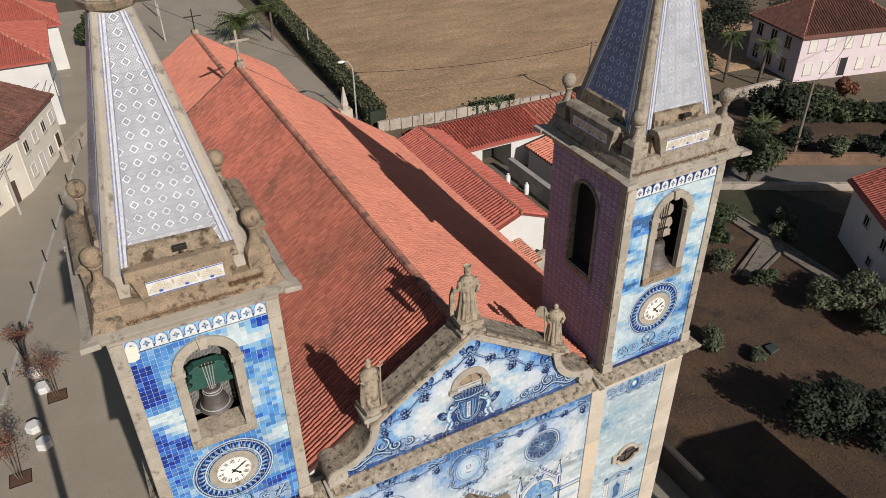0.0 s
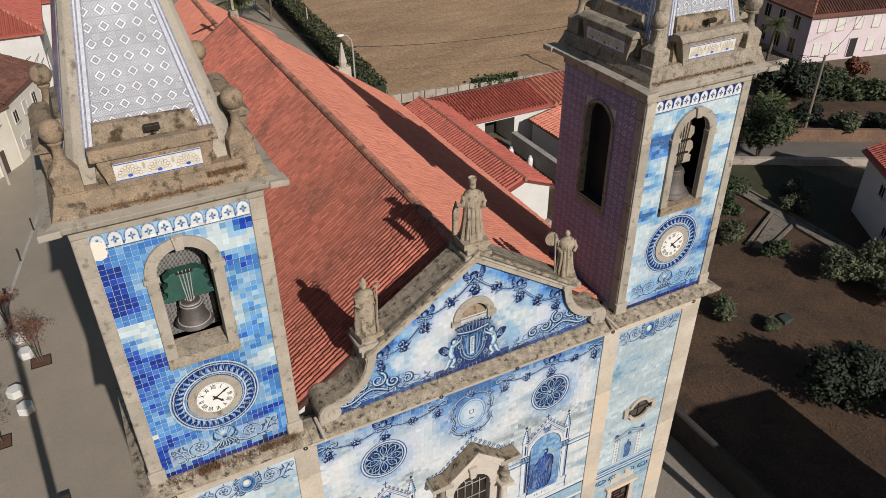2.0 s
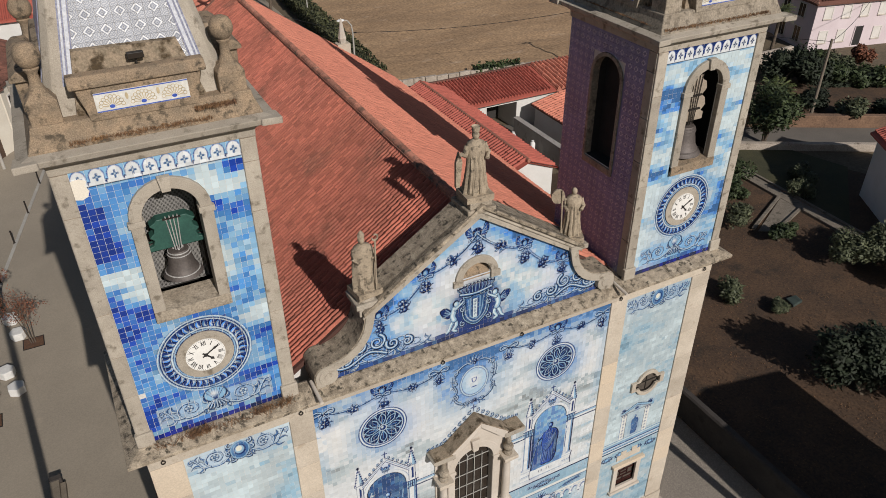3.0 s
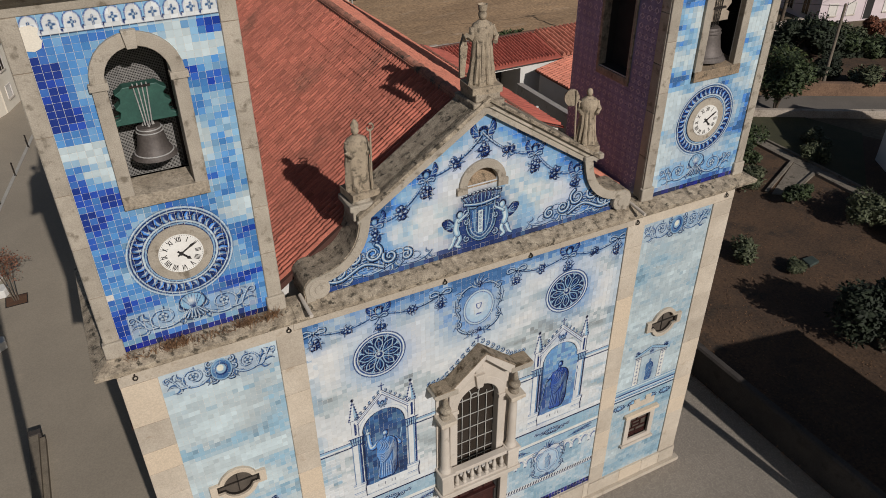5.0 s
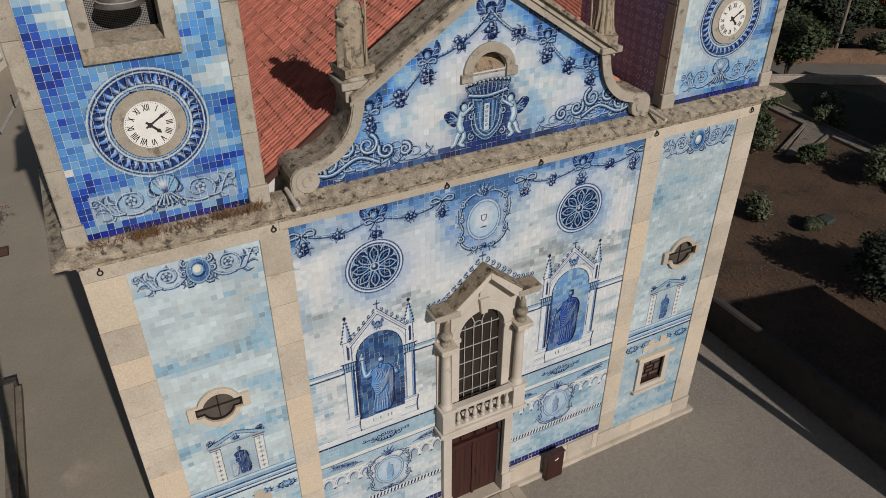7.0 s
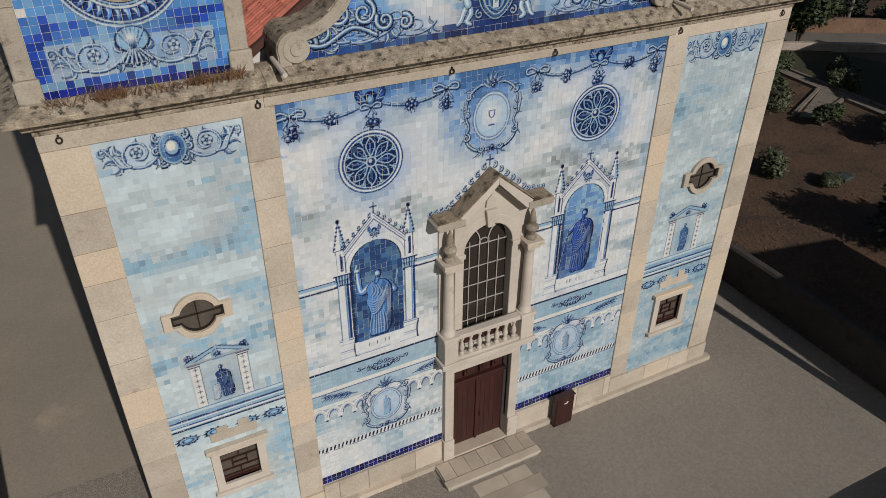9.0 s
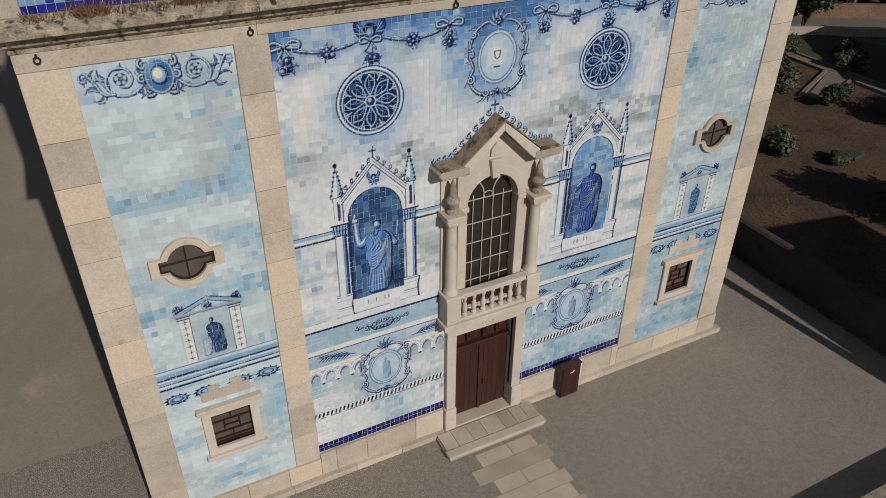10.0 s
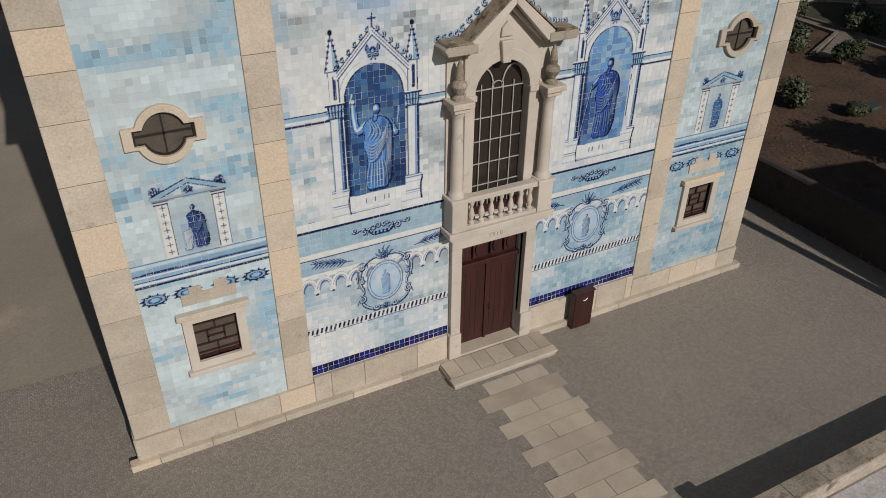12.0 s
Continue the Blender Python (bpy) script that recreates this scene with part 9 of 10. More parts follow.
for a, b in (((36.25, 10.2), (36.55, 24.6)), ((31.2, 13.2), (35.3, 14.6)), ((30.2, 14.2), (35.2, 16.5)), ((35.15, 10.6), (35.25, 14.6)), ((35.25, 16.5), (35.55, 25.0))):
    dv = Vector((b[0] - a[0], b[1] - a[1]))
    nv = Vector((-dv.y, dv.x)).normalized() * 0.1
    part("kerb", Shape().prism([(a[0] - nv.x, a[1] - nv.y), (b[0] - nv.x, b[1] - nv.y), (b[0] + nv.x, b[1] + nv.y), (a[0] + nv.x, a[1] + nv.y)], -0.05, 0.16, "z"), PATH_STONE, gp)
# litter of leaves and stones on the garden soil
sh = Shape()
for k in range(15000):
    x, y_ = q.uniform(14, 35), q.uniform(-6, 20)
    s = q.uniform(0.015, 0.05)
    a = q.uniform(0, 6.28)
    c, d = math.cos(a) * s, math.sin(a) * s
    z = -0.02 + q.uniform(0, 0.03)
    sh.add([(x + c, y_ + d, z), (x - d * 0.7, y_ + c * 0.7, z + 0.02), (x - c, y_ - d, z + q.uniform(0, 0.05)), (x + d * 0.7, y_ - c * 0.7, z)], [(0, 1, 2, 3)])
tagged(part("leaf_litter", sh, LITTER, None, fix=False), "fallen dry leaves on garden soil", "leaf litter", kind="stuff")
slab = part("tarpaulin", Shape().prism([(25.6, 6.8), (26.5, 6.9), (26.6, 7.5), (25.8, 7.55)], -0.03, 0.16, "z"), TARP, None, bevel=0.06)
tagged(slab, "dull green folded tarpaulin lying on garden soil", "tarpaulin")

# road on the right with banks
plate("lane", [lane_pt(-30, -2.0), lane_pt(60, -2.0), lane_pt(60, 2.0), lane_pt(-30, 2.0)], 0.0, ROADM, "narrow grey asphalt lane", "road", 0.05)
tagged(part("lane_wall", Shape().prism([lane_pt(-8, -2.6), lane_pt(40, -2.6), lane_pt(40, -2.1), lane_pt(-8, -2.1)], -0.1, 0.55, "z"), WALL_OLD, None, bevel=0.04), "low whitewashed rubble wall beside the lane", "wall", kind="structure")
tagged(part("bank_wall", Shape().prism([lane_pt(-14, 2.1), lane_pt(60, 2.1), lane_pt(60, 2.7), lane_pt(-14, 2.7)], -0.1, 1.05, "z"), BANK, None, bevel=0.06), "rough brown earth bank wall beside the lane", "wall", kind="structure")
plate("terrace", [lane_pt(-14, 2.7), lane_pt(60, 2.7), lane_pt(60, 16), lane_pt(-14, 16)], 0.3, GARDEN, "brown terrace garden above the lane", "garden", 0.4)
tagged(part("terrace_wall", Shape().box(52.0, 60.5, 37.4, 37.9, 0.2, 1.4), WALL_OLD, None, bevel=0.08), "old stone terrace wall before the pink house", "wall", kind="structure")

# ---- houses ----
def gable_tiles(parent, p0, p1, q0, q1, m, pitch=0.3, course=0.45, seed=1):
    """Barrel tiles on a sloping four-cornered face: p0-p1 the upper edge, q0-q1 the lower edge."""
    p0, p1, q0, q1 = map(Vector, (p0, p1, q0, q1))
    d = ((q0 + q1) / 2 - (p0 + p1) / 2)
    across = (q1 - q0).normalized()
    d = (d - across * d.dot(across))
    ln = d.length
    d.normalize()
    nrm = d.cross(across).normalized()
    if nrm.z < 0:
        nrm = -nrm
    rows = []
    w = (q1 - q0).length
    for i in range(max(1, int(w / pitch))):
        u = (i + 0.5) * pitch
        for j in range(max(1, int(ln / course))):
            v = j * course
            t = (v + course * 0.5) / ln
            lo = (p0 - q0).dot(across) * (1 - t)
            hi = w + (p1 - q1).dot(across) * (1 - t)
            if lo - 0.02 <= u <= hi + 0.02:
                o = q0 - d * (ln - v) + across * u
                rows.append((*o, *d, *across, *nrm))
    if rows:
        part("roof_tiles", barrel_mesh("roof_tiles", np.array(rows), course, pitch, m, seed), m, parent, kind="stuff")


def local(o, ang):
    c, s = math.cos(radians(ang)), math.sin(radians(ang))
    return lambda u, v, z: (o[0] + c * u - s * v, o[1] + s * u + c * v, z)


def house(name, label, o, ang, w, d, eave, ridge, wall_m, roof_m, hip=0.0, openings=(), base=0.0, over=0.45, along="u", roof_label="", pitch=0.3):
    """A house whose front runs from o along u for w metres and goes back along v for d metres."""
    L = local(o, ang)
    h = thing(name, label, "house", (0, 0, 0))

    def solid(u0, u1, v0, v1, z0, z1):
        s = Shape()
        return s.add([L(u, v, z) for u in (u0, u1) for v in (v0, v1) for z in (z0, z1)], [(0, 1, 3, 2), (4, 6, 7, 5), (0, 4, 5, 1), (2, 3, 7, 6), (0, 2, 6, 4), (1, 5, 7, 3)])

    body = solid(0, w, 0, d, base - 0.1, eave)
    if hip == 0:
        if along == "u":
            for u in (0, w):
                body.add([L(u, 0, eave), L(u, d, eave), L(u, d / 2, ridge - 0.12)], [(0, 1, 2)])
        else:
            for v in (0, d):
                body.add([L(0, v, eave), L(w, v, eave), L(w / 2, v, ridge - 0.12)], [(0, 1, 2)])
    wall = part("wall", body, wall_m, h, fix=False)
    k = over
    drop = (ridge - eave) / ((d if along == "u" else w) / 2) * k
    ze = eave - drop + 0.1
    A, B, C, D = L(-k, -k, ze), L(w + k, -k, ze), L(w + k, d + k, ze), L(-k, d + k, ze)
    if along == "u":
        R0, R1 = L(hip - (k if not hip else 0), d / 2, ridge), L(w - hip + (k if not hip else 0), d / 2, ridge)
        faces = [(A, B, R1, R0), (C, D, R0, R1)]
        ends = [(B, C, R1), (D, A, R0)]
    else:
        R0, R1 = L(w / 2, hip - (k if not hip else 0), ridge), L(w / 2, d - hip + (k if not hip else 0), ridge)
        faces = [(B, C, R1, R0), (D, A, R0, R1)]
        ends = [(A, B, R0), (C, D, R1)]
    sh = Shape()
    for f in faces:
        sh.add([*f], [(0, 1, 2, 3)]).add([(x, y_, z - 0.14) for x, y_, z in f], [(0, 3, 2, 1)])
    if hip:
        for f in ends:
            sh.add([*f], [(0, 1, 2)]).add([(x, y_, z - 0.14) for x, y_, z in f], [(0, 2, 1)])
    for a, b in ((A, B), (B, C), (C, D), (D, A)):
        if hip or (along == "u") == (a in (A, C)):
            sh.add([a, b, (b[0], b[1], b[2] - 0.14), (a[0], a[1], a[2] - 0.14)], [(0, 1, 2, 3)])
    roof_ = part("roof", sh, roof_m, h, roof_label, fix=False)
    for f in faces:
        gable_tiles(roof_, f[3], f[2], f[0], f[1], roof_m, pitch, 0.45, 3)
    if hip:
        for f in ends:
            gable_tiles(roof_, f[2], f[2], f[0], f[1], roof_m, pitch, 0.45, 4)
        for a, r in ((A, R0), (B, R1 if along == "u" else R0), (C, R1), (D, R0 if along == "u" else R1)):
            part("hip_tiles", Shape().tube([(a[0], a[1], a[2] + 0.05), (r[0], r[1], r[2] + 0.05)], 0.13, 8), CLAY_RIDGE, roof_)
    part("ridge_tiles", Shape().tube([(R0[0], R0[1], ridge + 0.04), (R1[0], R1[1], ridge + 0.04)], 0.14, 8), CLAY_RIDGE, roof_)
    for side, u, z, ww, hh, kind in openings:
        # side f: front, l: left, r: right
        def P(a, off, zz):
            return {"f": L(a, -off, zz), "l": L(-off, a, zz), "r": L(w + off, a, zz)}[side]
        def slabbox(a0, a1, o0, o1, z0, z1):
            return Shape().add([P(a, off, zz) for a in (a0, a1) for off in (o0, o1) for zz in (z0, z1)], [(0, 1, 3, 2), (4, 6, 7, 5), (0, 4, 5, 1), (2, 3, 7, 6), (0, 2, 6, 4), (1, 5, 7, 3)])
        if kind == "door":
            dd = part("door", slabbox(u - ww / 2, u + ww / 2, 0.003, 0.05, z, z + hh), BLACK if wall_m is PLASTER_PINK else DOORWAY, h)
            part("frame", slabbox(u - ww / 2 - 0.1, u - ww / 2, 0.003, 0.08, z, z + hh + 0.1).add(slabbox(u + ww / 2, u + ww / 2 + 0.1, 0.003, 0.08, z, z + hh + 0.1).v, [tuple(i for i in f) for f in slabbox(0, 1, 0, 1, 0, 1).f]), wall_m, dd)
            continue
        wn = part("window", slabbox(u - ww / 2, u + ww / 2, 0.003, 0.03, z, z + hh), SHUTTER if kind == "shutter" else GLASS, h)
        b = 0.1
        for a0, a1, z0, z1 in ((u - ww / 2 - b, u - ww / 2, z - b, z + hh + b), (u + ww / 2, u + ww / 2 + b, z - b, z + hh + b), (u - ww / 2, u + ww / 2, z + hh, z + hh + b)):
            part("frame", slabbox(a0, a1, 0.003, 0.07, z0, z1), SHUTTER, wn)
        part("sill", slabbox(u - ww / 2 - b, u + ww / 2 + b, 0.003, 0.13, z - b, z), STONE_PALE, wn)
        if kind != "shutter":
            part("glazing_bar", slabbox(u - 0.025, u + 0.025, 0.03, 0.045, z, z + hh), SHUTTER, wn)
    return h


# pink house beyond the lane
op = [("f", 1.6 + 2.35 * k, 3.35, 0.95, 1.25, "shutter") for k in range(5)] + [("f", 1.6 + 2.35 * k, 0.7, 0.95, 1.25, "shutter") for k in (0, 1, 3, 4)] + [("f", 6.2, 0.1, 1.0, 2.1, "door")]
op += [("l", 2.2 + 2.6 * k, 3.2, 1.0, 1.4, "glass") for k in range(3)] + [("l", 2.2 + 2.6 * k, 0.5, 1.0, 1.6, "glass") for k in range(3)]
house("pink_house", "two-storey pink plastered house with a brown tiled hip roof", (64.2, 38.6), -12.5, 13.4, 9.0, 5.3, 8.2, PLASTER_PINK, CLAY_BROWN, 4.0, op, roof_label="faded brown tiled hip roof", pitch=0.34)
# white house in the garden
house("garden_house", "white two-storey house with a bright red tiled roof", (36.4, 7.0), -32.5, 9.5, 8.4, 4.9, 7.2, PLASTER, CLAY_RED, 0.0, [("l", 2.2, 2.9, 0.7, 0.8, "glass"), ("l", 5.2, 3.0, 0.7, 0.8, "glass"), ("l", 3.2, 0.9, 0.6, 0.7, "glass"), ("f", 2.5, 2.9, 0.9, 1.1, "glass"), ("f", 6, 2.9, 0.9, 1.1, "glass")], along="v", roof_label="bright red new roof tiles", pitch=0.28)
# neighbour south of the garden
house("neighbour_house", "plain cream house south of the garden", (14.3, -19.5), 0, 7.0, 10.6, 7.2, 9.6, PLASTER_CREAM, CLAY_BROWN, 3.0, [], along="v")
# annex beside the nave
house("church_annex", "low white annex with a red tiled gable roof", (14.6, 22.3), 0, 4.25, 16.0, 4.02, 4.95, PLASTER, CLAY_RED, 0.0, [("r", 9.0, 1.0, 0.9, 1.0, "glass")], along="v", over=0.25, roof_label="even red roof tiles in long rows", pitch=0.32)
# long outbuilding along the field wall
ob_ = thing("outbuilding", "long white outbuilding with a red lean-to tiled roof", "outbuilding")
part("wall", Shape().box(19.0, 21.8, 36.2, 39.7, -0.1, 3.1).box(24.8, 39.5, 36.2, 39.7, -0.1, 3.1).box(21.8, 24.8, 36.2, 39.7, 2.5, 3.1).box(21.8, 24.8, 39.3, 39.7, -0.1, 2.5), PLASTER, ob_)
rf = part("roof", Shape().prism([(35.5, 3.0), (35.5, 3.12), (39.8, 3.95), (39.8, 3.8)], 15.8, 28.4, "x"), CLAY_RED, ob_, "red lean-to roof")
gable_tiles(rf, (15.8, 39.8, 3.96), (28.4, 39.8, 3.96), (15.8, 35.5, 3.14), (28.4, 35.5, 3.14), CLAY_RED, 0.3, 0.45, 6)
rf2 = part("roof", Shape().prism([(35.4, 3.05), (35.4, 3.17), (39.9, 4.05), (39.9, 3.9)], 28.4, 40, "x"), CLAY_NEW, ob_, "orange wavy tiled roof")
gable_tiles(rf2, (28.4, 39.9, 4.06), (40, 39.9, 4.06), (28.4, 35.4, 3.19), (40, 35.4, 3.19), CLAY_NEW, 0.42, 0.5, 7)
part("roof_edge", Shape().box(15.8, 40, 39.9, 40.1, 3.6, 4.12), CLAY_BROWN, ob_)
# near-black sheet painting the shade at the back of the open bay
part("shadowed_back", Shape().box(21.9, 24.7, 39.1, 39.29, 0, 2.5), INTERIOR_SHADE, ob_)
part("window", Shape().box(20.0, 20.8, 36.15, 36.2, 1.0, 2.1), GLASS, ob_)
sh2 = thing("yard_shed", "small white yard shed with an old tiled roof", "shed")
part("wall", Shape().box(25.8, 30.5, 29.5, 34.8, -0.1, 2.5), PLASTER, sh2)
r3 = part("roof", Shape().prism([(25.5, 2.42), (25.5, 2.54), (30.8, 3.6), (30.8, 3.46)], 29.2, 35.1, "y"), CLAY_BROWN, sh2, "old red-brown tiled roof")
gable_tiles(r3, (30.8, 29.2, 3.61), (30.8, 35.1, 3.61), (25.5, 29.2, 2.55), (25.5, 35.1, 2.55), CLAY_NEW, 0.34, 0.45, 8)
tagged(part("yard_wall", Shape().box(24.0, 24.35, 24.0, 35.3, -0.1, 1.5).box(23.92, 24.43, 24.0, 35.3, 1.5, 1.6), PLASTER_GREY, None, bevel=0.02), "grey rendered yard wall", "wall", kind="structure")
for k, (x, y_) in enumerate(((22.9, 33.6), (23.4, 31.4))):
    t = thing("gas_bottle", "white gas bottle standing in the yard", "gas bottle", (x, y_, 0), "gas bottles")
    part("body", Shape().lathe([(0.02, 0), (0.2, 0.02), (0.22, 0.1), (0.22, 0.8), (0.18, 0.95), (0.06, 1.0)], (0, 0, 0), 14), WHITE_PAINT, t, smooth=True)
    part("collar", Shape().lathe([(0.1, 0.98), (0.12, 1.12), (0.1, 1.12)], (0, 0, 0), 12), WHITE_PAINT, t)
# old lean-to against the annex gable
lean = thing("lean_to", "small crumbling lean-to with an old tiled roof", "shed")
part("wall", Shape().box(14.9, 16.6, 19.6, 22.2, -0.1, 2.1), WALL_OLD, lean, bevel=0.03)
lr = part("roof", Shape().prism([(14.7, 2.2), (14.7, 2.32), (16.75, 2.72), (16.75, 2.6)], 19.4, 22.28, "y"), CLAY_BROWN, lean, "old brown tiled roof")
gable_tiles(lr, (16.75, 19.4, 2.73), (16.75, 22.28, 2.73), (14.7, 19.4, 2.33), (14.7, 22.28, 2.33), CLAY_RIDGE, 0.22, 0.4, 9)
tagged(part("rubble_wall", Shape().prism([(16.7, -0.1), (19.2, -0.1), (19.2, 1.1), (18.4, 1.7), (17.6, 1.3), (16.7, 2.2)], 21.2, 21.7), WALL_OLD, None, bevel=0.05), "crumbling rubble wall before the annex", "wall", kind="structure")

# houses on the far side of the square
hw = [("f", 1.2 + 2.9 * k, 3.9, 1.0, 1.3, "shutter") for k in range(4)] + [("r", 2.0, 2.6, 0.9, 1.2, "glass")]
house("white_house", "white village house with a red tiled hip roof", (-27.0, 67.8), -2, 16.6, 14.0, 6.9, 9.3, PLASTER, CLAY_RED, 5.0, hw, roof_label="smooth red tiled roof", pitch=0.36)
house("rear_house", "village house with a red tiled hip roof behind the square", (-27.0, 85.0), 0, 18.5, 9.0, 5.6, 8.0, PLASTER, CLAY_RED, 4.0, [("f", 3 + 3 * k, 2.4, 1.0, 1.2, "shutter") for k in range(4)], pitch=0.36)
cream = [("f", 1.3 + 2.1 * k, 3.2, 0.8, 1.0, "shutter" if k % 2 else "glass") for k in range(4)] + [("f", 1.3, 0.9, 0.8, 1.0, "shutter"), ("f", 5.5, 0.9, 0.7, 0.8, "glass"), ("f", 3.4, 0.0, 0.9, 2.0, "shutter"), ("f", 7.6, 0.0, 0.9, 2.0, "door")]
house("cream_house", "cream plastered street house with a brown tiled roof", (-14.2, 52.9), 68.0, 8.8, 9.0, 5.4, 7.0, PLASTER_CREAM, CLAY_BROWN, 0.0, cream, roof_label="stained brown roof tiles", pitch=0.34, over=0.3)
house("cream_house", "cream plastered house at the street bend with a brown tiled roof", (-20.2, 45.2), 52.0, 9.6, 9.0, 5.2, 6.9, PLASTER_CREAM, CLAY_BROWN, 0.0, cream, roof_label="stained brown roof tiles", pitch=0.34, over=0.3)
tagged(part("street_wall", Shape().prism([(-11.4, 57.5), (-11.0, 57.5), (-5.2, 68.0), (-5.6, 68.2)], -0.1, 1.6, "z"), WALL_OLD, None, bevel=0.03), "old rendered street wall between houses", "wall", kind="structure")
tagged(part("white_street_wall", Shape().prism([(-2.6, 86), (-2.2, 86), (2.4, 112), (2.0, 112)], -0.1, 1.9, "z"), PLASTER, None, bevel=0.03), "white garden wall along the street", "wall", kind="structure")
shrub((-3.2, 100), 2.5, 3.0, LEAF, 500, 0.2, 131, "green bush behind the white wall", "roadside_bush", group="roadside bushes")
shrub((-5.2, 93), 2.2, 2.4, LEAF, 500, 0.2, 132, "green bush behind the white wall", "roadside_bush", group="roadside bushes")

# ---- street furniture ----
def pole(at, h, r, m, label, name="utility_pole", arms=0):
    t = thing(name, label, "pole", (at[0], at[1], 0))
    part("shaft", Shape().tube([(0, 0, -0.2), (0, 0, h)], r, 10, r * 0.7), m, t)
    for k in range(arms):
        part("crossarm", Shape().box(-0.6, 0.6, -0.05, 0.05, h - 0.3 - 0.4 * k, h - 0.2 - 0.4 * k), m, t)
        for x in (-0.5, 0.5):
            part("insulator", Shape().lathe([(0.02, 0), (0.05, 0.03), (0.05, 0.1), (0.02, 0.14)], (x, 0, h - 0.2 - 0.4 * k), 8), GLASS, t)
    return t


pole((49.2, 25.5), 7.2, 0.15, WOOD_POLE, "tall grey wooden utility pole beside the lane")
pole((39.5, 44.5), 7.0, 0.13, WOOD_POLE, "brown wooden utility pole at the field edge", arms=1)
pole((-15.4, 49.0), 4.5, 0.13, CONCRETE, "grey concrete utility pole by the cream house")
pole((19.0, 75.0), 3.4, 0.1, CONCRETE, "pale concrete post in the hedge", "concrete_post")
pole((19.9, 100.0), 3.4, 0.1, CONCRETE, "pale concrete post in the hedge", "concrete_post")
pole((3.8, 90.0), 5.0, 0.12, CONCRETE, "concrete lamp pole in the street", "street_pole")
pole((5.0, 102.0), 5.5, 0.12, CONCRETE, "concrete lamp pole in the street", "street_pole")
sl = thing("street_lamp", "curved street lamp post with a white head beside the field", "street lamp", (16.4, 52.7, 0))
part("post", Shape().tube([(0, 0, 0), (0, 0, 5.2), (-0.1, 0, 6.0), (-0.5, 0, 6.5), (-0.9, 0, 6.6)], 0.09, 8, 0.05), CONCRETE, sl)
part("lamp_head", Shape().ball((-1.15, 0, 6.58), 0.3, 10, (1.3, 0.8, 0.45)), WHITE_PAINT, sl, smooth=True)
part("insulator_arm", Shape().box(-0.05, 0.4, -0.04, 0.04, 5.2, 5.3), IRON, sl)
# overhead wires between the lamp and the field pole, and by the cream house
for k, (a, b, sag) in enumerate((((16.4, 52.7, 5.3), (39.5, 44.5, 6.7), 0.6), ((16.4, 52.7, 5.2), (-4.0, 110, 6.0), 1.0), ((39.5, 44.5, 6.7), (49.2, 25.5, 7.0), 0.5), ((-15.9, 48, 4.4), (-10.5, 69.0, 5.0), 0.5), ((-15.9, 48, 4.2), (-10.0, 69.5, 4.6), 0.6), ((-26, 44, 5.4), (-10.5, 69.2, 4.8), 0.7), ((49.2, 25.5, 7.0), (70, 36.8, 4.9), 0.5))):
    A, B = Vector(a), Vector(b)
    w = part("overhead_wire", Shape().tube([A.lerp(B, t / 12) - Vector((0, 0, sag * 4 * (t / 12) * (1 - t / 12))) for t in range(13)], 0.025, 5), BLACK, None)
    tagged(w, "thin black overhead wire slung between poles", "wire")
# bollards along the square
BOLL = thing("bollard", "thin black iron bollard on the paving", "bollard", (-16.9, 26.8, 0), "bollards along the square")
part("post", Shape().lathe([(0.08, 0), (0.08, 0.06), (0.055, 0.08), (0.05, 0.92), (0.065, 0.95), (0.065, 1.0), (0.02, 1.04)], (0, 0, 0), 12), IRON, BOLL)
for x, y_ in ((-15.9, 31.6), (-15.0, 36.3), (-14.0, 40.3), (-13.0, 44.9), (-12.2, 48.9), (-11.4, 52.6), (-10.5, 56.5), (-9.6, 60.0)):
    copy_thing(BOLL, pose(x, y_, 0))
# kerb line of the square
tagged(part("square_kerb", Shape().prism([(-17.4, 25.2), (-17.2, 25.1), (-9.1, 62.9), (-9.3, 63)], -0.02, 0.05, "z"), CONCRETE, None), "flush stone kerb line of the square", "kerb", kind="structure")
# cube seats
CUBE = thing("cube_seat", "white concrete six-sided cube seat on the paving", "seat", (-15.4, 27.0, 0), "cube seats on the square")
part("seat", Shape().lathe([(0.42, 0.0), (0.44, 0.03), (0.44, 0.43), (0.41, 0.46)], (0, 0, 0), 6), CUBE_WHITE, CUBE, bevel=0.02)
for k, (x, y_) in enumerate(((-15.05, 25.3), (-15.7, 22.1), (-15.25, 20.5))):
    copy_thing(CUBE, pose(x, y_, 0, 0, 0, 17 * k))


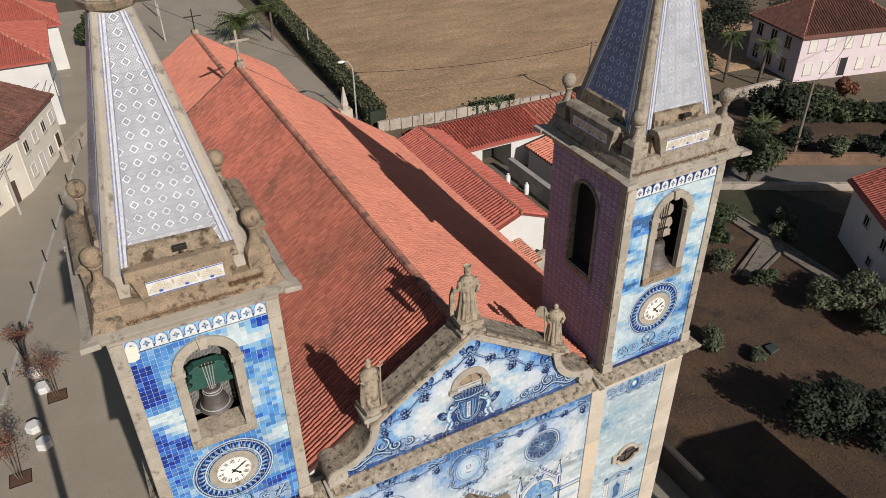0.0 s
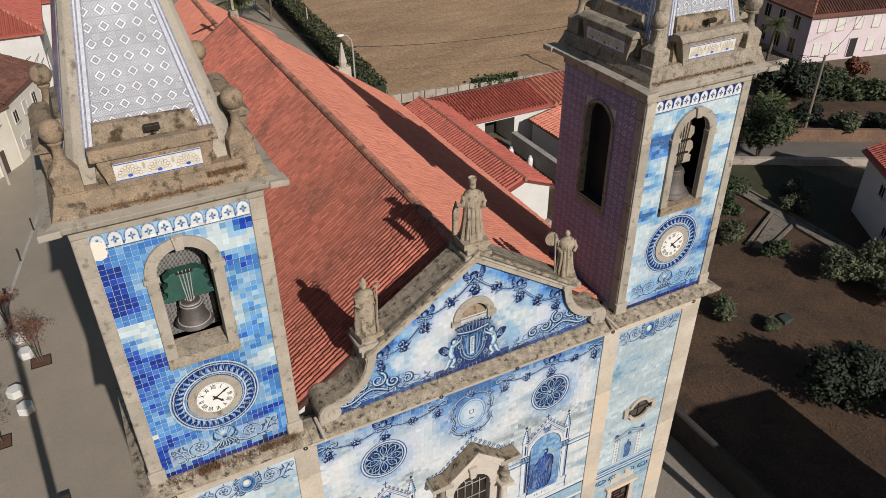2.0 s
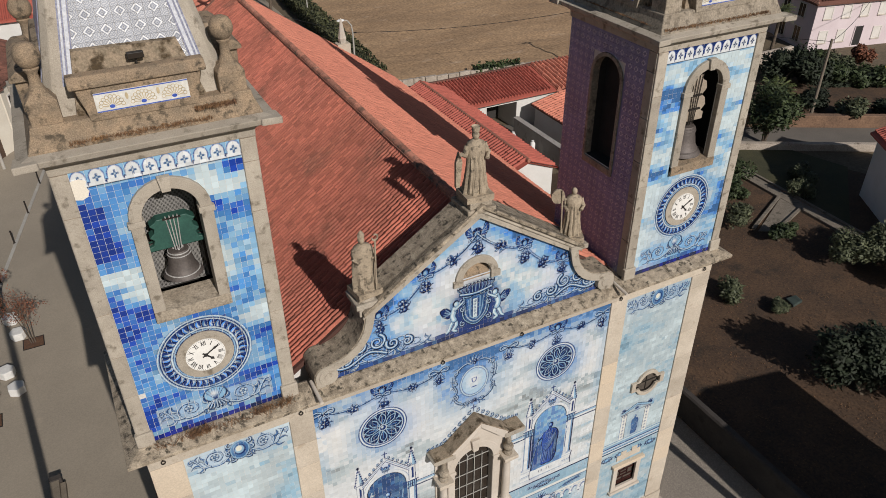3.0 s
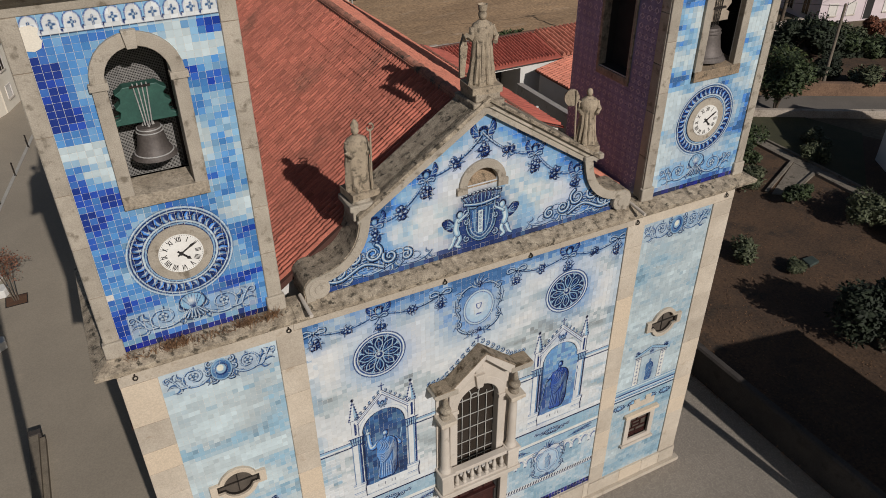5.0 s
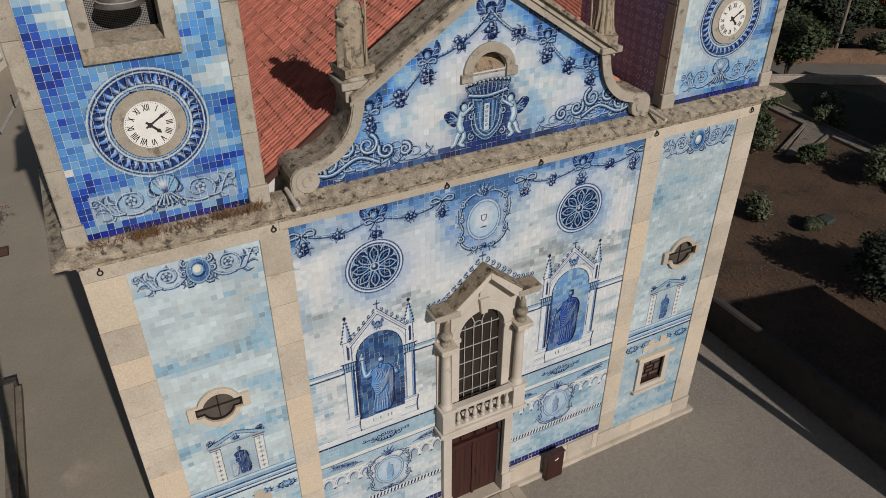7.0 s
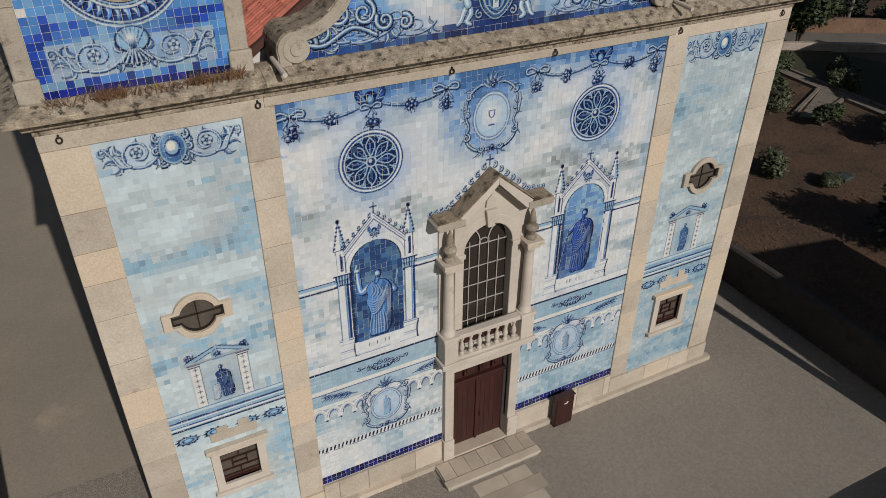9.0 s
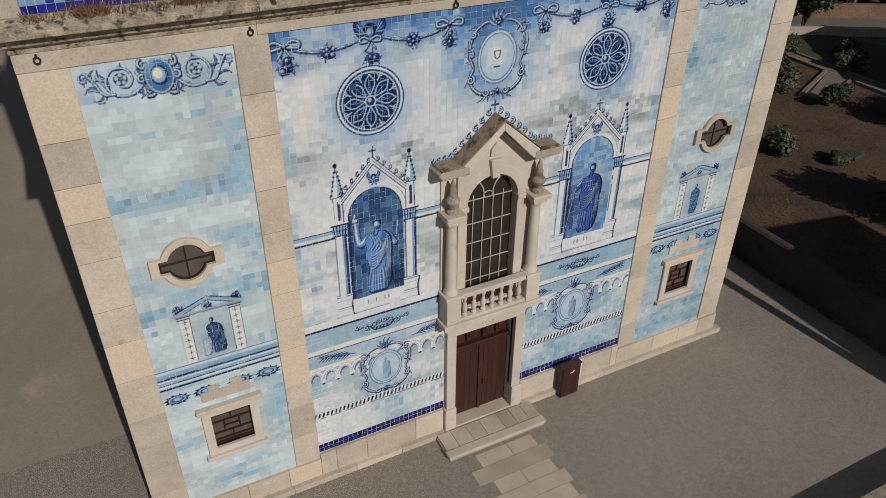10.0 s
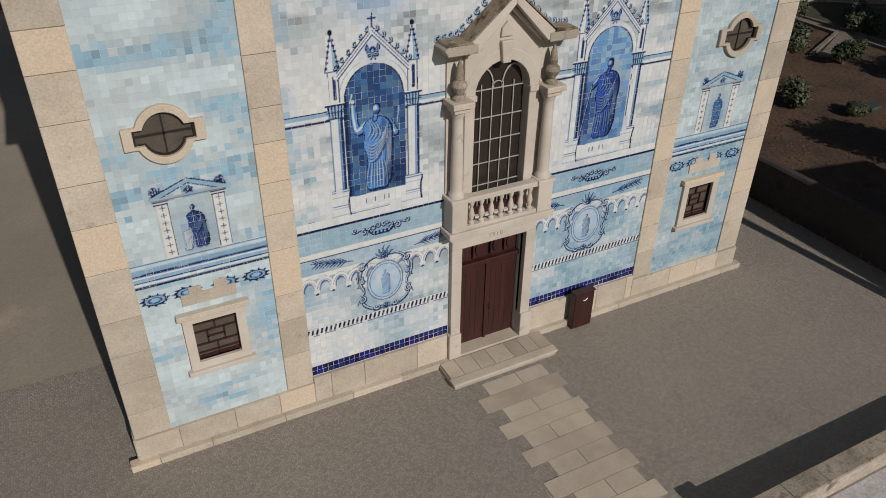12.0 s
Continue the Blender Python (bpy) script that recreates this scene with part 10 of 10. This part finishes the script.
def street_tree(at, seed, lean):
    q = random.Random(seed)
    t = thing("street_tree", "young street tree with rust-red autumn leaves in a square pit", "tree", (at[0], at[1], 0), "young trees on the square")
    part("pit", Shape().box(-0.5, 0.5, -0.45, 0.45, -0.04, 0.008), PIT, t)
    part("pit_frame", Shape().ring_prism([(-0.55, -0.5), (0.55, -0.5), (0.55, 0.5), (-0.55, 0.5)], [(-0.5, -0.45), (0.5, -0.45), (0.5, 0.45), (-0.5, 0.45)], -0.04, 0.02, "z"), IRON, t)
    for k in range(3):
        dx = 0.1 * (k - 1)
        part("stem", Shape().tube([(dx, 0, 0), (dx * 2 + lean[0] * 0.4, lean[1] * 0.4, 1.3), (dx * 4 + lean[0], lean[1], 2.6)], 0.035, 6, 0.015), BARK, t)
    sh = Shape()
    tips = []
    for k in range(30):
        a, e = q.uniform(0, 6.28), q.uniform(0.1, 1.2)
        o = Vector((lean[0] * 0.7 + q.uniform(-0.1, 0.1), lean[1] * 0.7, q.uniform(1.3, 2.6)))
        d = Vector((math.cos(a) * math.cos(e), math.sin(a) * math.cos(e), math.sin(e)))
        ln = q.uniform(0.6, 1.5)
        sh.tube([o, o + d * ln * 0.5 + Vector((0, 0, 0.05)), o + d * ln], 0.014, 4, 0.004)
        tips += [o + d * ln * u for u in (0.55, 0.8, 1.0)]
    part("branches", sh, BARK, t)
    lf = Shape()
    for p in tips:
        for k in range(11):
            c = p + Vector((q.gauss(0, 0.16), q.gauss(0, 0.16), q.gauss(0, 0.12)))
            a = Vector((q.gauss(0, 1), q.gauss(0, 1), q.gauss(0, 1))).normalized() * q.uniform(0.035, 0.075)
            b = a.cross(Vector((q.gauss(0, 1), q.gauss(0, 1), q.gauss(0, 1)))).normalized() * 0.03
            lf.add([c - a, c - b, c + a, c + b], [(0, 1, 2, 3)])
    part("leaves", lf, LEAF_RUST, t, fix=False)
    return t


street_tree((-14.35, 24.4), 1, (-0.2, 0.2))
street_tree((-16.55, 18.7), 2, (-0.3, 0.3))
shrub((-15.8, 28.4), 1.1, 3.0, LEAF_RUST, 120, 0.06, 133, "young rust-leaved street tree on the square", "street_sapling", 1.6, category="tree")
# tall lamp mast whose shadow lies across the paving
for x, y_, h in ((-12.9, -1.0, 20.0), (13.03, -8.5, 14.0)):
    mm = thing("lamp_mast", "tall slim metal lamp mast", "lamp mast", (x, y_, 0), "lamp masts")
    part("mast", Shape().tube([(0, 0, 0), (0, 0, h)], 0.21, 10, 0.2), CONCRETE, mm)
    part("head", Shape().box(-0.6, 0.6, -0.12, 0.12, h, h + 0.15), IRON, mm, bevel=0.02)
